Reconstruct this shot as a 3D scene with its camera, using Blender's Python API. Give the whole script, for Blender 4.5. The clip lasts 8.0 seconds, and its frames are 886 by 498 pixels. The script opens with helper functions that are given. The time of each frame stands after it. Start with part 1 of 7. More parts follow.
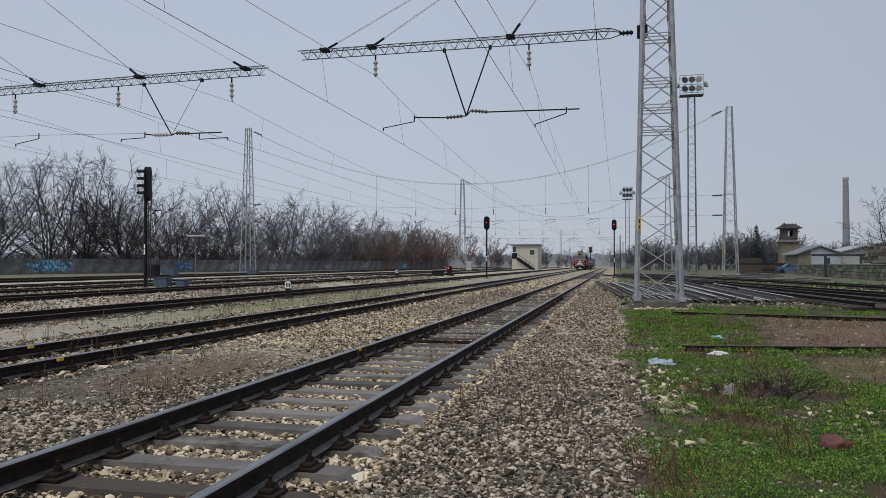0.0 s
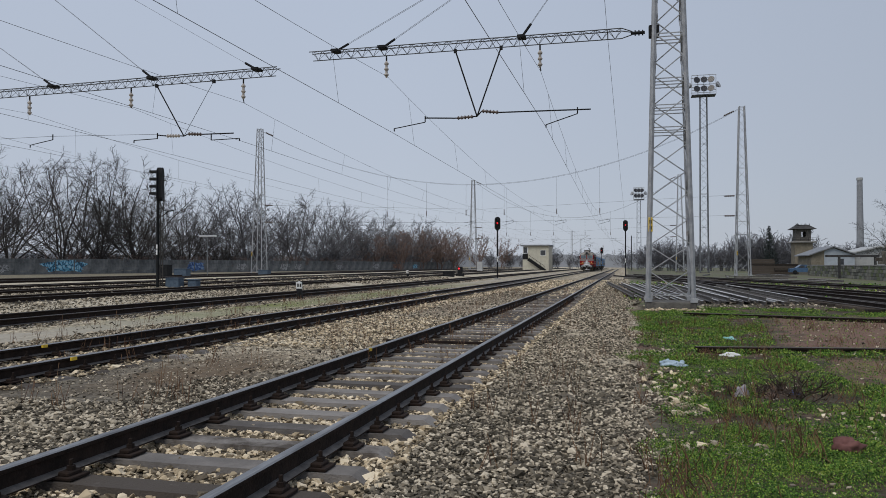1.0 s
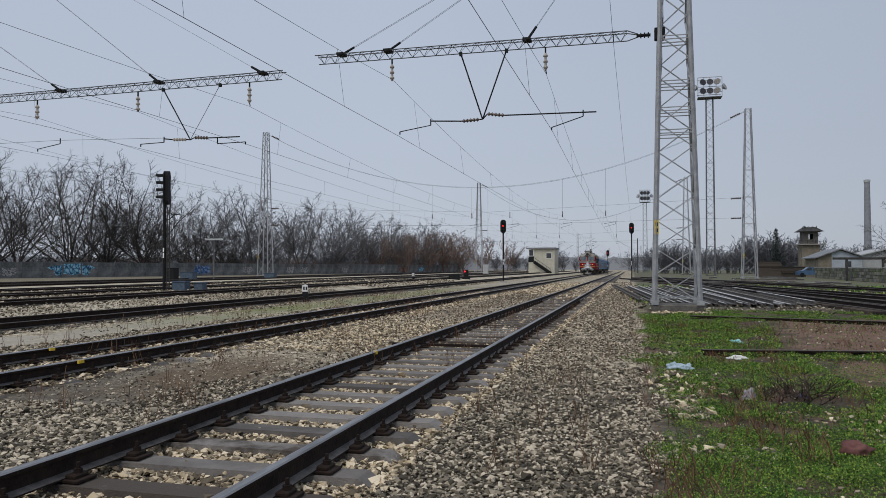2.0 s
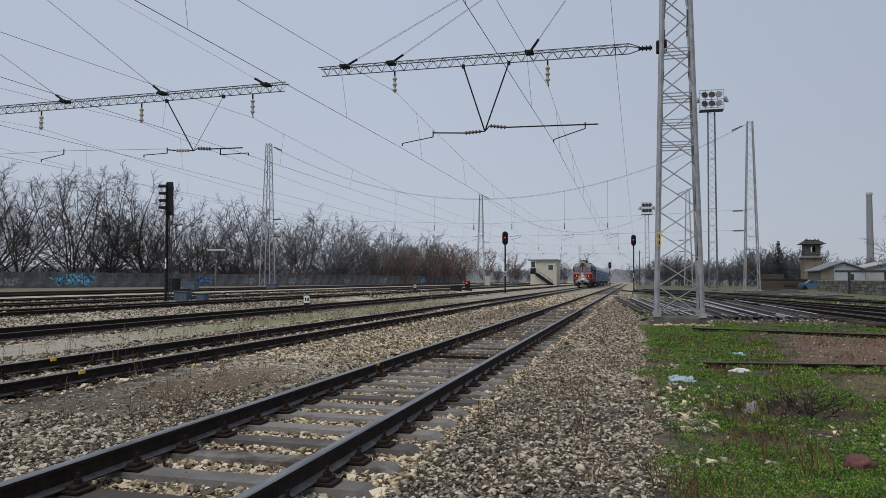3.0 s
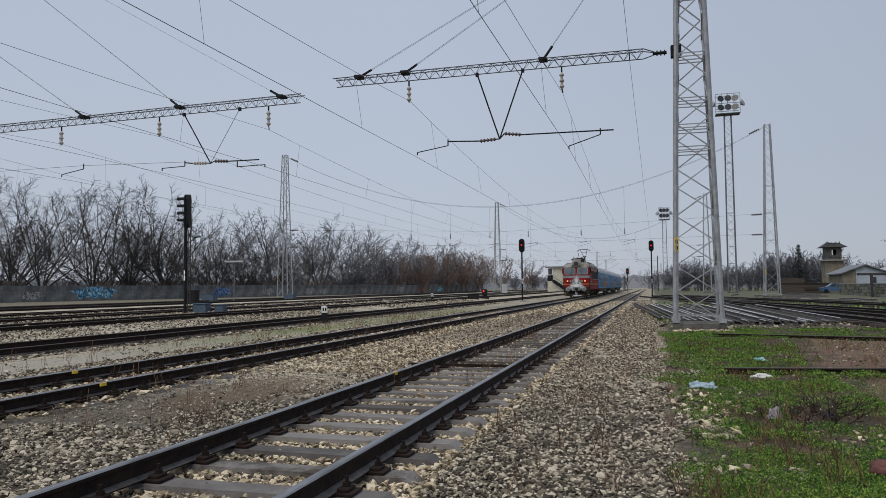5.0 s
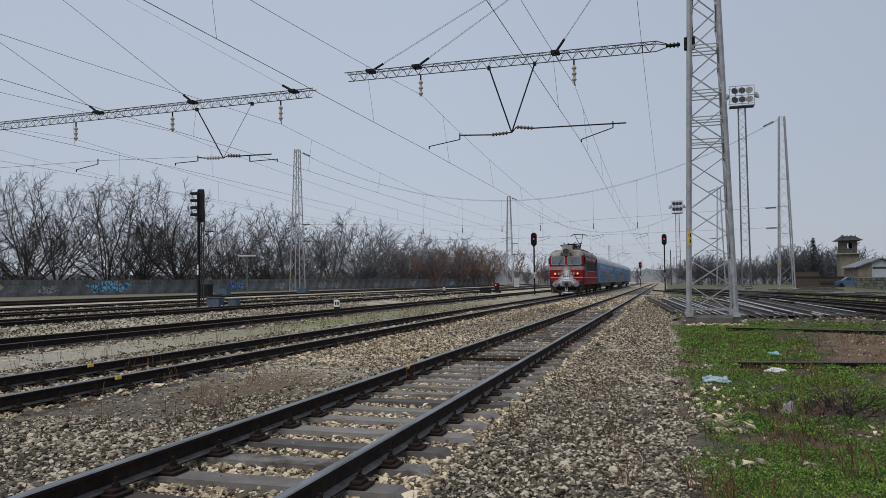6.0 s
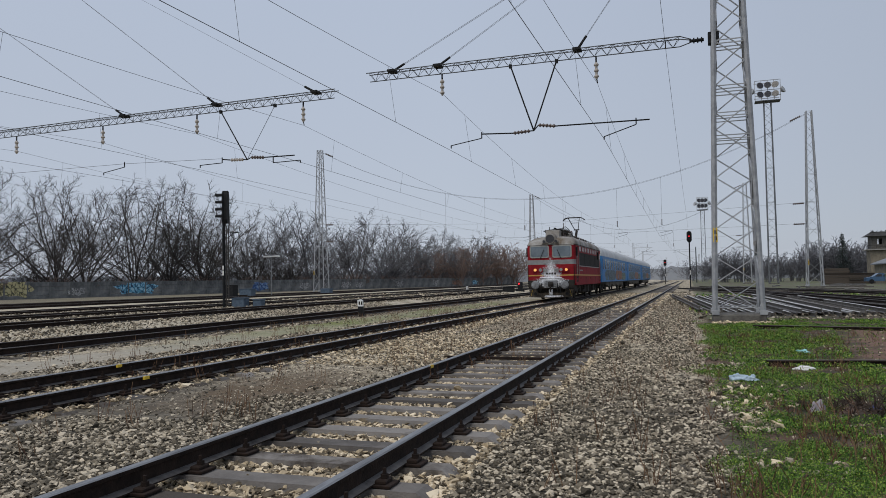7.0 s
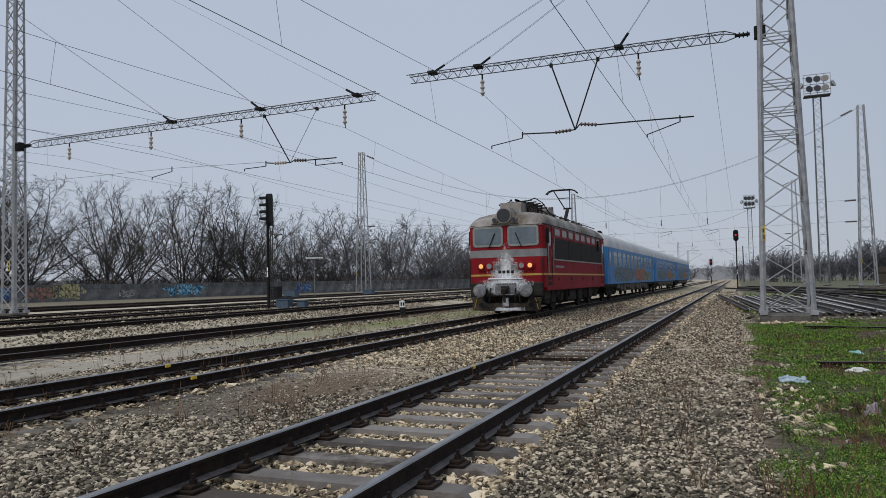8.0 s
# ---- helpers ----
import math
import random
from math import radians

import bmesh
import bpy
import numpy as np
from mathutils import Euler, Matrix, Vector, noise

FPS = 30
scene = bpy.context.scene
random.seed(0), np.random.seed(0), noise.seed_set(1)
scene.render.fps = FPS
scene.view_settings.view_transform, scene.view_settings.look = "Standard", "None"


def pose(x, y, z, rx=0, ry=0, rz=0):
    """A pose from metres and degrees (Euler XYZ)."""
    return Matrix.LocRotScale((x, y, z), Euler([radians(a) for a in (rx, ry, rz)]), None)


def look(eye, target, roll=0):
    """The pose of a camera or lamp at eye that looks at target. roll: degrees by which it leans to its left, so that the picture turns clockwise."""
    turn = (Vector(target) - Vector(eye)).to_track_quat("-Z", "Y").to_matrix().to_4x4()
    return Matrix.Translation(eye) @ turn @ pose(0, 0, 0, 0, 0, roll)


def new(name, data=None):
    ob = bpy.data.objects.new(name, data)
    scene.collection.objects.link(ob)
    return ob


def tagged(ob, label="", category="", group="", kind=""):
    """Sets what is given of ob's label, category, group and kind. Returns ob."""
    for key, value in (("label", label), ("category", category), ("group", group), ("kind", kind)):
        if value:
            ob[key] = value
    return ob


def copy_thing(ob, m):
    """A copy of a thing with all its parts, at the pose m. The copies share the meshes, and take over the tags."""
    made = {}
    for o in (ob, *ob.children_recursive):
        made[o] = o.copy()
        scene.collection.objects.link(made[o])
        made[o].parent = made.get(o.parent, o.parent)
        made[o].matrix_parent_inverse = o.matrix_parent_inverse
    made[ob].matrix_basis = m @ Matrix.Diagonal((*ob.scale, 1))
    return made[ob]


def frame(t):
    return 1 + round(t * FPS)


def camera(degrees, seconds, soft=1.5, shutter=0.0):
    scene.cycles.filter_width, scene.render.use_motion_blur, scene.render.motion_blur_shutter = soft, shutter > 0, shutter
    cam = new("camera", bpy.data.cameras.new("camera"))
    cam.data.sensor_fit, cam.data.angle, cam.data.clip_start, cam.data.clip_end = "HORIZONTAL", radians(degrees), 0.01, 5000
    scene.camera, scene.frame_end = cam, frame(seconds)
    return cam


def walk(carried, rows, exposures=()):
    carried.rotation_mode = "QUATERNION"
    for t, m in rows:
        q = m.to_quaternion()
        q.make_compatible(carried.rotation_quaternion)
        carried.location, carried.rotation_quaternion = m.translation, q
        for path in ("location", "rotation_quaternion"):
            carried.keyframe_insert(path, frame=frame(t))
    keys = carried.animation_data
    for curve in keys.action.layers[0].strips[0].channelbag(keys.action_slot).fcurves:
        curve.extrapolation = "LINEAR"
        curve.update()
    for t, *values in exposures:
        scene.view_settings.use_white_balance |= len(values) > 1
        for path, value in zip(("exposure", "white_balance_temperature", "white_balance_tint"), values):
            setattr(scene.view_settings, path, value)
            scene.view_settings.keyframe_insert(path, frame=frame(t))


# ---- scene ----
cam = camera(62.0, 8.0, soft=0.55)
walk(cam, [
    (0.0, pose(0, 0, 1.415, 91.18, 0.01, 13.08)),
    (0.5, pose(0, 0, 1.415, 91.18, -0.08, 13.38)),
    (1.0, pose(0, 0, 1.415, 91.22, -0.06, 13.91)),
    (1.5, pose(0, 0, 1.415, 91.24, 0.07, 14.26)),
    (3.0, pose(0, 0, 1.415, 92.34, -0.19, 14.50)),
    (3.5, pose(0, 0, 1.415, 92.79, -0.09, 14.75)),
    (4.0, pose(0, 0, 1.415, 93.09, 0.02, 15.03)),
    (5.5, pose(0, 0, 1.415, 92.79, 0.68, 16.26)),
    (6.0, pose(0, 0, 1.415, 92.54, 0.60, 16.75)),
    (6.5, pose(0, 0, 1.415, 92.51, 0.73, 17.54)),
    (7.0, pose(0, 0, 1.415, 92.50, 0.99, 18.54)),
    (7.5, pose(0, 0, 1.415, 92.53, 1.15, 19.88)),
    (8.0, pose(0, 0, 1.415, 92.62, 1.22, 21.76)),
])

# ---- world and light: an even overcast sky ----
world = bpy.data.worlds.new("overcast")
scene.world = world
world.use_nodes = True
wn, wl = world.node_tree.nodes, world.node_tree.links
wn.clear()
w_out = wn.new("ShaderNodeOutputWorld")
w_bg = wn.new("ShaderNodeBackground")
w_sky = wn.new("ShaderNodeTexSky")
w_sky.sky_type, w_sky.sun_disc = "NISHITA", False
w_sky.sun_elevation, w_sky.sun_rotation = radians(35), radians(200)
w_dim = wn.new("ShaderNodeVectorMath")
w_dim.operation = "SCALE"
w_dim.inputs["Scale"].default_value = 0.1
w_coord = wn.new("ShaderNodeTexCoord")
w_sep = wn.new("ShaderNodeSeparateXYZ")
w_ramp = wn.new("ShaderNodeValToRGB")
w_ramp.color_ramp.elements[0].position, w_ramp.color_ramp.elements[0].color = 0.0, (0.475, 0.52, 0.605, 1)
w_ramp.color_ramp.elements[1].position, w_ramp.color_ramp.elements[1].color = 0.45, (0.458, 0.525, 0.65, 1)
w_mix = wn.new("ShaderNodeMix")
w_mix.data_type = "RGBA"
w_mix.inputs["Factor"].default_value = 0.92
wl.new(w_sky.outputs[0], w_dim.inputs[0])
wl.new(w_coord.outputs["Generated"], w_sep.inputs[0])
wl.new(w_sep.outputs["Z"], w_ramp.inputs[0])
wl.new(w_dim.outputs[0], w_mix.inputs["A"])
wl.new(w_ramp.outputs[0], w_mix.inputs["B"])
wl.new(w_mix.outputs["Result"], w_bg.inputs["Color"])
# the cloud is a little thicker towards +x
w_side = wn.new("ShaderNodeMapRange")
w_side.inputs["From Min"].default_value, w_side.inputs["From Max"].default_value = -0.3, 0.5
w_side.inputs["To Min"].default_value, w_side.inputs["To Max"].default_value = 1.02, 0.84
wl.new(w_sep.outputs["X"], w_side.inputs[0])
wl.new(w_side.outputs[0], w_bg.inputs["Strength"])
wl.new(w_bg.outputs[0], w_out.inputs[0])

sun = new("sun", bpy.data.lights.new("sun", "SUN"))
sun.data.energy, sun.data.angle, sun.data.color = 1.5, radians(40), (1.0, 0.94, 0.84)
sun.matrix_world = look((0, 0, 50), (12, 30, 0))


# ---- materials ----
def mat(name, c1, c2, scale=6.0, rough=0.8, metal=0.0, bump=0.0, bscale=40.0, c3=None, pick="", stretch=(1, 1, 1)):
    """A surface whose colour wanders between c1 and c2 (and c3 in small spots), with fine relief."""
    m = bpy.data.materials.new(name)
    m.use_nodes = True
    n, l = m.node_tree.nodes, m.node_tree.links
    b = n["Principled BSDF"]
    b.inputs["Metallic"].default_value = metal
    if rough >= 0.7:
        b.inputs["Specular IOR Level"].default_value = 0.2
    co = n.new("ShaderNodeTexCoord")
    mp = n.new("ShaderNodeMapping")
    mp.inputs["Scale"].default_value = stretch
    l.new(co.outputs["Object"], mp.inputs[0])
    no = n.new("ShaderNodeTexNoise")
    no.inputs["Scale"].default_value, no.inputs["Detail"].default_value = scale, 6.0
    no.inputs["Roughness"].default_value = 0.65
    l.new(mp.outputs[0], no.inputs["Vector"])
    ra = n.new("ShaderNodeValToRGB")
    ra.color_ramp.elements[0].position, ra.color_ramp.elements[0].color = 0.32, (*c1, 1)
    ra.color_ramp.elements[1].position, ra.color_ramp.elements[1].color = 0.62, (*c2, 1)
    if c3:
        e = ra.color_ramp.elements.new(0.74)
        e.color = (*c3, 1)
    src = no.outputs["Fac"]
    if pick:
        if pick == "island":
            rnd = n.new("ShaderNodeNewGeometry").outputs["Random Per Island"]
        else:
            rnd = n.new("ShaderNodeObjectInfo").outputs["Random"]
        ad = n.new("ShaderNodeMath")
        ad.operation = "MULTIPLY_ADD"
        l.new(no.outputs["Fac"], ad.inputs[0])
        ad.inputs[1].default_value = 0.45
        sc = n.new("ShaderNodeMath")
        sc.operation = "MULTIPLY_ADD"
        l.new(rnd, sc.inputs[0])
        sc.inputs[1].default_value, sc.inputs[2].default_value = 0.62, -0.02
        l.new(sc.outputs[0], ad.inputs[2])
        src = ad.outputs[0]
    l.new(src, ra.inputs[0])
    l.new(ra.outputs[0], b.inputs["Base Color"])
    fine = n.new("ShaderNodeTexNoise")
    fine.inputs["Scale"].default_value, fine.inputs["Detail"].default_value = bscale, 4.0
    l.new(mp.outputs[0], fine.inputs["Vector"])
    rr = n.new("ShaderNodeMapRange")
    rr.inputs["To Min"].default_value, rr.inputs["To Max"].default_value = max(0.02, rough - 0.13), min(1.0, rough + 0.13)
    l.new(fine.outputs["Fac"], rr.inputs[0])
    l.new(rr.outputs[0], b.inputs["Roughness"])
    if bump:
        bu = n.new("ShaderNodeBump")
        bu.inputs["Strength"].default_value, bu.inputs["Distance"].default_value = bump, 0.02
        l.new(fine.outputs["Fac"], bu.inputs["Height"])
        l.new(bu.outputs[0], b.inputs["Normal"])
    return m


def glow(name, color, strength):
    m = bpy.data.materials.new(name)
    m.use_nodes = True
    b = m.node_tree.nodes["Principled BSDF"]
    b.inputs["Base Color"].default_value = (*color, 1)
    b.inputs["Emission Color"].default_value = (*color, 1)
    b.inputs["Emission Strength"].default_value = strength
    return m


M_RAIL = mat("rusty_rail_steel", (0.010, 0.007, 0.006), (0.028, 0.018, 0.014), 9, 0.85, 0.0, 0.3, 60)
# upper faces of the rail foot, a paler grey than the web
M_RAILFOOT = mat("paler_rail_foot", (0.045, 0.04, 0.038), (0.12, 0.112, 0.108), 9, 0.6, 0.1, 0.2, 60)
M_HEAD = mat("worn_rail_head", (0.15, 0.145, 0.145), (0.33, 0.325, 0.325), 14, 0.42, 0.8, 0.05, 90, stretch=(1, 0.1, 1))
M_HEAD_DULL = mat("dull_rail_head", (0.05, 0.04, 0.035), (0.11, 0.095, 0.085), 12, 0.55, 0.5, 0.05, 80, stretch=(1, 0.1, 1))
M_SLEEPER = mat("weathered_concrete", (0.11, 0.10, 0.094), (0.275, 0.255, 0.238), 4, 0.9, 0, 0.5, 70, c3=(0.085, 0.072, 0.062), pick="object")
M_WOOD_SLEEPER = mat("tarred_timber", (0.03, 0.025, 0.021), (0.085, 0.07, 0.058), 7, 0.9, 0, 0.4, 50, pick="object")
M_STONE = mat("limestone_ballast", (0.065, 0.056, 0.042), (0.31, 0.265, 0.20), 1.1, 0.9, 0, 0.4, 60, c3=(0.60, 0.52, 0.40), pick="island")
M_STONE_WARM = mat("fresh_tan_ballast", (0.13, 0.105, 0.074), (0.57, 0.46, 0.31), 1.3, 0.9, 0, 0.4, 60, c3=(0.80, 0.68, 0.50), pick="island")
M_GALV = mat("galvanised_steel", (0.24, 0.25, 0.265), (0.40, 0.41, 0.425), 3, 0.6, 0.15, 0.1, 50, c3=(0.25, 0.21, 0.18))
M_TRUSS = mat("dark_weathered_steel", (0.045, 0.048, 0.052), (0.11, 0.115, 0.12), 4, 0.6, 0.4, 0.1, 50)
M_WIRE = mat("oxidised_copper_wire", (0.03, 0.03, 0.03), (0.06, 0.055, 0.05), 5, 0.6, 0.4)
M_INSUL = mat("glazed_insulator", (0.34, 0.30, 0.26), (0.44, 0.40, 0.36), 8, 0.3)
M_INSUL_DARK = mat("brown_insulator", (0.07, 0.05, 0.045), (0.13, 0.10, 0.09), 8, 0.3)
M_BLACK = mat("black_enamel", (0.008, 0.009, 0.010), (0.018, 0.019, 0.021), 6, 0.75)
M_CONC = mat("rough_concrete", (0.20, 0.19, 0.18), (0.34, 0.33, 0.31), 3, 0.92, 0, 0.4, 40, c3=(0.14, 0.13, 0.12))
M_YELLOW = mat("yellow_paint", (0.62, 0.42, 0.03), (0.75, 0.52, 0.05), 8, 0.6)
M_WHITE = mat("white_paint", (0.66, 0.66, 0.64), (0.8, 0.8, 0.79), 8, 0.6)
M_BARK = mat("winter_bark", (0.034, 0.031, 0.031), (0.08, 0.073, 0.07), 3, 0.95)
# far bark and twigs: haze painted in as paler, bluer colour
M_BARK_HAZED = mat("hazed_winter_bark", (0.08, 0.078, 0.084), (0.15, 0.148, 0.158), 3, 0.95)
M_BARK_FAR = mat("hazed_winter_twigs", (0.085, 0.085, 0.095), (0.15, 0.15, 0.165), 2, 0.95)
# natural russet, its tone raised to suggest haze
M_TWIG_RED = mat("russet_twigs", (0.12, 0.085, 0.074), (0.22, 0.16, 0.138), 2, 0.95)


# ---- mesh helpers ----
def bm_box(bm, lo, hi, bevel=0.0):
    c = [(a + b) / 2 for a, b in zip(lo, hi)]
    s = [b - a for a, b in zip(lo, hi)]
    r = bmesh.ops.create_cube(bm, size=1.0, matrix=Matrix.Translation(c) @ Matrix.Diagonal((*s, 1)))
    if bevel:
        es = {e for v in r["verts"] for e in v.link_edges}
        bmesh.ops.bevel(bm, geom=list(es), offset=bevel, segments=1, affect="EDGES")


def bm_rod(bm, a, b, r1, r2=None, seg=8, cap=True):
    a, b = Vector(a), Vector(b)
    d = b - a
    m = Matrix.Translation((a + b) / 2) @ d.to_track_quat("Z", "Y").to_matrix().to_4x4()
    bmesh.ops.create_cone(bm, cap_ends=cap, segments=seg, radius1=r1, radius2=r1 if r2 is None else r2, depth=d.length, matrix=m)


def bm_bar(bm, a, b, w, h=None):
    """A square bar from a to b."""
    a, b = Vector(a), Vector(b)
    d = b - a
    m = Matrix.Translation((a + b) / 2) @ d.to_track_quat("Z", "Y").to_matrix().to_4x4() @ Matrix.Diagonal((w, h or w, d.length, 1))
    bmesh.ops.create_cube(bm, size=1.0, matrix=m)


def bm_prism(bm, outline, axis, lo, hi):
    """An outline of (u, v) swept along an axis; u, v are the other two axes in x, y, z order."""
    def at(u, v, w):
        return {"x": (w, u, v), "y": (u, w, v), "z": (u, v, w)}[axis]
    a = [bm.verts.new(at(u, v, lo)) for u, v in outline]
    b = [bm.verts.new(at(u, v, hi)) for u, v in outline]
    k = len(outline)
    fs = [bm.faces.new((a[i], a[(i + 1) % k], b[(i + 1) % k], b[i])) for i in range(k)]
    fs += [bm.faces.new(a[::-1]), bm.faces.new(b)]
    bmesh.ops.recalc_face_normals(bm, faces=fs)


def bm_lathe(bm, profile, m, seg=12):
    """Rings (r, z) turned about z, placed by m."""
    rings = []
    for r, z in profile:
        rings.append([bm.verts.new(m @ Vector((r * math.cos(2 * math.pi * i / seg), r * math.sin(2 * math.pi * i / seg), z))) for i in range(seg)])
    fs = []
    for p, q in zip(rings, rings[1:]):
        fs += [bm.faces.new((p[i], p[(i + 1) % seg], q[(i + 1) % seg], q[i])) for i in range(seg)]
    fs += [bm.faces.new(rings[0][::-1]), bm.faces.new(rings[-1])]
    bmesh.ops.recalc_face_normals(bm, faces=fs)


def to_mesh(name, bm, material, smooth=False):
    me = bpy.data.meshes.new(name)
    bm.to_mesh(me)
    bm.free()
    for m in material if isinstance(material, (list, tuple)) else [material]:
        me.materials.append(m)
    if smooth:
        me.polygons.foreach_set("use_smooth", [True] * len(me.polygons))
    return me


def part(name, bm, material, parent, label="", smooth=False):
    ob = new(name, to_mesh(name, bm, material, smooth))
    ob.parent = parent
    return tagged(ob, label)


def piece(name, me, parent, m=None):
    """An object of its own on a shared mesh, under a parent."""
    ob = new(name, me)
    ob.parent = parent
    if m is not None:
        ob.matrix_basis = m
    return ob


def thing(name, label, category, group="", m=None, kind=""):
    ob = new(name)
    tagged(ob, label, category, group, kind)
    if m is not None:
        ob.matrix_basis = m
    return ob


def B():
    return bmesh.new()


def arrays_mesh(name, verts, faces, material):
    me = bpy.data.meshes.new(name)
    k = faces.shape[1]
    me.vertices.add(len(verts))
    me.vertices.foreach_set("co", np.asarray(verts, dtype=np.float32).ravel())
    me.loops.add(faces.size)
    me.loops.foreach_set("vertex_index", faces.astype(np.int32).ravel())
    me.polygons.add(len(faces))
    me.polygons.foreach_set("loop_start", np.arange(0, faces.size, k, dtype=np.int32))
    me.polygons.foreach_set("use_smooth", np.zeros(len(faces), dtype=bool))
    me.update(calc_edges=True)
    for m in material if isinstance(material, (list, tuple)) else [material]:
        me.materials.append(m)
    return me


def tube_mesh(name, lines, material, seg=4):
    """Thin tubes along lines, each a list of points with one radius: [(points, radius), ...]."""
    vs, fs = [], []
    for pts, r in lines:
        base = len(vs)
        n = len(pts)
        for i, p in enumerate(pts):
            d = (Vector(pts[min(i + 1, n - 1)]) - Vector(pts[max(i - 1, 0)])).normalized()
            u = d.orthogonal().normalized() if abs(d.z) > 0.9 else d.cross(Vector((0, 0, 1))).normalized()
            w = d.cross(u)
            for k in range(seg):
                a = 2 * math.pi * (k + 0.5) / seg
                vs.append(tuple(Vector(p) + u * math.cos(a) * r + w * math.sin(a) * r))
        for i in range(n - 1):
            for k in range(seg):
                k2 = (k + 1) % seg
                fs.append((base + i * seg + k, base + i * seg + k2, base + (i + 1) * seg + k2, base + (i + 1) * seg + k))
    me = bpy.data.meshes.new(name)
    me.from_pydata(vs, [], fs)
    me.materials.append(material)
    return me


def wire(name, parent, lines, material=None, label=""):
    ob = new(name, tube_mesh(name, lines, material or M_WIRE))
    ob.parent = parent
    return tagged(ob, label)


# ---- ground ----
def rise(x):
    """The yard climbs a little beyond the third track."""
    k = min(1.0, max(0.0, (-x - 15.0) / 4.0))
    return 0.2 * k * k * (3 - 2 * k)


def bed(x):
    """The ballast of the far tracks reaches well up the rails."""
    k = min(1.0, max(0.0, (-x - 16.0) / 1.0))
    return rise(x) + 0.085 * k * k * (3 - 2 * k)


def ground_material():
    m = bpy.data.materials.new("yard_ground")
    m.use_nodes = True
    n, l = m.node_tree.nodes, m.node_tree.links
    b = n["Principled BSDF"]
    b.inputs["Roughness"].default_value = 0.95
    co = n.new("ShaderNodeTexCoord").outputs["Object"]
    sep = n.new("ShaderNodeSeparateXYZ")
    l.new(co, sep.inputs[0])
    X, Y = sep.outputs["X"], sep.outputs["Y"]

    def mth(op, a, b2=None, c=None, clamp=False):
        k = n.new("ShaderNodeMath")
        k.operation, k.use_clamp = op, clamp
        for i, v in enumerate((a, b2, c)):
            if v is None:
                continue
            if isinstance(v, (int, float)):
                k.inputs[i].default_value = v
            else:
                l.new(v, k.inputs[i])
        return k.outputs[0]

    def nz(scale, detail=5.0):
        k = n.new("ShaderNodeTexNoise")
        k.inputs["Scale"].default_value, k.inputs["Detail"].default_value = scale, detail
        l.new(co, k.inputs["Vector"])
        return k.outputs["Fac"]

    def mix(f, a, b2):
        k = n.new("ShaderNodeMix")
        k.data_type = "RGBA"
        l.new(f, k.inputs["Factor"])
        for name, v in (("A", a), ("B", b2)):
            if isinstance(v, tuple):
                k.inputs[name].default_value = (*v, 1)
            else:
                l.new(v, k.inputs[name])
        return k.outputs["Result"]

    def band(v, lo, hi, soft, wob):
        """One inside lo..hi of v, with a ragged edge."""
        w = mth("MULTIPLY_ADD", mth("SUBTRACT", wob, 0.5), 2.2, v)
        up = mth("MULTIPLY", mth("SUBTRACT", w, lo), 1 / soft, clamp=True)
        dn = mth("MULTIPLY", mth("SUBTRACT", hi, w), 1 / soft, clamp=True)
        return mth("MULTIPLY", up, dn)

    big, mid, small = nz(0.35), nz(1.6), nz(14.0)
    vor = n.new("ShaderNodeTexVoronoi")
    vor.inputs["Scale"].default_value = 19.0
    l.new(co, vor.inputs["Vector"])
    hue = n.new("ShaderNodeSeparateXYZ")
    l.new(vor.outputs["Color"], hue.inputs[0])
    ra = n.new("ShaderNodeValToRGB")
    for pos, col in ((0.35, (0.20, 0.17, 0.122)), (0.68, (0.52, 0.44, 0.315))):
        ra.color_ramp.elements.new(pos).color = (*col, 1)
    ra.color_ramp.elements[0].color = (0.035, 0.029, 0.024, 1)
    ra.color_ramp.elements[-1].color = (0.85, 0.75, 0.59, 1)
    # single stones near by, little heaps of like colour farther off
    coarse = n.new("ShaderNodeTexVoronoi")
    coarse.inputs["Scale"].default_value = 6.0
    l.new(co, coarse.inputs["Vector"])
    hue2 = n.new("ShaderNodeSeparateXYZ")
    l.new(coarse.outputs["Color"], hue2.inputs[0])
    l.new(mth("ADD", mth("MULTIPLY", hue.outputs[0], 0.62), mth("MULTIPLY", hue2.outputs[0], 0.38)), ra.inputs[0])
    gravel = mix(mth("MULTIPLY", mid, 0.3), ra.outputs[0], (0.36, 0.30, 0.22))
    # beds close by: shade in the gaps between stones, painted as dark ground
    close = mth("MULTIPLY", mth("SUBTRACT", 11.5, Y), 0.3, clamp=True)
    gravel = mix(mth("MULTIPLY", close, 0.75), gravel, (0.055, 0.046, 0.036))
    # fine brown dirt beside the first track and the trodden pale path beyond the second
    dirt_c = mix(small, (0.06, 0.039, 0.022), (0.20, 0.138, 0.08))
    path_c = mix(small, (0.28, 0.25, 0.20), (0.46, 0.42, 0.35))
    soil_c = mix(small, (0.085, 0.045, 0.032), (0.25, 0.145, 0.105))
    moss_c = mix(small, (0.10, 0.115, 0.03), (0.25, 0.27, 0.09))
    turf_c = mix(small, (0.022, 0.021, 0.011), (0.09, 0.066, 0.038))
    wavy = mth("MULTIPLY_ADD", mth("SUBTRACT", big, 0.5), 5.0, Y)
    patch = mth("MULTIPLY", mth("MULTIPLY", mth("SUBTRACT", wavy, 6.6), 0.8, clamp=True), mth("MULTIPLY", mth("SUBTRACT", 11.8, wavy), 0.6, clamp=True))
    later = mth("MULTIPLY", mth("MULTIPLY", mth("SUBTRACT", wavy, 19.0), 0.3, clamp=True), mth("MULTIPLY", mth("SUBTRACT", 62.0, wavy), 0.05, clamp=True))
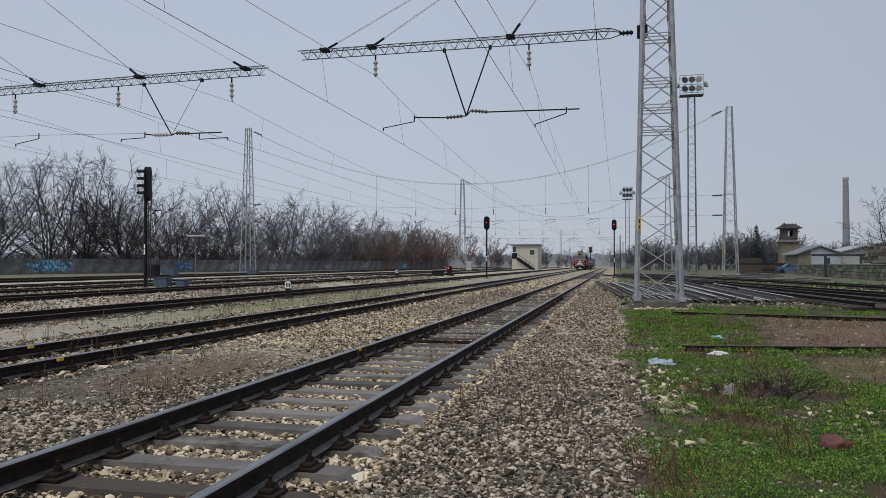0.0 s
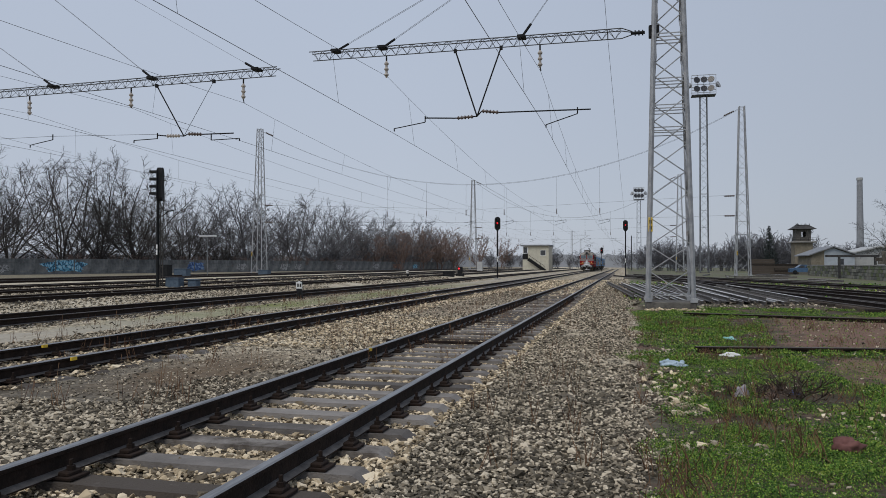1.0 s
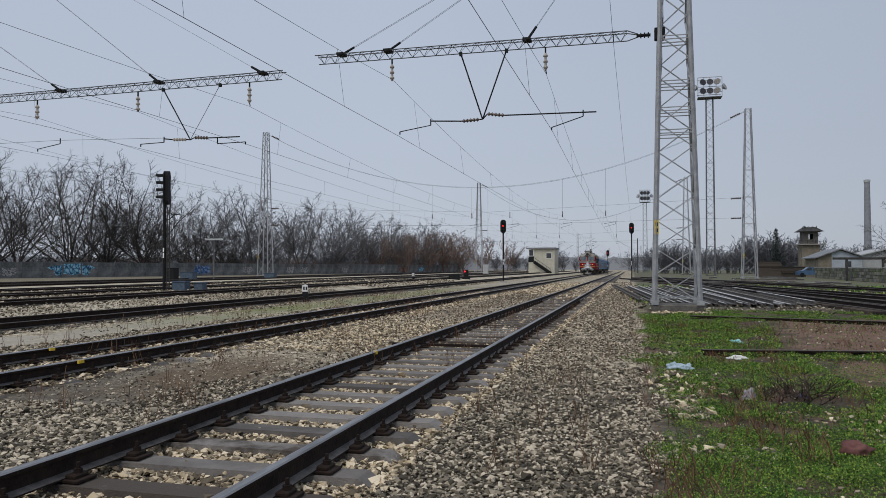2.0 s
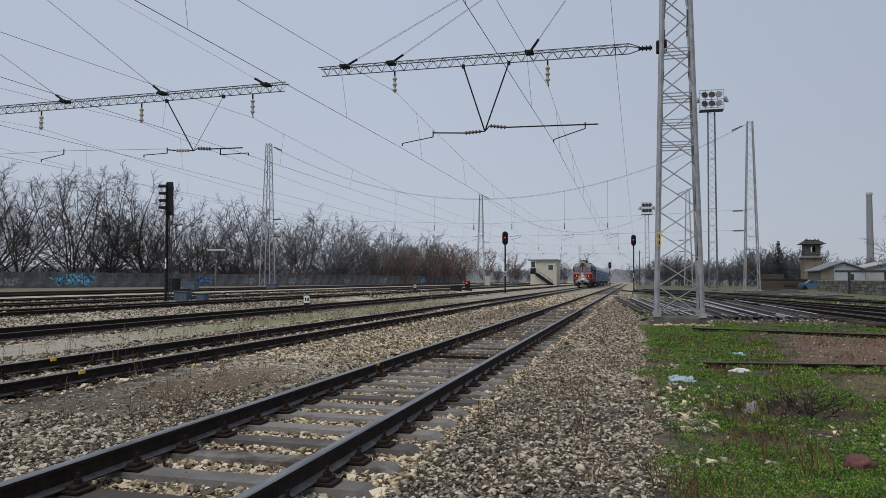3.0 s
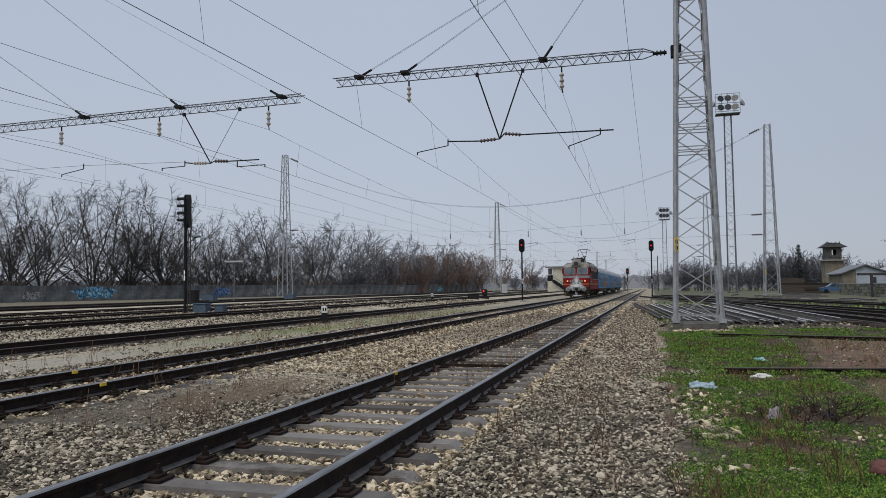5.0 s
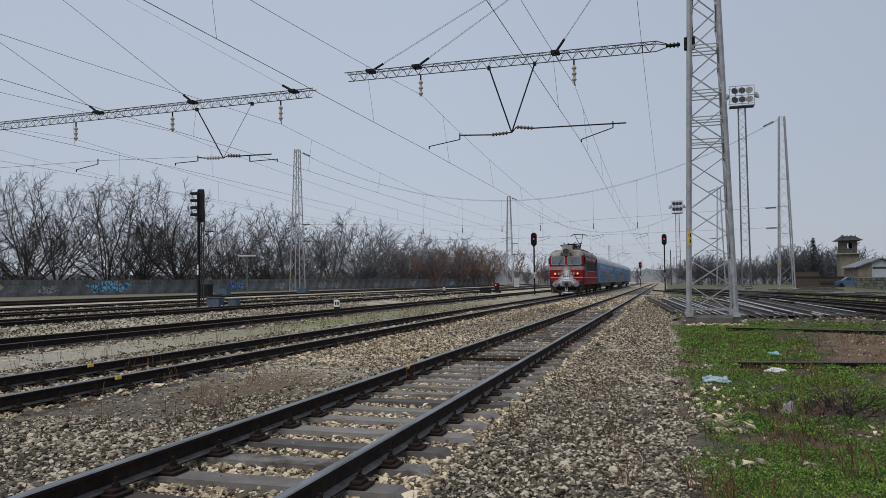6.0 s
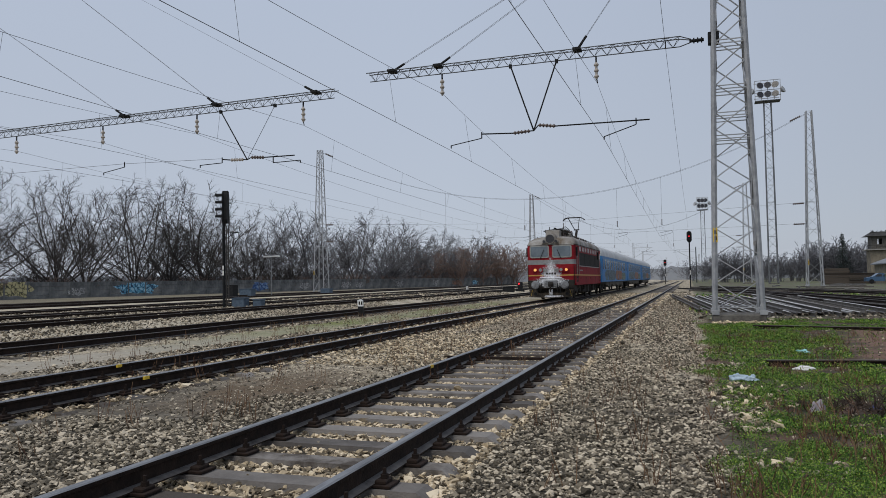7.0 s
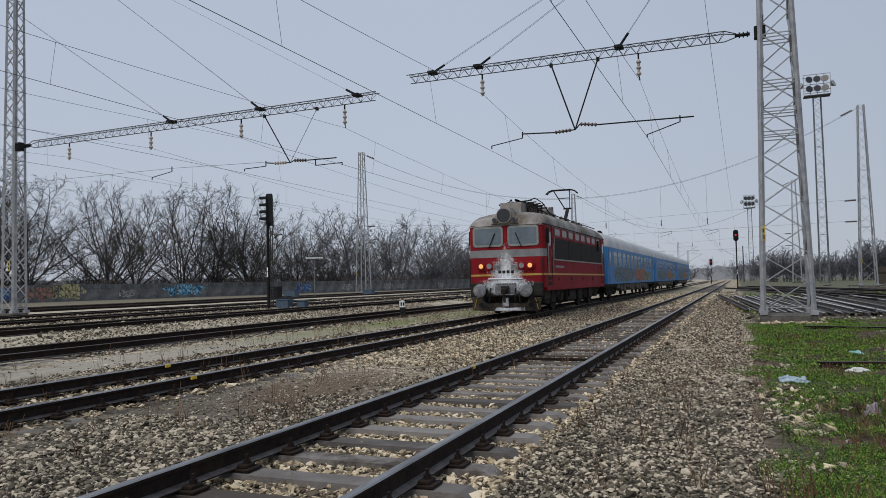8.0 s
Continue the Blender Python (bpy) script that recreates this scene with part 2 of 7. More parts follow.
    dirty = mth("MAXIMUM", patch, mth("MULTIPLY", later, mth("MULTIPLY", mid, 1.3, clamp=True)))
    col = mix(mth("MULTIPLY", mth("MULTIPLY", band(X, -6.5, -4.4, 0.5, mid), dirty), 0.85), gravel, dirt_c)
    col = mix(mth("MULTIPLY", band(X, -12.6, -10.7, 0.4, mid), mth("MULTIPLY", mid, 1.7, clamp=True)), col, path_c)
    col = mix(mth("MULTIPLY", mth("MULTIPLY", band(X, -13.1, -10.4, 0.5, mid), mth("MULTIPLY", mth("MULTIPLY", mth("SUBTRACT", Y, 13.0), 0.1, clamp=True), mth("MULTIPLY", mth("SUBTRACT", 60.0, Y), 0.06, clamp=True))), mth("MULTIPLY", big, 1.5, clamp=True)), col, moss_c)
    col = mix(mth("MULTIPLY", band(X, -44.0, -13.0, 1.0, mid), mth("MULTIPLY_ADD", small, 0.5, 0.25)), col, (0.58, 0.52, 0.41))
    col = mix(mth("MULTIPLY", band(X, -400.0, -45.0, 2.0, mid), 0.75), col, mix(mid, (0.07, 0.07, 0.04), (0.20, 0.175, 0.125)))
    tufts = mth("MULTIPLY", mth("MULTIPLY", mth("SUBTRACT", nz(0.8), 0.5), 7.0, clamp=True), mth("MULTIPLY", mth("SUBTRACT", Y, 24.0), 0.06, clamp=True))
    col = mix(mth("MULTIPLY", mth("MULTIPLY", tufts, band(X, -60.0, -0.2, 1.0, mid)), 0.7), col, mix(mid, (0.10, 0.085, 0.045), (0.23, 0.175, 0.105)))
    # right of the line: turf with bare earth
    right = mth("MULTIPLY", mth("SUBTRACT", mth("MULTIPLY_ADD", mth("SUBTRACT", mid, 0.5), 1.6, X), 0.05), 2.2, clamp=True)
    bare = mth("MULTIPLY", band(mth("MULTIPLY_ADD", Y, -0.12, X), 0.9, 4.5, 0.5, mid), band(Y, 13.6, 22.6, 0.6, mid))
    bare2 = mth("MULTIPLY", band(X, 2.6, 7.0, 0.4, mid), band(Y, 9.6, 12.8, 0.5, mid))
    spots = mth("MULTIPLY", mth("SUBTRACT", mid, 0.5), 5.0, clamp=True)
    earth = mth("MAXIMUM", mth("MAXIMUM", bare, bare2), mth("MULTIPLY", spots, 0.8))
    beyond = mth("MULTIPLY", mth("SUBTRACT", mth("MULTIPLY_ADD", big, 5.0, Y), 29.0), 0.3, clamp=True)
    grassy = mth("MULTIPLY", mth("SUBTRACT", mth("MULTIPLY_ADD", mid, 0.5, nz(0.22)), 0.69), 7.0, clamp=True)
    yard_c = mix(grassy, mix(mth("MULTIPLY", mth("ADD", small, mid), 0.5), (0.04, 0.034, 0.027), (0.21, 0.18, 0.14)), (0.105, 0.13, 0.05))
    col = mix(right, col, mix(beyond, mix(earth, turf_c, soil_c), yard_c))
    l.new(col, b.inputs["Base Color"])
    bu = n.new("ShaderNodeBump")
    bu.inputs["Strength"].default_value, bu.inputs["Distance"].default_value = 0.9, 0.03
    l.new(mth("ADD", mth("MULTIPLY", vor.outputs["Distance"], -0.8), small), bu.inputs["Height"])
    l.new(bu.outputs[0], b.inputs["Normal"])
    return m


def build_ground():
    xs = np.concatenate([[-2500, -600, -250, -120], np.arange(-80, -22, 2.0), np.arange(-22, 9, 0.25), np.arange(9, 40, 2.0), [60, 120, 250, 600, 2500]])
    ys = np.concatenate([[-400, -60, -10], np.arange(0, 30, 0.25), np.arange(30, 200, 2.5), [240, 320, 500, 1000, 3000]])
    gx, gy = np.meshgrid(xs, ys)
    z = np.empty_like(gx)
    for i in range(gx.shape[0]):
        for j in range(gx.shape[1]):
            x, y = gx[i, j], gy[i, j]
            h = bed(x) - 0.03
            if -60 < x < 30 and y < 120:
                h += 0.035 * noise.noise((x * 0.5, y * 0.5, 0)) + 0.02 * noise.noise((x * 2.1, y * 2.1, 5))
                if -4.4 < x < -1.4:
                    h = -0.065 + 0.012 * noise.noise((x * 3, y * 3, 1))
                elif -9.6 < x < -6.4:
                    h = min(h, 0.0) - 0.01
            z[i, j] = h
    verts = np.stack([gx, gy, z], -1).reshape(-1, 3)
    ny, nx = gx.shape
    idx = np.arange(nx * ny).reshape(ny, nx)
    faces = np.stack([idx[:-1, :-1], idx[:-1, 1:], idx[1:, 1:], idx[1:, :-1]], -1).reshape(-1, 4)
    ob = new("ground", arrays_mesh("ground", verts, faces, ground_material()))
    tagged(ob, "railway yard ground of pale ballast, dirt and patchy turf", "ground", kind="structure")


build_ground()

# ---- tracks ----
RAIL_OUT = [(-0.07, 0), (0.07, 0), (0.07, 0.011), (0.012, 0.03), (0.010, 0.115), (0.034, 0.125), (0.036, 0.150), (0.026, 0.159),
            (-0.026, 0.159), (-0.036, 0.150), (-0.034, 0.125), (-0.010, 0.115), (-0.012, 0.03), (-0.07, 0.011)]
GAUGE = 1.505


def rail_mesh(name, lo, hi, head, body=None):
    bm = B()
    bm_prism(bm, RAIL_OUT, "y", lo, hi)
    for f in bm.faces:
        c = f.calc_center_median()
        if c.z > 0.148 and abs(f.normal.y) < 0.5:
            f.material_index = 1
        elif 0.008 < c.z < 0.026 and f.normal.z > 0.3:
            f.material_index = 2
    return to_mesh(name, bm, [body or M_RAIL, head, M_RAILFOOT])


def sleeper_mesh(length=2.48):
    bm = B()
    h = length / 2
    for x0, x1, t0, t1, w0, w1 in ((-h, -h + 0.12, -0.075, 0.0, 0.10, 0.115), (-h + 0.12, -0.45, 0.0, -0.005, 0.115, 0.11), (-0.45, 0.45, -0.005, -0.005, 0.11, 0.11),
                                   (0.45, h - 0.12, -0.005, 0.0, 0.11, 0.115), (h - 0.12, h, 0.0, -0.075, 0.115, 0.10)):
        vs = []
        for x, t, w in ((x0, t0, w0), (x1, t1, w1)):
            vs.append([bm.verts.new(p) for p in ((x, -w - 0.03, -0.2), (x, w + 0.03, -0.2), (x, w, t), (x, -w, t))])
        for i in range(4):
            bm.faces.new((vs[0][i], vs[0][(i + 1) % 4], vs[1][(i + 1) % 4], vs[1][i]))
    bmesh.ops.remove_doubles(bm, verts=bm.verts, dist=0.0005)
    es = [e for e in bm.edges if e.is_boundary]
    bmesh.ops.contextual_create(bm, geom=es)
    bmesh.ops.recalc_face_normals(bm, faces=bm.faces)
    return to_mesh("sleeper", bm, M_SLEEPER)


def clip_mesh():
    """Ribbed plate, clamp and bolt on both sides of a rail foot."""
    bm = B()
    bm_box(bm, (-0.19, -0.09, 0.0), (0.19, 0.09, 0.022), 0.004)
    for s in (-1, 1):
        bm_box(bm, (s * 0.11 - 0.045, -0.065, 0.018), (s * 0.11 + 0.04, 0.065, 0.05), 0.008)
        bm_rod(bm, (s * 0.115, 0, 0.05), (s * 0.115, 0, 0.08), 0.028, seg=6)
        bm_rod(bm, (s * 0.115, 0, 0.07), (s * 0.115, 0, 0.12), 0.014, seg=6)
    return to_mesh("rail_clip", bm, M_RAIL)


SLEEPER, CLIP = sleeper_mesh(), clip_mesh()
TRACKS = [-2.91, -7.91, -14.2, -18.9, -23.9, -29.0, -37.5, -43.0]


def build_track(i, cx, lo, hi, head, n_parts_to, material=None):
    z = rise(cx)
    tr = thing("track", "straight railway track of dark rails on sleepers in ballast", "railway track", "yard tracks", pose(cx, 0, z), "structure")
    rail = rail_mesh("rail", lo, hi, head)
    for s in (-1, 1):
        piece("rail", rail, tr, pose(s * GAUGE / 2, 0, 0.031))
    y = 0.55 + 0.13 * i - 0.6 * 20
    while y < n_parts_to:
        if y > lo:
            piece("sleeper", SLEEPER, tr, pose(0.015 * math.sin(y * 7), y, 0.012 if i == 0 else -0.005, 0, 0, 0.4 * math.sin(y * 3.1)))
            if y < 30 and i < 2:
                for s in (-1, 1):
                    piece("rail_clip", CLIP, tr, pose(s * GAUGE / 2, y, 0.014))
        y += 0.6
    return tr


build_track(0, TRACKS[0], -30, 260, M_HEAD, 130)
build_track(1, TRACKS[1], -30, 300, M_HEAD, 70)
for i_tr, c_tr in enumerate(TRACKS[2:], 2):
    build_track(i_tr, c_tr, -20, 260, M_HEAD_DULL, 60 if i_tr < 4 else 2)

# ---- lattice masts with their arms ----
M_FOOT = mat("damp_dark_concrete", (0.07, 0.066, 0.06), (0.16, 0.15, 0.135), 4, 0.9, 0, 0.4, 40)


def lattice_mast(name, label, w0, w1, height, m, panel0=1.5, panel1=0.8, leg=0.10, bar=0.05, rings=(), material=None, group="yard masts", foot=0.33, taper=None):
    """A tapered four-legged lattice mast on a concrete footing; z 0 is the top of the footing."""
    ma = material or M_GALV
    taper = taper or (w0 - w1) / height
    mast = thing(name, label, "lattice mast", group, m)
    bm = B()
    bm_box(bm, (-w0 / 2 - 0.08, -w0 / 2 - 0.08, -foot - 0.35), (w0 / 2 + 0.08, w0 / 2 + 0.08, -0.1), 0.03)
    part("footing", bm, M_FOOT, mast, "stained concrete footing")

    def corner(sx, sy, z):
        h = max(w1, w0 - taper * z) / 2
        return Vector((sx * h, sy * h, z))
    cs = ((-1, -1), (1, -1), (1, 1), (-1, 1))
    for sx, sy in cs:
        bm = B()
        bm_bar(bm, corner(sx, sy, 0), corner(sx, sy, height), leg)
        bm_box(bm, tuple(corner(sx, sy, 0) - Vector((0.11, 0.11, 0.1))), tuple(corner(sx, sy, 0) + Vector((0.11, 0.11, 0.03))))
        bm_bar(bm, corner(sx, sy, 0) - Vector((sx * 0.12, 0, 0)), corner(sx, sy, 0.35), 0.03, 0.05)
        part("leg", bm, ma, mast)
    z, flip = 0.0, 0
    while z < height - 0.3:
        dz = min(panel0 + (panel1 - panel0) * z / height, height - z)
        for k in range(4):
            a, b = cs[k], cs[(k + 1) % 4]
            p, q = (a, b) if flip % 2 else (b, a)
            bm = B()
            bm_bar(bm, corner(*p, z), corner(*q, z + dz), bar, bar * 0.6)
            part("brace", bm, ma, mast)
        z += dz
        flip += 1
    for zr in (0.12, *rings, height - 0.05):
        for k in range(4):
            bm = B()
            bm_bar(bm, corner(*cs[k], zr), corner(*cs[(k + 1) % 4], zr), bar * 0.6)
            part("ring_bar", bm, ma, mast)
    return mast


def plate(parent, x, y, z, bars=2):
    bm = B()
    bm_box(bm, (x - 0.065, y - 0.02, z), (x + 0.065, y, z + 0.46), 0.01)
    pl = part("number_plate", bm, M_YELLOW, parent, "yellow mast plate")
    for k in range(bars):
        bm = B()
        bm_box(bm, (x - 0.035, y - 0.026, z + 0.07 + 0.19 * k), (x + 0.035, y - 0.021, z + 0.19 + 0.19 * k))
        part("mark", bm, M_BLACK, pl)


MAST_Y = 25.2
mast_r = lattice_mast("lattice_mast", "tall galvanised lattice mast holding an overhead-line arm", 1.38, 0.42, 19.2, pose(1.40, MAST_Y, 0.33),
                      0.88, 0.40, 0.10, 0.05, (5.42, 5.53, 6.15, 6.26, 7.02, 7.13, 8.5, 8.61, 10.6, 12.5, 15.0), taper=0.069)
plate(mast_r, -0.62, -0.66, 2.15)
mast_l = lattice_mast("lattice_mast", "tall lattice mast on the far side of the yard", 0.72, 0.42, 19.2, pose(-32.15, MAST_Y, 0.5),
                      0.66, 0.52, 0.10, 0.045, (5.42, 6.15, 7.02, 8.5, 10.6, 12.5, 15.0))
plate(mast_l, 0.2, -0.44, 1.9)
far_mast = lattice_mast("lattice_mast", "distant galvanised lattice mast carrying cross-span wires", 1.5, 0.55, 18.9, pose(12.7, 88, 0.3),
                        1.35, 0.8, 0.10, 0.045, (6.0, 9.0, 12.0))
plate(far_mast, -0.66, -0.75, 2.2)
for mx, my, mz in ((-46.6, 88, 0.35), (-30.9, 151, 0.25), (10.3, 151, 0.25)):
    copy_thing(far_mast, pose(mx, my, mz))


def insulator(parent, a, b, r, material, n=5):
    """Ribbed insulator from a to b."""
    a, b = Vector(a), Vector(b)
    d = b - a
    k = d.length
    prof = [(r * 0.35, 0)]
    for i in range(n):
        z0 = k * (i + 0.15) / n
        prof += [(r * 0.55, z0), (r, z0 + k * 0.25 / n), (r, z0 + k * 0.4 / n), (r * 0.55, z0 + k * 0.6 / n)]
    prof.append((r * 0.35, k))
    bm = B()
    bm_lathe(bm, prof, Matrix.Translation(a) @ d.to_track_quat("Z", "Y").to_matrix().to_4x4(), 10)
    return part("insulator", bm, material, parent, "ribbed insulator")


def truss_arm(x_mast, z_mast, x_tip, z_tip, mast_x, stays, stay_tops, hangers):
    arm = thing("truss_arm", "slender lattice arm hung from stays off a mast", "overhead arm", "overhead arms", pose(0, MAST_Y, 0))
    a, b = Vector((x_mast, 0, z_mast)), Vector((x_tip, 0, z_tip))
    d = (b - a).normalized()
    up = Vector((0, 0, 1))
    off = (Vector((0, -0.15, 0.15)), Vector((0, 0.15, 0.15)), Vector((0, 0, -0.15)))
    s0 = 0.9
    for o in off:
        bm = B()
        bm_rod(bm, a + d * s0 + o, b + o + (d * 0.1 if o.z > 0 else Vector()), 0.018, seg=6)
        bm_rod(bm, a + d * s0 + o, a + d * 0.55 + o * 0.3, 0.018, seg=6)
        part("chord", bm, M_TRUSS, arm)
    bm = B()
    bm_rod(bm, a + d * 0.15, a + d * 0.6, 0.055, seg=8)
    for i in range(3):
        bm_rod(bm, a + d * (0.2 + 0.12 * i), a + d * (0.24 + 0.12 * i), 0.095, seg=10)
    bm_box(bm, tuple(a - d * 0.14 + Vector((-0.17, -0.12, -0.2))), tuple(a - d * 0.14 + Vector((0.17, 0.12, 0.2))), 0.02)
    part("mast_joint", bm, M_BLACK, arm, "dark hinged mast bracket")
    length = (b - a).length
    n = int((length - s0) / 0.42)
    pitch = (length - s0) / n
    for i in range(n):
        p, q = a + d * (s0 + pitch * i), a + d * (s0 + pitch * (i + 0.5))
        r = a + d * (s0 + pitch * (i + 1))
        bars = [(p + off[0], q + off[1]), (q + off[1], r + off[0])]
        for o in off[:2]:
            bars += [(p + o, q + off[2]), (q + off[2], r + o)]
        for u, v in bars:
            bm = B()
            bm_bar(bm, u, v, 0.013)
            part("lacing_bar", bm, M_TRUSS, arm)

    def on(x, o=Vector()):
        return a + d * abs((x - x_mast) / d.x) + o
    for x, zt in zip(stays, stay_tops):
        p, q = on(x, Vector((0, 0, 0.15))), Vector((mast_x, 0, zt))
        e = (q - p).normalized()
        bm = B()
        bm_rod(bm, p - e * 0.1, p + e * 0.55, 0.045, seg=6)
        bm_box(bm, tuple(p - Vector((0.14, 0.2, 0.05))), tuple(p + Vector((0.14, 0.2, 0.05))), 0.01)
        part("stay_anchor", bm, M_BLACK, arm, "black turnbuckle")
        for s in (-0.04, 0.04):
            wire("stay", arm, [([p + e * 0.5 + Vector((0, s, 0)), q + Vector((0, s, 0))], 0.006)])
    for x, zb in hangers:
        p = on(x, Vector((0, 0, -0.15)))
        bm = B()
        bm_rod(bm, p, (p.x, 0, p.z - 0.25), 0.03, seg=6)
        bm_rod(bm, (p.x, 0, p.z - 0.75), (p.x + 0.03, 0, zb), 0.02, seg=6)
        part("hanger", bm, M_BLACK, arm)
        insulator(arm, (p.x, 0, p.z - 0.2), (p.x, 0, p.z - 0.8), 0.085, M_INSUL, 3)
    return arm, on


arm_r, on_r = truss_arm(0.80, 9.13, -11.2, 9.10, 1.2, (-10.3, -8.5, -3.45), (14.9, 15.1, 15.7), ((-8.35, 8.2), (-2.82, 8.05)))
arm_l, on_l = truss_arm(-31.7, 8.38, -12.7, 8.64, -32.0, (-22.6, -18.0, -13.5), (14.9, 19.4, 19.55), ((-23.75, 7.6), (-18.95, 7.6), (-14.05, 7.55), (-28.6, 7.6)))


def v_hanger(arm, on, xl, xr, tip, rods, thin_right):
    """The V of rods under an arm, and the registration rods that reach out from its tip."""
    tip = Vector(tip)
    for x, r in ((xl, 0.026), (xr, 0.010 if thin_right else 0.026)):
        p = on(x, Vector((0, 0, -0.15)))
        bm = B()
        bm_rod(bm, p, tip, r, seg=6)
        bm_box(bm, tuple(p - Vector((0.05, 0.05, 0.08))), tuple(p + Vector((0.05, 0.05, 0.05))))
        part("hanger_rod", bm, M_BLACK, arm)
    for ins_a, ins_b, end, material in rods:
        insulator(arm, ins_a, ins_b, 0.07, material, 5)
        bm = B()
        bm_rod(bm, tip, ins_a, 0.022, seg=6)
        part("link_rod", bm, M_BLACK, arm)
        bm = B()
        bm_rod(bm, ins_b, end, 0.024, seg=6)
        part("registration_rod", bm, M_BLACK, arm)


def steady(arm, hook, end):
    """The light arm that holds the contact wire."""
    h, e = Vector(hook), Vector(end)
    bm = B()
    bm_rod(bm, h + Vector((0, 0, 0.1)), h - Vector((0, 0, 0.12)), 0.022, seg=6)
    bm_rod(bm, h - Vector((0, 0, 0.12)), e + Vector((0, 0, 0.1)), 0.017, seg=6)
    bm_rod(bm, e + Vector((0, 0, 0.1)), e, 0.022, seg=6)
    part("steady_arm", bm, M_BLACK, arm)


v_hanger(arm_r, on_r, -5.8, -4.17, (-5.02, 0, 6.60), (((-5.15, 0, 6.60), (-5.75, 0, 6.57), (-6.9, 0, 6.63), M_INSUL_DARK), ((-4.85, 0, 6.78), (-4.25, 0, 6.70), (-1.12, 0, 6.66), M_INSUL_DARK)), False)
steady(arm_r, (-6.9, 0, 6.6), (-8.05, 0, 6.2))
steady(arm_r, (-1.56, 0, 6.65), (-2.62, 0, 6.1))
v_hanger(arm_l, on_l, -17.8, -15.3, (-16.58, 0, 6.38), (((-16.75, 0, 6.40), (-17.35, 0, 6.42), (-17.75, 0, 6.47), M_INSUL), ((-16.4, 0, 6.46), (-15.8, 0, 6.42), (-14.45, 0, 6.41), M_INSUL_DARK)), True)
steady(arm_l, (-17.75, 0, 6.45), (-18.8, 0, 6.2))
steady(arm_l, (-15.4, 0, 6.3), (-14.2, 0, 6.1))
wire("cross_wire", arm_l, [([(-17.75, 0, 6.5), (-22.6, 0, 6.62), (-31.7, 0, 6.6)], 0.008)])
steady(arm_l, (-22.6, 0, 6.6), (-23.7, 0, 6.2))


# ---- overhead wires ----
def catenary(cx, m_x, c_x, m_z, far_z=7.6):
    """Contact wire, sagging carrier and droppers of one track."""
    ow = thing("overhead_line", "dark overhead contact wire hung from a sagging carrier wire", "overhead wire", "overhead lines")
    sup = [-38.0, MAST_Y, 88.0, 151.0, 214.0, 277.0]
    contact, carrier = [], []
    for k, (y0, y1) in enumerate(zip(sup, sup[1:])):
        x0, x1 = (c_x if k % 2 else cx - 0.25), (cx - 0.25 if k % 2 else c_x)
        u0, u1 = (m_x, cx) if k % 2 else (cx, m_x)
        z0, z1 = (m_z if y0 == MAST_Y else far_z), (m_z if y1 == MAST_Y else far_z)
        for i in range(25):
            f = i / 24
            y = y0 + (y1 - y0) * f
            sag = 4 * f * (1 - f)
            contact.append((x0 + (x1 - x0) * f, y, 6.12 - 0.06 * sag))
            carrier.append((u0 + (u1 - u0) * f, y, z0 + (z1 - z0) * f - sag * (0.5 * (z0 + z1) - 6.75)))
            if i % 3 == 1 and y < 160:
                wire("dropper", ow, [([carrier[-1], contact[-1]], 0.0045)])
    wire("contact_wire", ow, [(contact, 0.007)])
    wire("carrier_wire", ow, [(carrier, 0.006)])


catenary(TRACKS[0], -2.8, -2.62, 8.05)
catenary(TRACKS[1], -8.32, -8.05, 8.2)
catenary(TRACKS[2], -14.05, -14.2, 7.55)
catenary(TRACKS[3], -18.95, -18.8, 7.6)
catenary(TRACKS[4], -23.75, -23.7, 7.6)
catenary(TRACKS[5], -28.6, -28.8, 7.6)

feeder = thing("feeder_line", "single feeder cable hung along the line", "overhead wire")
wire("cable", feeder, [([(-0.55, -38, 9.8), (-0.55, -5, 8.6), (-0.55, MAST_Y, 9.0), (-0.35, 56, 8.0), (-0.2, 88, 8.3), (0, 151, 8.3)], 0.008)])
bm_f = B()
bm_rod(bm_f, (-0.55, MAST_Y, 9.0), (-0.55, MAST_Y, 9.25), 0.02, seg=6)
part("clamp", bm_f, M_BLACK, feeder)


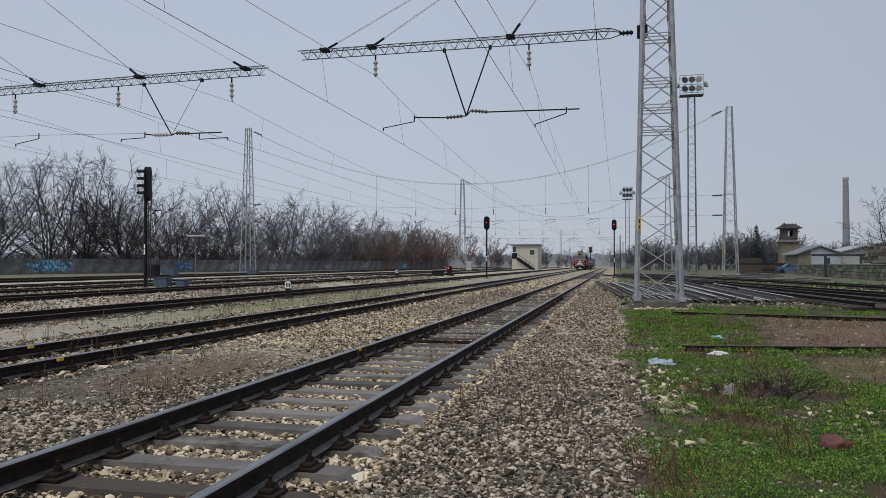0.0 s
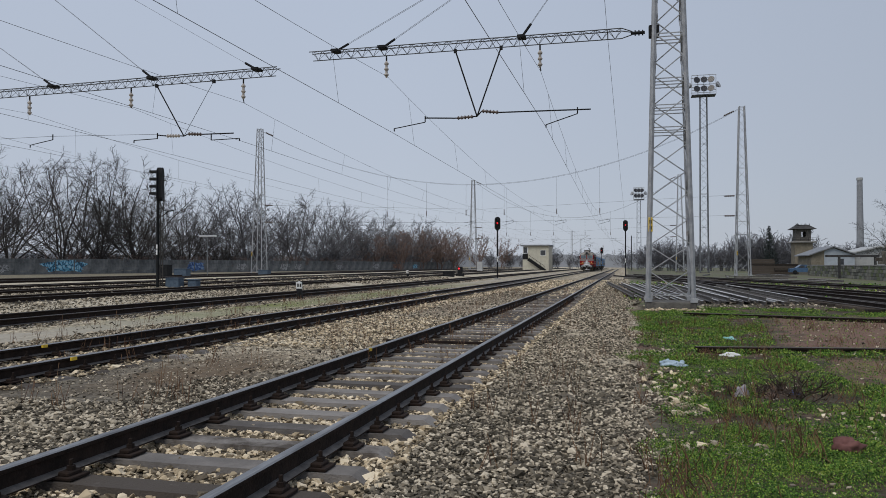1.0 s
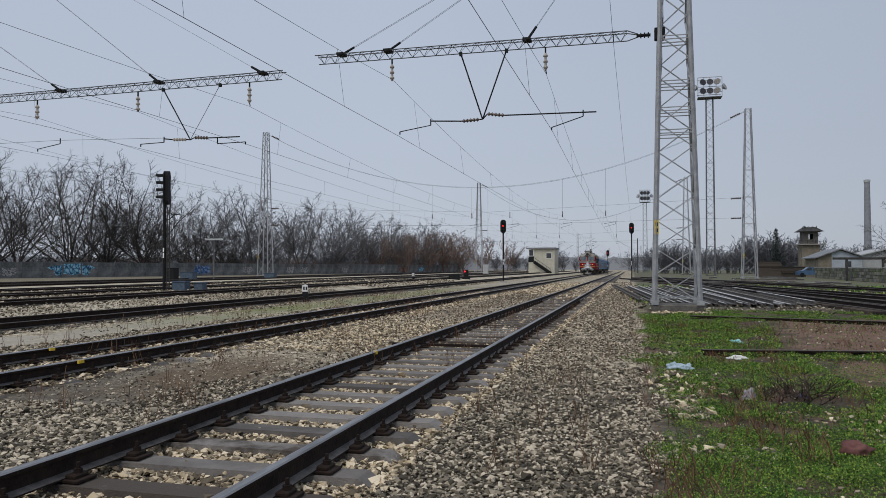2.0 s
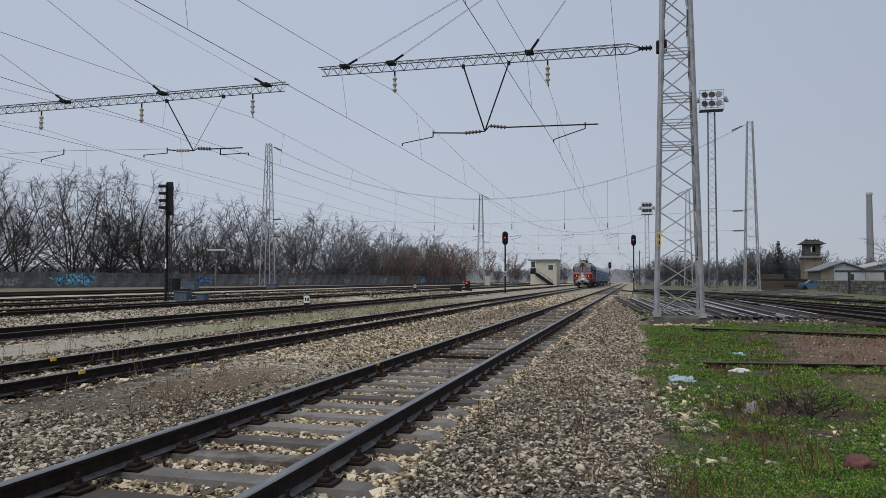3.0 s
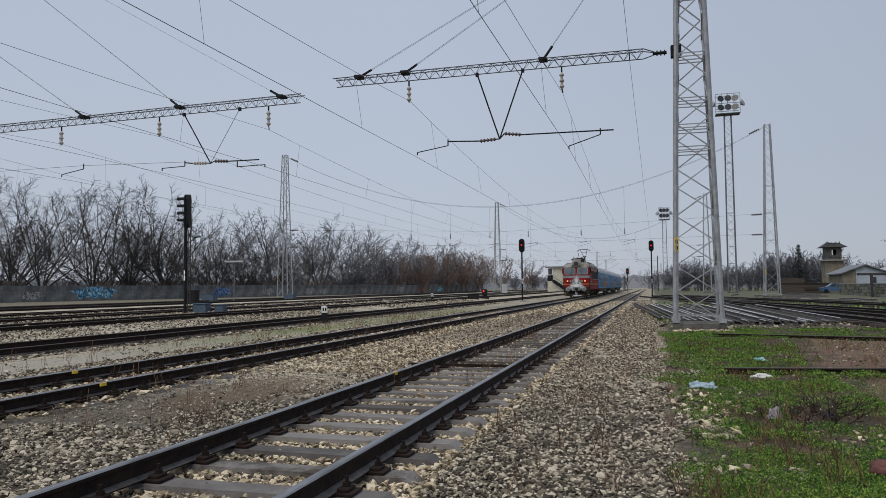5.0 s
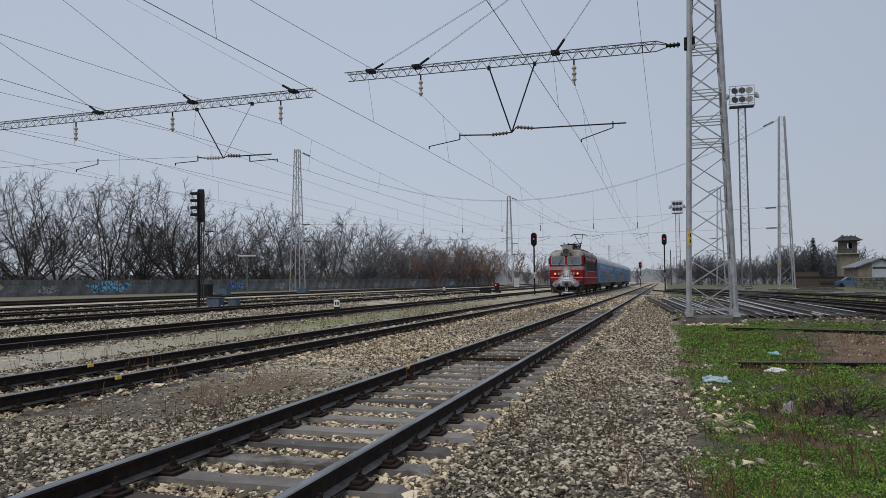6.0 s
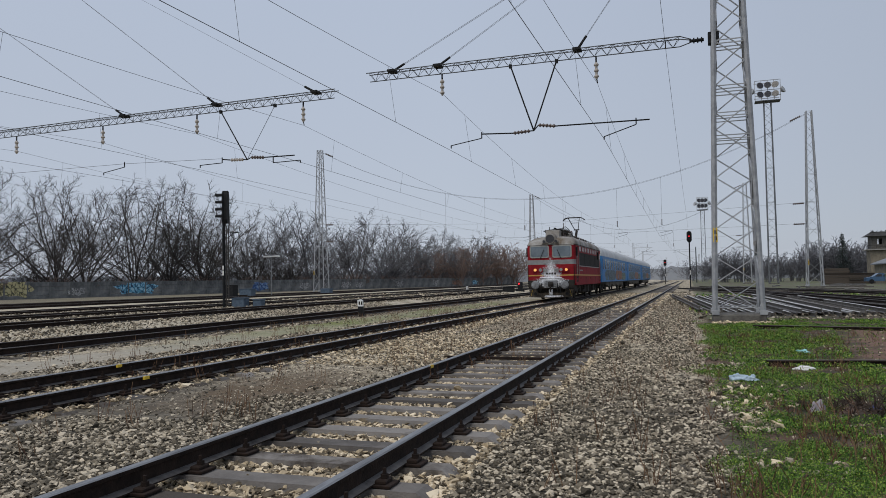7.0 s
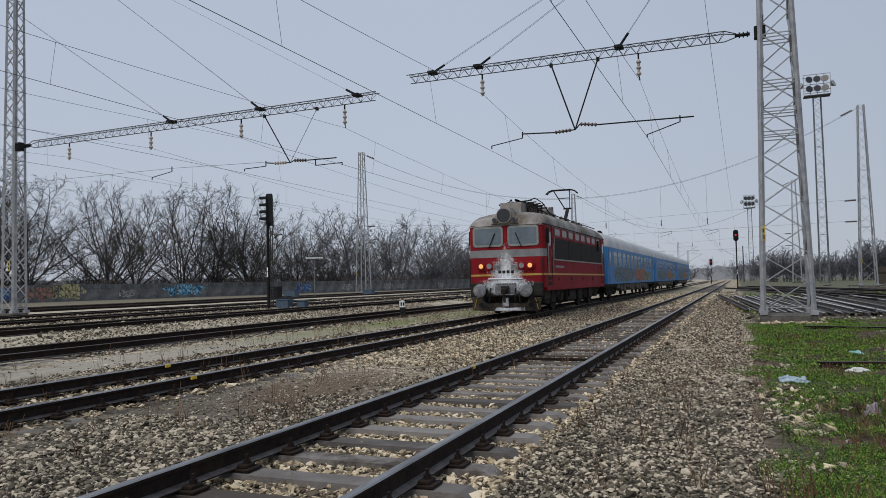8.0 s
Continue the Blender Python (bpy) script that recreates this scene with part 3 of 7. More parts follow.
def head_span(y, xl, xr, z_top, z_low):
    """Cross-span: a sagging head cable with two straighter wires under it and drops at the tracks."""
    hs = thing("head_span", "sagging cross-span cables strung between two masts", "overhead wire", "cross spans", pose(0, y, 0))
    a = 0.5 * (xl + xr)

    def zt(x):
        k = (x - a) / (xr - a)
        return z_low + (z_top - z_low) * k * k
    xs = [xl + (xr - xl) * i / 40 for i in range(41)]
    wire("head_cable", hs, [([(x, -0.1, zt(x)) for x in xs], 0.014), ([(x, 0.12, zt(x) - 0.06) for x in xs], 0.014)])
    wire("upper_cross_wire", hs, [([(xl, 0, 9.2), (a, 0, 8.15), (xr, 0, 9.3)], 0.012)])
    wire("lower_cross_wire", hs, [([(xl, 0, 6.9), (a, 0, 6.55), (xr, 0, 7.0)], 0.012)])
    for s, x in ((1, xl), (-1, xr)):
        for z, dz in ((zt(x), -0.45), (9.2, -0.03), (6.95, -0.01)):
            insulator(hs, (x + s * 0.6, 0, z + dz * 0.6), (x + s * 1.7, 0, z + dz * 1.7), 0.11, M_INSUL_DARK, 6)
    for c in TRACKS[:6]:
        wire("drop_wire", hs, [([(c, 0, zt(c)), (c, 0, 8.2)], 0.010)])
        insulator(hs, (c, 0, 8.1), (c, 0, 7.4), 0.07, M_INSUL_DARK, 5)
        bm = B()
        bm_rod(bm, (c + 1.1, 0, 6.75), (c - 0.2, 0, 6.55), 0.018, seg=6)
        bm_rod(bm, (c + 1.1, 0, 6.75), (c + 1.1, 0, 6.5), 0.018, seg=6)
        bm_rod(bm, (c + 1.1, 0, 6.5), (c - 0.2, 0, 6.15), 0.014, seg=6)
        part("steady_arm", bm, M_BLACK, hs)


head_span(88, -46.4, 12.5, 19.0, 11.2)
head_span(151, -30.8, 10.2, 19.0, 11.0)
# the near span between the two arm masts, high above
near_span = thing("head_span", "twin high cable strung between the two arm masts", "overhead wire", "cross spans", pose(0, MAST_Y, 0))
wire("head_cable", near_span, [([(-32.0 + 33.2 * i / 30, 0, 19.3 - 1.2 * (1 - (i / 15 - 1) ** 2)) for i in range(31)], 0.01)])


# ---- signals ----
M_LAMP_RED = glow("red_signal_light", (0.9, 0.02, 0.03), 1.3)
M_LENS = mat("dark_glass_lens", (0.015, 0.015, 0.02), (0.03, 0.03, 0.035), 5, 0.15)
M_BLUEBOX = mat("faded_blue_paint", (0.05, 0.075, 0.11), (0.09, 0.125, 0.17), 6, 0.7)


def signal(m, height, lights, turn, lit, label, ladder):
    s = thing("signal_post", label, "railway signal", "signals", m)
    bm = B()
    bm_box(bm, (-0.3, -0.3, -0.35), (0.3, 0.3, 0.06), 0.02)
    part("base", bm, M_CONC, s)
    head_h = 0.36 * lights + 0.25
    zb = height - head_h
    bm = B()
    bm_rod(bm, (0, 0, 0), (0, 0, zb + 0.1), 0.075, seg=12)
    part("post", bm, M_BLACK, s)
    bm = B()
    bm_box(bm, (-0.035, -0.083, 1.7), (0.035, -0.077, 1.95))
    bm_box(bm, (-0.035, -0.083, 2.0), (0.035, -0.077, 2.2))
    part("mark_plate", bm, M_WHITE, s, "white marks on the post")
    head = part("head", B(), M_BLACK, s)
    bm = B()
    w, k = 0.29, 12
    out = [(w * math.cos(math.pi * i / k), height - w + w * math.sin(math.pi * i / k)) for i in range(k + 1)]
    out += [(-w, zb + 0.2), (-0.12, zb), (0.12, zb), (w, zb + 0.2)]
    bm_prism(bm, out, "y", -0.02, 0.02)
    inner = [(u * 0.72, z) for u, z in out]
    bm_prism(bm, inner, "y", 0.02, 0.22)
    bm.to_mesh(head.data)
    bm.free()
    head.rotation_euler = (0, 0, radians(turn))
    for i in range(lights):
        z = zb + 0.36 + 0.36 * i
        bm = B()
        seg = 14
        ring = []
        for yy, r in ((-0.02, 0.115), (-0.42, 0.105)):
            ring.append([bm.verts.new((r * math.cos(t), yy, z + r * math.sin(t))) for t in [math.radians(-20 + 220 * j / seg) for j in range(seg + 1)]])
            ring.append([bm.verts.new(((r - 0.008) * math.cos(t), yy, z + (r - 0.008) * math.sin(t))) for t in [math.radians(-20 + 220 * j / seg) for j in range(seg + 1)]])
        for j in range(seg):
            bm.faces.new((ring[0][j], ring[0][j + 1], ring[2][j + 1], ring[2][j]))
            bm.faces.new((ring[1][j + 1], ring[1][j], ring[3][j], ring[3][j + 1]))
            bm.faces.new((ring[2][j], ring[2][j + 1], ring[3][j + 1], ring[3][j]))
        part("hood", bm, M_BLACK, head)
        bm = B()
        bm_rod(bm, (0, -0.021, z), (0, -0.04, z), 0.08, seg=14)
        part("lens", bm, M_LAMP_RED if i == lit else M_LENS, head, "glowing red lens" if i == lit else "")
    if ladder:
        bm = B()
        for x in (0.10, 0.24):
            bm_box(bm, (x, 0.02, 0.05), (x + 0.04, 0.06, zb - 0.1))
        part("ladder_frame", bm, M_WIRE, s, "narrow grey steel ladder")
        z = 0.35
        while z < zb - 0.2:
            bm = B()
            bm_box(bm, (0.12, 0.025, z), (0.26, 0.055, z + 0.05))
            part("rung", bm, M_WIRE, s)
            z += 0.36
        bm = B()
        bm_bar(bm, (0.28, 0.04, zb - 0.7), (0.55, 0.04, zb - 0.5), 0.04)
        bm_bar(bm, (0.5, 0.04, zb - 0.5), (0.85, 0.04, zb - 0.48), 0.05)
        bm_bar(bm, (0.28, 0.04, zb - 0.45), (0.5, 0.04, zb - 0.5), 0.03)
        part("bracket", bm, M_BLACK, s)
    return s


signal(pose(-22.6, 32.2, 0.2), 6.05, 4, -72, -1, "black four-lamp signal with hoods on a post with a ladder", True)
signal(pose(-12.2, 71.5, 0.02), 6.1, 3, 0, 1, "black signal with a dim red light on a slim post", False)
signal(pose(0.0, 92.0, 0.0), 6.85, 3, 0, 1, "black signal showing red beside the line", False)
signal(pose(-4.95, 161, -0.05), 5.2, 3, 0, 1, "distant black signal showing red", False)


# ---- trees ----
def tree_mesh(name, seed, height, material, stems=1, limbs=5, lean=(0.12, 0.95), trunk=0.14, laterals=13, subs=7, twigs=4, thick=1.0, wide=1.0, girth=0.013):
    """A bare tree or shrub: stems fork into limbs that sweep upwards, with laterals, side shoots and single fine twigs along them."""
    rng = random.Random(seed)
    sets = [([], [])] + [([], []) for _ in range(stems)]
    fine = height / 16.0 * thick

    def tube(store, pts, r0, r1):
        vs, fs = store
        n = len(pts)
        base = len(vs)
        for i, p in enumerate(pts):
            d = (pts[min(i + 1, n - 1)] - pts[max(i - 1, 0)]).normalized()
            u = d.orthogonal().normalized()
            w = d.cross(u)
            if i == n - 1:
                vs.append(tuple(p))
                break
            r = r0 + (r1 - r0) * i / (n - 1)
            for k in range(3):
                t = 2.094 * k
                vs.append(tuple(p + (u * math.cos(t) + w * math.sin(t)) * r))
        for i in range(n - 2):
            for k in range(3):
                fs.append((base + 3 * i + k, base + 3 * i + (k + 1) % 3, base + 3 * i + 3 + (k + 1) % 3, base + 3 * i + 3 + k))
        tip = base + 3 * (n - 1)
        for k in range(3):
            fs.append((tip - 3 + k, tip - 3 + (k + 1) % 3, tip))

    def sweep(p, d, length, n, up, wob):
        pts = [p]
        for _ in range(n):
            d = (d + Vector((rng.gauss(0, wob), rng.gauss(0, wob), rng.gauss(0, wob) + up))).normalized()
            p = p + d * (length / n)
            pts.append(p)
        return pts

    def off(d, amount, up=0.0):
        side = d.orthogonal().normalized()
        side.rotate(Matrix.Rotation(rng.uniform(0, 6.28), 3, d))
        return (d * (1 - amount * 0.5) + side * amount + Vector((0, 0, up))).normalized()

    def along(pts, f):
        i = min(int(f * (len(pts) - 1)), len(pts) - 2)
        k = f * (len(pts) - 1) - i
        return pts[i].lerp(pts[i + 1], k), (pts[i + 1] - pts[i]).normalized()

    def shoots(pts, length):
        """Side shoots and twigs on one lateral."""
        for j in range(subs):
            f = 0.12 + 0.88 * (j + rng.random()) / subs
            p, d = along(pts, min(f, 0.99))
            ln = length * rng.uniform(0.28, 0.5) * (1.1 - 0.5 * f)
            sp = sweep(p, off(d, rng.uniform(0.5, 0.95), 0.06), ln, 2, 0.05, 0.12)
            tube(sets[0], sp, 0.018 * fine, 0.013 * fine)
            for q in range(twigs):
                p2, d2 = along(sp, min(0.99, 0.2 + 0.8 * (q + rng.random()) / twigs))
                tube(sets[0], [p2, p2 + off(d2, rng.uniform(0.4, 0.9), 0.08) * ln * rng.uniform(0.35, 0.7)], 0.0115 * fine, 0.0)

    for st in range(stems):
        a = 6.28 * st / stems + rng.uniform(-0.4, 0.4)
        k = 0.03 * height * (stems > 1)
        foot = Vector((math.cos(a) * k, math.sin(a) * k, -0.3))
        low = sweep(foot, Vector((math.cos(a) * 0.25 * (stems > 1), math.sin(a) * 0.25 * (stems > 1), 1)).normalized(), height * trunk + 0.3, 3, 0.1, 0.05)
        r = height * girth
        tube(sets[1 + st], low + [low[-1] + Vector((0, 0, 0.2))], r * 1.15, r * 0.8)
        for j in range(limbs):
            aj = 6.28 * j / limbs + rng.uniform(-0.5, 0.5)
            tilt = lean[0] + (lean[1] - lean[0]) * ((j * 0.618 + 0.3 * rng.random()) % 1.0)
            d = Vector((math.sin(tilt) * math.cos(aj), math.sin(tilt) * math.sin(aj), math.cos(tilt)))
            ln = height * rng.uniform(0.72, 0.92) * (1.0 - 0.12 * tilt)
            start = along(low, rng.uniform(0.55, 0.99))[0]
            limb = sweep(start, d, ln, 8, 0.05, 0.10)
            tube(sets[1 + st], limb, r * rng.uniform(0.45, 0.68), 0.018 * fine)
            for q in range(laterals):
                f = 0.14 + 0.86 * (q + rng.random()) / laterals
                p, dd = along(limb, min(f, 0.99))
                l2 = ln * rng.uniform(0.26, 0.42) * (1.05 - 0.62 * f)
                lat = sweep(p, off(dd, rng.uniform(0.5, 0.85), 0.1), l2, 4, 0.06, 0.13)
                tube(sets[0], lat, (0.042 - 0.02 * f) * fine, 0.016 * fine)
                shoots(lat, l2)
    top = max(v[2] for v in sets[0][0])
    out = []
    for nm, (vs, fs) in zip([name] + ["trunk"] * stems, sets):
        me = bpy.data.meshes.new(nm)
        me.from_pydata(vs, [], fs)
        me.materials.append(material)
        me.transform(Matrix.Diagonal((wide * height / top, wide * height / top, height / top, 1)))
        out.append(me)
    return out


TREES = [tree_mesh("crown", 3 + k, 16.0, M_BARK, limbs=9 + k % 2, lean=(0.08, 1.3), trunk=0.09, laterals=13, subs=7, twigs=5, thick=1.08, wide=1.12) for k in range(4)]
HAZED_TREES = [tree_mesh("crown", 13 + k, 15.0, M_BARK_HAZED, limbs=10, lean=(0.08, 1.3), trunk=0.09, laterals=11, subs=7, twigs=3, wide=1.25, thick=1.3) for k in range(3)]
BUSHY = [tree_mesh("crown", 23 + k, 6.0, M_BARK, stems=5, limbs=3, lean=(0.1, 1.0), trunk=0.08, laterals=7, subs=5, twigs=2, thick=2.2, wide=1.25, girth=0.009) for k in range(2)]
RUSSET = [tree_mesh("crown", 41 + k, 8.5, M_TWIG_RED, stems=4, limbs=3, lean=(0.1, 0.9), trunk=0.08, laterals=8, subs=6, twigs=3, thick=2.4, wide=1.2, girth=0.008) for k in range(2)]
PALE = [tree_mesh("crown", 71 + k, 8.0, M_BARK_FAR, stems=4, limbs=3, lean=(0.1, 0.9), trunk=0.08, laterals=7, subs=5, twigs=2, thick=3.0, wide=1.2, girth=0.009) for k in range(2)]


def plant(me, x, y, z, s, label, category, group, sz=1.0):
    t = thing("tree" if category == "tree" else "shrub", label, category, group, pose(x, y, z, 0, 0, random.uniform(0, 360)) @ Matrix.Diagonal((s, s, s * sz, 1)))
    t.scale = (s, s, s * sz)
    piece("crown", me[0], t)
    for st in me[1:]:
        piece("trunk" if len(me) == 2 else "stem", st, t)
    return t


def fence_x(y):
    return -67.0 + (y - 60) * 0.185


# how tall the belt of trees stands along the fence
BELT = [(30, 15.5), (60, 16.0), (90, 15.8), (97, 11.5), (105, 11.8), (112, 15.6), (122, 15.6), (132, 14.3), (150, 13.4), (178, 13.4), (195, 10.5), (214, 11.8), (240, 8.5)]


def belt_height(y):
    for (y0, h0), (y1, h1) in zip(BELT, BELT[1:]):
        if y <= y1:
            return h0 + (h1 - h0) * (y - y0) / (y1 - y0)
    return BELT[-1][1]


y_tree = 33.0
while y_tree < 205:
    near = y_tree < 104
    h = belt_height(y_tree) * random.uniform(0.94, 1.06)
    # from y 104 on, crowns with haze in their colour take over
    kind = random.choice(TREES if near else HAZED_TREES)
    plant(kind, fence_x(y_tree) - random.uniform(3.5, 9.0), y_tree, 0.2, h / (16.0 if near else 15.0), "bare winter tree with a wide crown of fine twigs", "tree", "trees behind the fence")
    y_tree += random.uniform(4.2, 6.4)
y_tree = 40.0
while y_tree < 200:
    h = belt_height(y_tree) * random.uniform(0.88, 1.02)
    plant(random.choice(HAZED_TREES), fence_x(y_tree) - random.uniform(13, 24), y_tree, 0.2, h / 15.0, "bare winter tree with a wide crown of fine twigs", "tree", "trees behind the fence")
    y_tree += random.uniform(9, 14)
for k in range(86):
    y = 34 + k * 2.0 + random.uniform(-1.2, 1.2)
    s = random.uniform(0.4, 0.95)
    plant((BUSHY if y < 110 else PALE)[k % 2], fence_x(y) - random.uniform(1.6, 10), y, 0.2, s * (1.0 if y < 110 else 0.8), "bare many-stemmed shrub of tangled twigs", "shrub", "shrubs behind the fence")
for k in range(48):
    y = 36 + k * 2.9 + random.uniform(-1.2, 1.2)
    plant(RUSSET[k % 2], fence_x(y) - random.uniform(0.9, 2.2), y, 0.2, random.uniform(0.24, 0.36), "low russet scrub along a fence", "shrub", "russet scrub")
for y, dx, s in ((150, -2, 0.95), (156, 1, 1.05), (162, -3, 1.15), (168, 0, 1.2), (174, 2, 1.25), (180, -2, 1.3), (186, 1, 1.15), (212, -3, 1.25), (219, 2, 1.2)):
    plant(RUSSET[int(y) % 2], fence_x(y) + dx, y, 0.15, s, "russet bare shrub with dense reddish twigs", "shrub", "russet shrubs")
for k in range(34):
    x = 5.0 + 1.75 * k + random.uniform(-0.8, 0.8)
    tall = 1.0 if x < 12 else 0.82 if x < 26 else 1.15 if x < 42 else 0.8
    for row in range(2):
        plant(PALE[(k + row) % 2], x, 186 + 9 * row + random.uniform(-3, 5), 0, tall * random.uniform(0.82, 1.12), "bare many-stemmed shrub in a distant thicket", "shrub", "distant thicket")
for k in range(12):
    x = -44 + 2.4 * k + random.uniform(-0.8, 0.8)
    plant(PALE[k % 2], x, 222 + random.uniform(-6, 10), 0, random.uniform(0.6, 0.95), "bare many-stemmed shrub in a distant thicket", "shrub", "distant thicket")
for x, y, s in ((4, 240, 0.9), (1, 270, 0.9), (-14, 250, 0.8), (-10, 285, 0.9), (6, 285, 1.0), (-18, 290, 1.0), (-1, 330, 1.1)):
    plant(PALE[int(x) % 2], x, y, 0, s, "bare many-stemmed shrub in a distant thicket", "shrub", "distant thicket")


def conifer(m, height):
    """A spruce: tiers of drooping boughs hung with many short sprays."""
    rng = random.Random(9)
    t = thing("tree", "dark evergreen spruce among bare trees", "tree", "", m)
    bm = B()
    bm_rod(bm, (0, 0, -0.2), (0, 0, height), 0.16, 0.02, seg=7)
    part("trunk", bm, M_BARK, t)
    vs, fs = [], []
    z = 0.6
    while z < height - 0.1:
        reach = 0.32 * (height - z) ** 0.9 + 0.12
        for k in range(9):
            a = rng.uniform(0, 6.28)
            r = reach * rng.uniform(0.7, 1.1)
            for j in range(9):
                f = (j + 1) / 9
                p = Vector((math.cos(a) * r * f, math.sin(a) * r * f, z - 0.28 * r * f * f))
                for q in range(3):
                    u = Vector((rng.uniform(-1, 1), rng.uniform(-1, 1), rng.uniform(-0.9, 0.2))) * 0.3
                    w = Vector((rng.uniform(-1, 1), rng.uniform(-1, 1), rng.uniform(-0.3, 0.3))) * 0.09
                    b0 = len(vs)
                    vs += [tuple(p - w), tuple(p + u), tuple(p + w)]
                    fs.append((b0, b0 + 1, b0 + 2))
        z += 0.3
    me = bpy.data.meshes.new("crown")
    me.from_pydata(vs, [], fs)
    # needle green dulled towards grey to paint in distance haze
    me.materials.append(mat("haze_dulled_needles", (0.035, 0.048, 0.045), (0.075, 0.09, 0.085), 2, 0.9))
    piece("crown", me, t)


conifer(pose(31.6, 180, 0), 10.6)
plant(TREES[0], 38.2, 114, 0, 0.80, "bare winter tree with a dense rounded crown", "tree", "")
plant(TREES[1], 47.0, 118, 0, 0.80, "bare winter tree with a dense rounded crown", "tree", "")


# ---- boundary fence with painted panels ----
M_FENCE = mat("grimy_concrete_panel", (0.08, 0.086, 0.09), (0.20, 0.205, 0.205), 0.9, 0.92, 0, 0.3, 20, c3=(0.28, 0.265, 0.25))
def film(name, colors, scale, cover, stretch=(1, 1, 1)):
    """Paint sprayed in ragged strokes over whatever lies behind it."""
    m = bpy.data.materials.new(name)
    m.use_nodes = True
    n, l = m.node_tree.nodes, m.node_tree.links
    b = n["Principled BSDF"]
    b.inputs["Roughness"].default_value = 0.6
    co = n.new("ShaderNodeTexCoord")
    mp = n.new("ShaderNodeMapping")
    mp.inputs["Scale"].default_value = stretch
    l.new(co.outputs["Object"], mp.inputs[0])
    vo = n.new("ShaderNodeTexVoronoi")
    vo.inputs["Scale"].default_value = scale
    vo.feature = "DISTANCE_TO_EDGE"
    wob = n.new("ShaderNodeTexNoise")
    wob.inputs["Scale"].default_value, wob.inputs["Detail"].default_value = scale * 0.7, 3.0
    l.new(mp.outputs[0], wob.inputs["Vector"])
    ad = n.new("ShaderNodeVectorMath")
    ad.operation = "ADD"
    l.new(mp.outputs[0], ad.inputs[0])
    l.new(wob.outputs["Color"], ad.inputs[1])
    l.new(ad.outputs[0], vo.inputs["Vector"])
    ra = n.new("ShaderNodeValToRGB")
    ra.color_ramp.elements[0].color, ra.color_ramp.elements[0].position = (*colors[0], 1), 0.04
    ra.color_ramp.elements[1].color, ra.color_ramp.elements[1].position = (*colors[2], 1), 0.26
    ra.color_ramp.elements.new(0.09).color = (*colors[1], 1)
    l.new(vo.outputs["Distance"], ra.inputs[0])
    l.new(ra.outputs[0], b.inputs["Base Color"])
    no = n.new("ShaderNodeTexNoise")
    no.inputs["Scale"].default_value, no.inputs["Detail"].default_value = scale * 0.55, 5.0
    l.new(mp.outputs[0], no.inputs["Vector"])
    mr = n.new("ShaderNodeMapRange")
    mr.inputs["From Min"].default_value, mr.inputs["From Max"].default_value = 0.62 - cover * 0.4, 0.70 - cover * 0.4
    l.new(no.outputs["Fac"], mr.inputs[0])
    tr = n.new("ShaderNodeBsdfTransparent")
    mx = n.new("ShaderNodeMixShader")
    l.new(mr.outputs[0], mx.inputs[0])
    l.new(tr.outputs[0], mx.inputs[1])
    l.new(b.outputs[0], mx.inputs[2])
    l.new(mx.outputs[0], n["Material Output"].inputs["Surface"])
    return m


M_GRAF = [film("spray_paint", c, 2.0, 0.85) for c in (
    ((0.02, 0.05, 0.10), (0.08, 0.36, 0.55), (0.35, 0.55, 0.65)), ((0.05, 0.05, 0.03), (0.45, 0.40, 0.20), (0.50, 0.45, 0.25)),
    ((0.05, 0.08, 0.08), (0.30, 0.13, 0.09), (0.36, 0.2, 0.14)), ((0.05, 0.05, 0.05), (0.5, 0.5, 0.5), (0.12, 0.12, 0.12)), ((0.02, 0.05, 0.15), (0.05, 0.14, 0.36), (0.2, 0.3, 0.45)))]


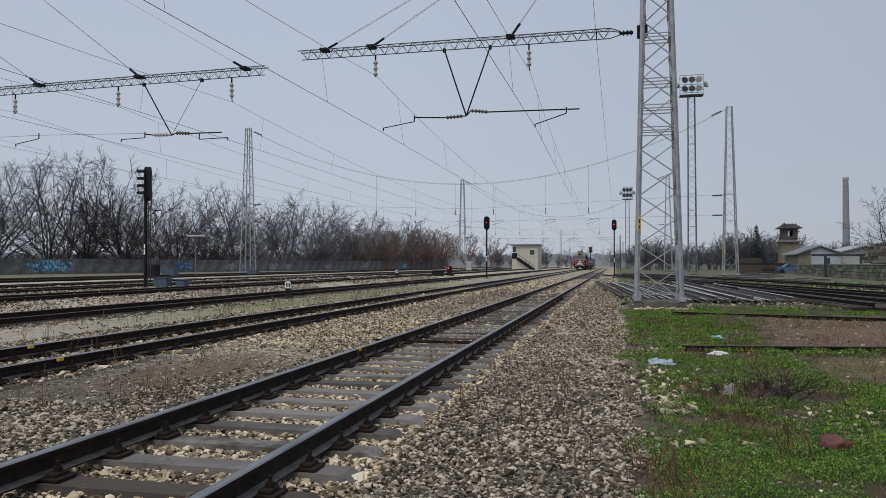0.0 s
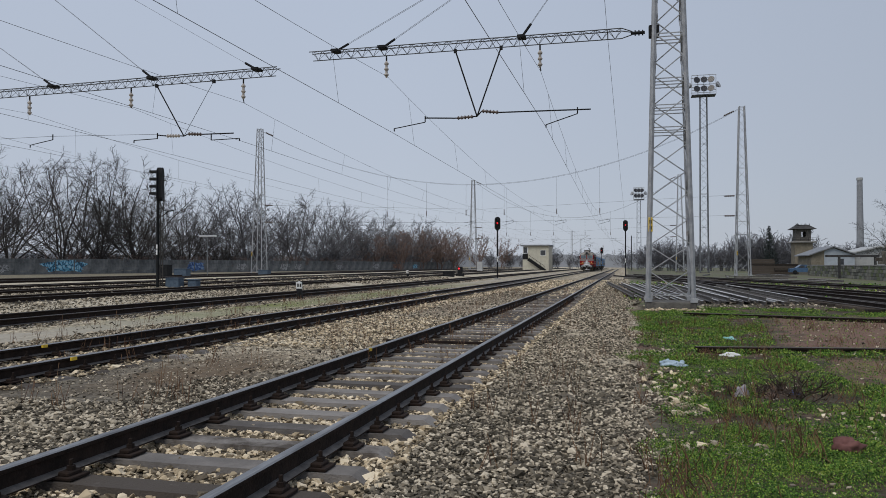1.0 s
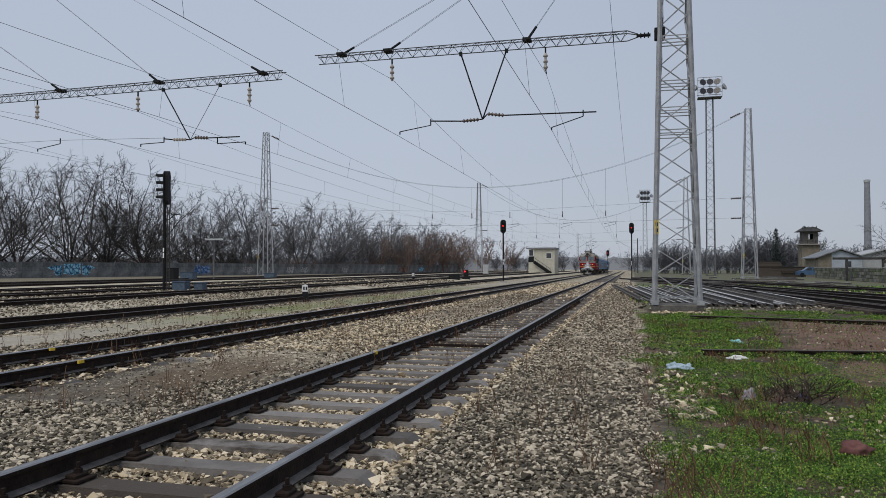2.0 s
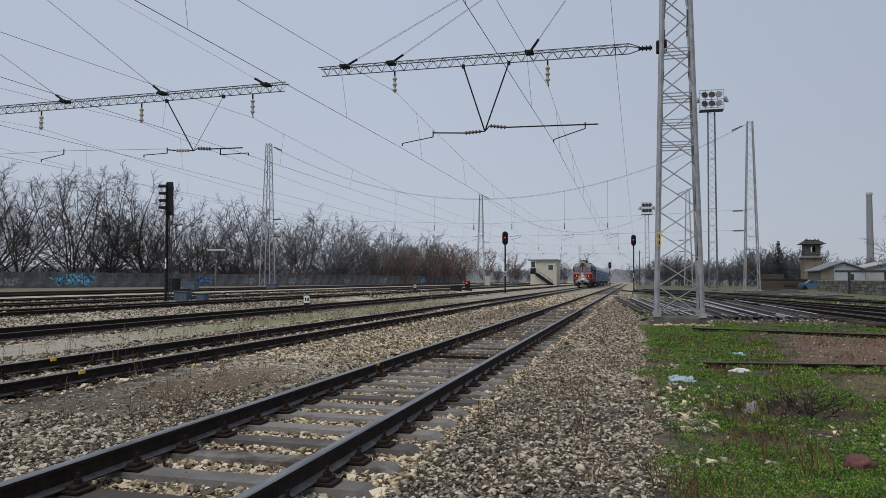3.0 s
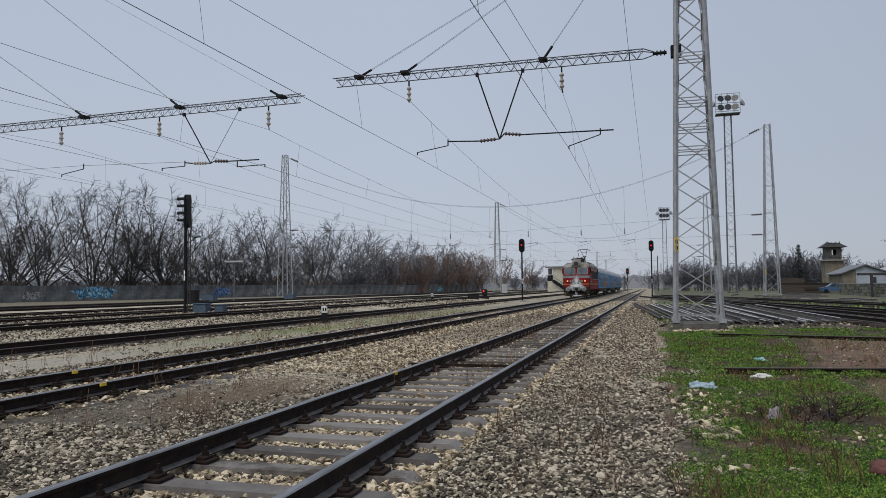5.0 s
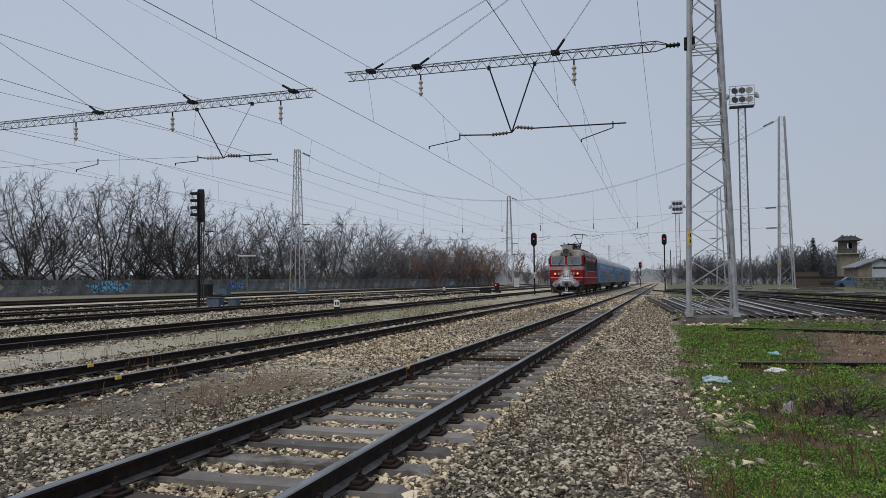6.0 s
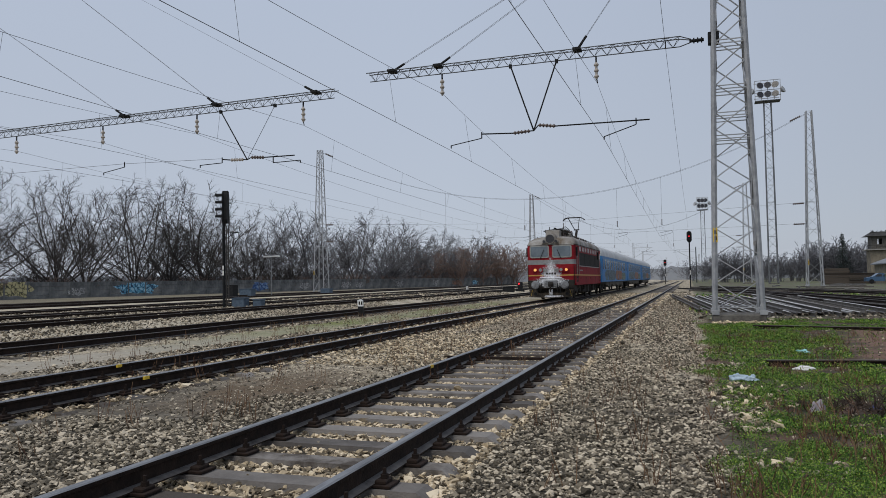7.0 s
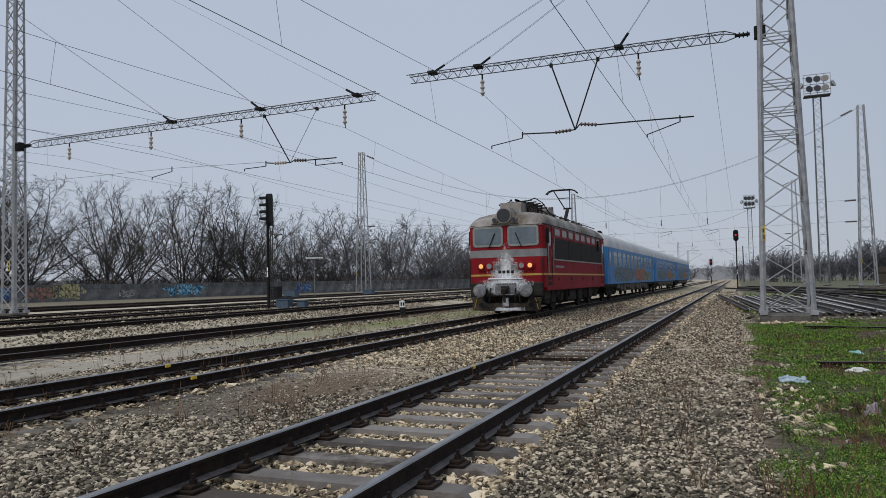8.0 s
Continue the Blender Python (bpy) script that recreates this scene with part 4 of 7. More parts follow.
def build_fence():
    f = thing("fence", "grimy concrete panel fence with spray paint along the yard", "fence")
    bm = B()
    for k in range(4):
        bm_box(bm, (-0.05, 0.06, 0.48 * k), (0.05, 2.44, 0.48 * k + 0.465), 0.012)
    pan = to_mesh("panel", bm, M_FENCE)
    bm = B()
    bm_box(bm, (-0.08, -0.08, -0.3), (0.08, 0.08, 1.95), 0.015)
    post = to_mesh("post", bm, M_FENCE)
    y = 26.0
    ang = math.degrees(math.atan(-0.185))
    step = 2.5 * math.cos(math.atan(0.185))
    while y < 186:
        m = pose(fence_x(y), y, 0.15, 0, 0, ang)
        piece("post", post, f, m)
        piece("panel", pan, f, m)
        y += step
    rng = random.Random(5)

    def tag(y, length, h, k, z=0.35):
        """One blot of spray paint with a lumpy edge."""
        bm = B()
        vs = []
        n = 40
        for i in range(n):
            a = 2 * math.pi * i / n
            r = 1 + 0.14 * math.sin(5 * a + k) + 0.10 * math.sin(11 * a + 2 * k) + rng.uniform(-0.06, 0.06)
            ca, sa = math.cos(a), math.sin(a)
            vs.append((math.copysign(abs(ca) ** 0.6, ca) * r * length / 2 * 0.9, math.copysign(abs(sa) ** 0.6, sa) * r * h / 2 * 0.9))
        bm_prism(bm, vs, "x", 0.053, 0.056)
        ob = part("spray_paint", bm, M_GRAF[k], f, "coarse spray-painted lettering shape")
        ob.matrix_basis = pose(fence_x(y), y, 0.15 + z + h / 2, 0, 0, ang)
    for y, ln, h, k in ((73.9, 6.0, 1.4, 0), (59.0, 4.0, 1.65, 1), (55.8, 3.4, 1.4, 2), (52.2, 3.4, 1.5, 4), (66, 2.4, 0.9, 3), (95.2, 3.6, 1.3, 4), (105, 2.6, 1.1, 3), (116, 3.0, 1.1, 3), (119.8, 2.4, 1.0, 3), (133, 3.2, 1.1, 3), (147, 3.0, 1.2, 3), (156, 4.5, 1.1, 2), (165, 3, 1.0, 0)):
        tag(y, ln, h, k)


build_fence()


# ---- signal cabin, far down the yard ----
M_CREAM = mat("cream_render", (0.46, 0.44, 0.36), (0.58, 0.56, 0.47), 1.5, 0.9, 0, 0.2, 20, c3=(0.36, 0.34, 0.29))
M_GLASS = mat("dark_window_glass", (0.03, 0.035, 0.04), (0.07, 0.075, 0.085), 1.0, 0.12)
M_ROOF = mat("grey_sheet_roof", (0.16, 0.17, 0.185), (0.26, 0.27, 0.29), 1.5, 0.7, 0.1, 0.1, 20)


def build_cabin():
    c = thing("signal_cabin", "cream two-storey signal cabin with an outside stair", "building", "", pose(-19.3, 163, 0.0, 0, 0, -4))
    bm = B()
    bm_box(bm, (-1.7, 0, -0.2), (2.9, 5.0, 5.5), 0.02)
    part("wall", bm, M_CREAM, c)
    bm = B()
    bm_box(bm, (-2.9, 0.0, -0.2), (-1.72, 4.0, 2.6), 0.02)
    part("annex", bm, M_CREAM, c)
    bm = B()
    bm_box(bm, (-3.3, -0.5, 5.52), (3.1, 5.3, 5.85), 0.03)
    part("roof", bm, M_ROOF, c, "flat overhanging grey roof")
    bm = B()
    bm_box(bm, (-2.9, -0.06, 2.65), (-1.75, 3.5, 3.9))
    part("landing", bm, M_BLACK, c, "dark stair landing")
    for x0, x1, z0, z1 in ((-2.8, -1.75, 3.95, 5.4), (1.0, 2.3, 3.4, 4.7)):
        bm = B()
        bm_box(bm, (x0, -0.05, z0), (x1, 0.06, z1))
        w = part("window", bm, M_WHITE, c)
        bm = B()
        bm_box(bm, (x0 + 0.1, -0.07, z0 + 0.1), (x1 - 0.1, -0.03, z1 - 0.1))
        part("pane", bm, M_GLASS, w)
    bm = B()
    bm_bar(bm, (-1.6, -0.5, 2.7), (2.2, -0.5, 0.1), 0.12, 0.7)
    part("stair", bm, M_BLACK, c, "dark steel stair")
    bm = B()
    bm_bar(bm, (-1.6, -0.85, 3.7), (2.2, -0.85, 1.1), 0.06)
    for k in range(5):
        bm_bar(bm, (-1.6 + 0.95 * k, -0.85, 2.7 - 0.65 * k), (-1.6 + 0.95 * k, -0.85, 3.7 - 0.65 * k), 0.05)
    part("railing", bm, M_BLACK, c)


build_cabin()


# ---- train ----
M_RED = mat("faded_red_enamel", (0.17, 0.006, 0.012), (0.275, 0.011, 0.018), 1.2, 0.7, 0, 0.05, 30, c3=(0.17, 0.02, 0.02))
M_BAND = mat("pale_grey_enamel", (0.17, 0.17, 0.175), (0.26, 0.26, 0.265), 2, 0.6)
M_LROOF = mat("sooty_grey_roof", (0.13, 0.10, 0.07), (0.34, 0.33, 0.315), 1.3, 0.7, 0.1, 0.2, 20, c3=(0.40, 0.40, 0.39))
M_UNDER = mat("grimy_running_gear", (0.016, 0.015, 0.014), (0.045, 0.040, 0.036), 4, 0.85, 0.1, 0.2, 30)
M_SNOW = mat("packed_snow", (0.70, 0.72, 0.75), (0.85, 0.87, 0.9), 6, 0.9, 0, 0.3, 30)
M_FROST = mat("frosted_steel", (0.09, 0.09, 0.095), (0.27, 0.28, 0.295), 5, 0.8, 0, 0.3, 30, c3=(0.6, 0.62, 0.65))
M_WINDOW = mat("cab_window_glass", (0.075, 0.10, 0.125), (0.16, 0.20, 0.235), 1.1, 0.1)
M_FRAME = mat("aluminium_frame", (0.20, 0.205, 0.195), (0.32, 0.325, 0.31), 5, 0.5, 0.3)
M_REDFRAME = mat("dull_red_frame", (0.10, 0.03, 0.03), (0.16, 0.06, 0.055), 5, 0.5)
M_SIDEPANE = mat("dusty_side_glass", (0.13, 0.062, 0.06), (0.20, 0.115, 0.11), 1.5, 0.3)
M_GRILLE = mat("dark_louvre", (0.012, 0.010, 0.009), (0.026, 0.021, 0.019), 3, 0.75)
M_OLDYELLOW = mat("faded_yellow_line", (0.42, 0.25, 0.05), (0.55, 0.34, 0.07), 6, 0.55)
M_AMBER = glow("warm_headlight", (0.95, 0.45, 0.13), 0.55)
M_BLUE = mat("coach_blue", (0.015, 0.15, 0.40), (0.03, 0.22, 0.52), 0.8, 0.5, 0, 0.05, 20, c3=(0.04, 0.17, 0.34))
M_CROOF = mat("dull_coach_roof", (0.42, 0.43, 0.445), (0.56, 0.57, 0.58), 0.8, 0.65)
M_TAGS = [film("coach_spray_paint", c, 2.2, 0.8, (1, 1, 0.6)) for c in (((0.02, 0.03, 0.04), (0.16, 0.20, 0.22), (0.07, 0.13, 0.17)), ((0.10, 0.05, 0.04), (0.36, 0.16, 0.08), (0.25, 0.10, 0.06)), ((0.03, 0.05, 0.05), (0.25, 0.30, 0.22), (0.10, 0.20, 0.20)))]
M_PLOUGH = mat("mud_and_snow_spattered_steel", (0.018, 0.016, 0.014), (0.075, 0.062, 0.048), 5, 0.85, 0, 0.2, 30, c3=(0.30, 0.29, 0.28))
M_COACHPANE = mat("dusty_coach_glass", (0.035, 0.075, 0.125), (0.085, 0.14, 0.20), 1.2, 0.2)
M_COACHFRAME = mat("dull_blue_frame", (0.10, 0.20, 0.32), (0.17, 0.27, 0.38), 3, 0.5)
M_RUST = mat("rusty_valance", (0.06, 0.055, 0.05), (0.16, 0.145, 0.12), 3, 0.85, c3=(0.10, 0.06, 0.03))


def rounded(x0, x1, z0, z1, r, n=4):
    out = []
    for cx, cz, a0 in ((x1 - r, z1 - r, 0), (x0 + r, z1 - r, 90), (x0 + r, z0 + r, 180), (x1 - r, z0 + r, 270)):
        for i in range(n + 1):
            a = math.radians(a0 + 90 * i / n)
            out.append((cx + r * math.cos(a), cz + r * math.sin(a)))
    return out


def loft(bm, sections):
    rows = [[bm.verts.new(p) for p in s] for s in sections]
    for a, b in zip(rows, rows[1:]):
        for i in range(len(a) - 1):
            bm.faces.new((a[i], a[i + 1], b[i + 1], b[i]))
    bmesh.ops.recalc_face_normals(bm, faces=bm.faces)
    return rows


def wheelset(parent, y, r, gauge=1.5):
    bm = B()
    m = pose(0, 0, 0, 0, 90, 0)
    for s in (-1, 1):
        mm = Matrix.Translation((s * gauge / 2, 0, 0)) @ m
        prof = [(r * 0.25, -0.07), (r * 0.8, -0.05), (r, -0.065), (r, 0.065), (r * 0.8, 0.05), (r * 0.25, 0.07)]
        bm_lathe(bm, prof, mm, 20)
        for k in range(6):
            a = math.pi * k / 3
            bm_box(bm, (s * (gauge / 2 + 0.05), 0.55 * r * math.cos(a) - 0.04, 0.55 * r * math.sin(a) - 0.04), (s * (gauge / 2 + 0.05) + s * 0.03 if s > 0 else s * (gauge / 2 + 0.05) - 0.001, 0.55 * r * math.cos(a) + 0.04, 0.55 * r * math.sin(a) + 0.04)) if s > 0 else None
    bm_rod(bm, (-gauge / 2, 0, 0), (gauge / 2, 0, 0), 0.08, seg=10)
    ob = part("wheelset", bm, M_UNDER, parent, "grimy steel wheels on an axle")
    ob.location = (0, y, r)
    return ob


def snow_film(mid_z=1.75, k_x=1.1, k_z=0.85, base=0.98):
    """Snow that thins out in flecks away from the middle of the nose."""
    m = bpy.data.materials.new("powder_snow")
    m.use_nodes = True
    n, l = m.node_tree.nodes, m.node_tree.links
    b = n["Principled BSDF"]
    b.inputs["Base Color"].default_value, b.inputs["Roughness"].default_value = (0.78, 0.80, 0.84, 1), 0.9
    co = n.new("ShaderNodeTexCoord")
    sep = n.new("ShaderNodeSeparateXYZ")
    l.new(co.outputs["Object"], sep.inputs[0])
    no = n.new("ShaderNodeTexNoise")
    no.inputs["Scale"].default_value, no.inputs["Detail"].default_value = 9.0, 10.0
    no.inputs["Roughness"].default_value = 0.75
    l.new(co.outputs["Object"], no.inputs["Vector"])

    def mth(op, *v):
        k = n.new("ShaderNodeMath")
        k.operation = op
        for i, a in enumerate(v):
            if isinstance(a, (int, float)):
                k.inputs[i].default_value = a
            else:
                l.new(a, k.inputs[i])
        return k.outputs[0]
    side = mth("MULTIPLY", mth("ABSOLUTE", sep.outputs["X"]), k_x)
    tall = mth("MULTIPLY", mth("ABSOLUTE", mth("SUBTRACT", sep.outputs["Z"], mid_z)), k_z)
    fac = mth("ADD", mth("SUBTRACT", base, mth("ADD", side, tall)), mth("MULTIPLY", mth("SUBTRACT", no.outputs["Fac"], 0.5), 1.7))
    fac = mth("MULTIPLY_ADD", fac, 1.5, -0.45)
    cl = n.new("ShaderNodeClamp")
    l.new(fac, cl.inputs[0])
    tr = n.new("ShaderNodeBsdfTransparent")
    mx = n.new("ShaderNodeMixShader")
    l.new(cl.outputs[0], mx.inputs[0])
    l.new(tr.outputs[0], mx.inputs[1])
    l.new(b.outputs[0], mx.inputs[2])
    l.new(mx.outputs[0], n["Material Output"].inputs["Surface"])
    return m


def build_loco():
    lo = thing("locomotive", "red electric locomotive with snow on its nose", "locomotive")
    L, W, ZB, ZT = 13.2, 1.46, 0.98, 3.30
    # body shell: side walls with softly rounded ends
    bm = B()
    plan = []
    for y, w in ((0.0, 1.30), (0.05, 1.39), (0.14, 1.44), (0.3, W), (L - 0.3, W), (L - 0.14, 1.44), (L - 0.05, 1.39), (L, 1.30)):
        plan.append((w, y))
    ring = plan + [(-w, y) for w, y in reversed(plan)]
    bm_prism(bm, ring, "z", ZB, ZT)
    body = part("body", bm, M_RED, lo)
    # domed roof
    bm = B()
    secs = []
    for y, h, w in ((-0.03, 0.0, 1.31), (0.02, 0.16, 1.40), (0.15, 0.32, 1.44), (0.4, 0.46, 1.46), (0.9, 0.55, 1.47), (2, 0.6, 1.47), (L - 2, 0.6, 1.47), (L - 0.9, 0.55, 1.47), (L - 0.3, 0.42, 1.46), (L - 0.05, 0.2, 1.40), (L + 0.03, 0.0, 1.31)):
        s = []
        for i in range(17):
            a = math.pi * i / 16
            s.append((w * math.copysign(abs(math.cos(a)) ** 0.55, math.cos(a)), y, ZT - 0.03 + (h + 0.03) * math.sin(a) ** 0.8 if 0 < i < 16 else ZT - 0.03))
        secs.append(s)
    loft(bm, secs)
    roof = part("roof", bm, M_LROOF, lo, "sooty grey domed roof", True)
    # front: band, yellow line, windows
    def front_slab(name, out, depth, material, parent=lo, label=""):
        bm = B()
        bm_prism(bm, out, "y", -depth, 0.02)
        return part(name, bm, material, parent, label)

    def girdle(name, z0, z1, material, y_end, proud=0.006):
        """A stripe that runs round the nose and back along both sides."""
        bm = B()
        path = [(W + proud, y_end), (W + proud, 0.3), (1.44 + proud, 0.14), (1.39 + proud, 0.05 - proud), (1.30, -proud)]
        path += [(-x, y) for x, y in reversed(path)]
        lo_v = [bm.verts.new((x, y, z0)) for x, y in path]
        hi_v = [bm.verts.new((x, y, z1)) for x, y in path]
        for i in range(len(path) - 1):
            bm.faces.new((lo_v[i], lo_v[i + 1], hi_v[i + 1], hi_v[i]))
        part(name, bm, material, lo)
    girdle("grey_band", 2.12, 2.40, M_BAND, 1.25)
    girdle("yellow_stripe", 1.43, 1.50, M_OLDYELLOW, L - 0.2)
    for s in (-1, 1):
        x0, x1 = (0.09, 1.27) if s > 0 else (-1.27, -0.09)
        fr = front_slab("cab_window", rounded(x0, x1, 2.52, 3.28, 0.12), 0.03, M_FRAME, lo, "cab window in a pale frame")
        bm = B()
        bm_prism(bm, rounded(x0 + 0.08, x1 - 0.08, 2.60, 3.20, 0.08), "y", -0.036, -0.02)
        part("pane", bm, M_WINDOW, fr)
        bm = B()
        bm_bar(bm, (s * 0.62, -0.07, 2.50), (s * 0.40, -0.06, 3.02), 0.025)
        bm_bar(bm, (s * 0.62, -0.03, 2.50), (s * 0.62, -0.08, 2.50), 0.05)
        part("wiper", bm, M_BLACK, fr)
        # lamps
        for x, r, ma, nm in ((0.94, 0.085, M_AMBER, "headlight"), (0.62, 0.10, M_BAND, "marker_lamp")):
            bm = B()
            bm_rod(bm, (s * x, -0.11, 1.80), (s * x, 0.02, 1.80), r + 0.04, r + 0.06, seg=18)
            hl = part("lamp_housing", bm, M_RED, lo)
            bm = B()
            bm_rod(bm, (s * x, -0.125, 1.80), (s * x, -0.10, 1.80), r, seg=18)
            part(nm, bm, ma, hl, "lit amber headlight" if ma is M_AMBER else "grey lamp glass")
        # buffers
        bm = B()
        bm_rod(bm, (s * 0.875, -0.48, 0.90), (s * 0.875, 0.02, 0.90), 0.13, 0.17, seg=14)
        bu = part("buffer", bm, M_UNDER, lo)
        bm = B()
        bm_lathe(bm, [(0.02, -0.60), (0.16, -0.588), (0.24, -0.55), (0.245, -0.50), (0.1, -0.46)], Matrix.Translation((s * 0.875, 0, 0.90)) @ pose(0, 0, 0, -90, 0, 0), 20)
        part("buffer_plate", bm, M_FROST, bu, "snow-dusted round buffer")
        bm = B()
        bm_box(bm, (s * 0.35 - 0.13, -0.08, 1.76), (s * 0.35 + 0.13, 0.0, 1.86), 0.03)
        part("nose_vent", bm, M_BAND, lo)
    for s in (-1, 1):
        bm = B()
        x0, x1 = sorted((s * 0.46, s * 1.12))
        bm_prism(bm, rounded(x0, x1, 1.64, 1.96, 0.15), "y", -0.055, 0.01)
        part("lamp_pod", bm, M_RED, lo)
        bm = B()
        for x in (0.24, 0.46):
            bm_rod(bm, (s * x, -0.09, 1.60), (s * x, -0.09, 1.93), 0.014, seg=6)
        bm_rod(bm, (s * 0.2, -0.09, 1.76), (s * 0.5, -0.09, 1.76), 0.016, seg=6)
        part("grab_iron", bm, M_FRAME, lo, "grey grab irons on the nose")
        bm = B()
        bm_rod(bm, (s * 1.40, -0.02, 0.95), (s * 1.40, -0.02, 2.05), 0.018, seg=6)
        part("corner_handrail", bm, M_BLACK, lo)
    bm = B()
    bm_box(bm, (-0.66, -0.16, 1.30), (0.66, 0.0, 1.345), 0.012)
    part("nose_step", bm, M_SNOW, lo, "foot step below the nose under snow")
    bm = B()
    for x in (-0.24, -0.08, 0.08, 0.24):
        bm_box(bm, (x - 0.055, -0.03, 1.53), (x + 0.055, -0.016, 1.63))
    part("number_bar", bm, M_UNDER, lo, "dark plate of unreadable raised figures")
    # a red hood line over the windows and the dark gutter of the roof
    girdle("gutter", 3.285, 3.33, M_UNDER, L - 0.2, 0.014)
    # headlamp on the roof dome
    bm = B()
    bm_rod(bm, (0, -0.16, 3.66), (0, 0.75, 3.62), 0.29, 0.42, seg=24)
    bm_prism(bm, [(-0.52, 3.36), (0.52, 3.36), (0.3, 3.78), (-0.3, 3.78)], "y", -0.06, 0.5)
    bm_rod(bm, (-0.36, -0.12, 3.50), (-0.36, 0.3, 3.50), 0.11, 0.13, seg=12)
    bm_rod(bm, (0.36, -0.12, 3.50), (0.36, 0.3, 3.50), 0.11, 0.13, seg=12)
    top = part("headlamp", bm, M_LROOF, lo, "large unlit roof headlamp")
    for x, z, r in ((0, 3.66, 0.255), (-0.36, 3.50, 0.08), (0.36, 3.50, 0.08)):
        bm = B()
        bm_rod(bm, (x, -0.18, z), (x, -0.155, z), r, seg=20)
        part("glass", bm, M_LENS, top)
    # snow on the nose: a lumpy wedge and a blanket on the buffer beam
    bm = B()
    bm_box(bm, (-1.1, -0.014, 1.16), (1.1, -0.008, 2.72))
    part("snow", bm, snow_film(1.55, 1.0, 0.72, 1.0), lo, "powdery snow blown over the nose")
    # buffer beam, plough, coupling
    bm = B()
    bm_box(bm, (-1.38, -0.10, 0.66), (1.38, 0.06, 1.18), 0.03)
    part("buffer_beam", bm, M_UNDER, lo)
    bm = B()
    bm_prism(bm, [(-1.0, 1.30), (1.0, 1.30), (1.12, 1.15), (0.75, 0.8), (0.3, 0.72), (-0.35, 0.72), (-0.8, 0.85), (-1.12, 1.15)], "y", -0.135, -0.102)
    part("snow", bm, snow_film(1.12, 0.75, 1.0, 1.1), lo, "snow caked on the buffer beam")
    bm = B()
    bm_prism(bm, rounded(-0.4, 0.42, 0.76, 1.16, 0.05), "y", -0.155, -0.137)
    part("coupler_plate", bm, M_FROST, lo, "riveted coupler plate")
    for i in range(9):
        for z in (0.80, 1.12):
            bm = B()
            bm_rod(bm, (-0.35 + 0.09 * i, -0.168, z), (-0.35 + 0.09 * i, -0.15, z), 0.018, seg=6)
            part("rivet", bm, M_BLACK, lo)
    bm = B()
    bm_box(bm, (-0.10, -0.42, 0.84), (0.10, -0.14, 0.98), 0.03)
    bm_box(bm, (-0.16, -0.24, 0.78), (0.16, -0.16, 1.06), 0.02)
    bm_bar(bm, (0, -0.38, 0.86), (0, -0.30, 0.45), 0.08)
    part("coupling_hook", bm, M_UNDER, lo, "dark coupling hook")
    for x0, x1, zz in ((-0.55, -0.62, 0.42), (-0.75, -0.8, 0.5), (0.55, 0.62, 0.42), (0.4, 0.42, 0.5), (0.95, 1.25, 0.45)):
        pts = [(x0 + (x1 - x0) * t, -0.2 - 0.10 * math.sin(math.pi * t), 0.98 - (0.98 - zz) * math.sin(math.pi * t * 0.62)) for t in [i / 8 for i in range(9)]]
        ho = new("brake_hose", tube_mesh("brake_hose", [(pts, 0.028)], M_BLACK, 6))
        ho.parent = lo
    bm = B()
    out = [(-1.33, 0.62), (-1.28, 0.16), (-0.2, 0.12), (0.2, 0.12), (1.28, 0.16), (1.33, 0.62), (0.9, 0.66), (0.78, 0.42), (-0.78, 0.42), (-0.9, 0.66)]
    bm_prism(bm, out, "y", -0.10, -0.02)
    pl = part("snow_plough", bm, M_PLOUGH, lo, "black rail plough with yellow edges")
    for s in (-1, 1):
        bm = B()
        bm_bar(bm, (s * 1.12, -0.107, 0.60), (s * 1.22, -0.107, 0.22), 0.10, 0.006)
        part("yellow_edge", bm, M_YELLOW, pl)
        bm = B()
        bm_rod(bm, (s * 0.95, -0.108, 0.36), (s * 0.95, -0.10, 0.36), 0.1, seg=14)
        part("hole", bm, M_BLACK, pl)
    bm = B()
    bm_prism(bm, [(-0.45, 0.15), (0.75, 0.15), (0.7, 0.28), (0.1, 0.25), (-0.35, 0.27)], "y", -0.13, -0.102)
    part("snow", bm, snow_film(0.2, 0.7, 1.5, 0.9), lo, "snow on the plough")
    bm = B()
    bm_box(bm, (-0.12, -0.14, 0.3), (0.1, -0.1, 0.62))
    part("snow", bm, snow_film(0.45, 0.7, 1.0, 0.8), lo, "snow on the plough")
    # sides
    for s in (-1, 1):
        def side(name, y0, y1, z0, z1, material, proud=0.012, r=0.06, parent=lo, label=""):
            bm = B()
            a, b = sorted((s * (W - 0.02), s * (W + proud)))
            bm_prism(bm, rounded(y0, y1, z0, z1, r), "x", a, b)
            return part(name, bm, material, parent, label)
        side("louvre", 1.55, L - 1.1, 2.06, 2.86, M_GRILLE, 0.012, 0.02, label="long dark louvred air intake")
        k = 0
        for k in range(1, 4):
            yy = 1.55 + (L - 2.65) * k / 4
            side("louvre_divider", yy - 0.03, yy + 0.03, 2.07, 2.85, M_UNDER, 0.022, 0.005)
        for y0 in (1.55, L - 1.16):
            side("louvre_frame", y0, y0 + 0.05, 2.02, 2.9, M_FRAME, 0.022, 0.01)
        side("louvre_frame", 1.55, L - 1.1, 2.0, 2.05, M_FRAME, 0.022, 0.01)
        for i in range(8):
            y0 = 1.66 + i * 1.25 + (0.12 if i > 2 else 0) + (0.1 if i > 4 else 0)
            f = side("side_window", y0, y0 + 0.92, 2.93, 3.25, M_REDFRAME, 0.01, 0.07)
            side("pane", y0 + 0.06, y0 + 0.86, 2.975, 3.205, M_SIDEPANE, 0.016, 0.05, f)
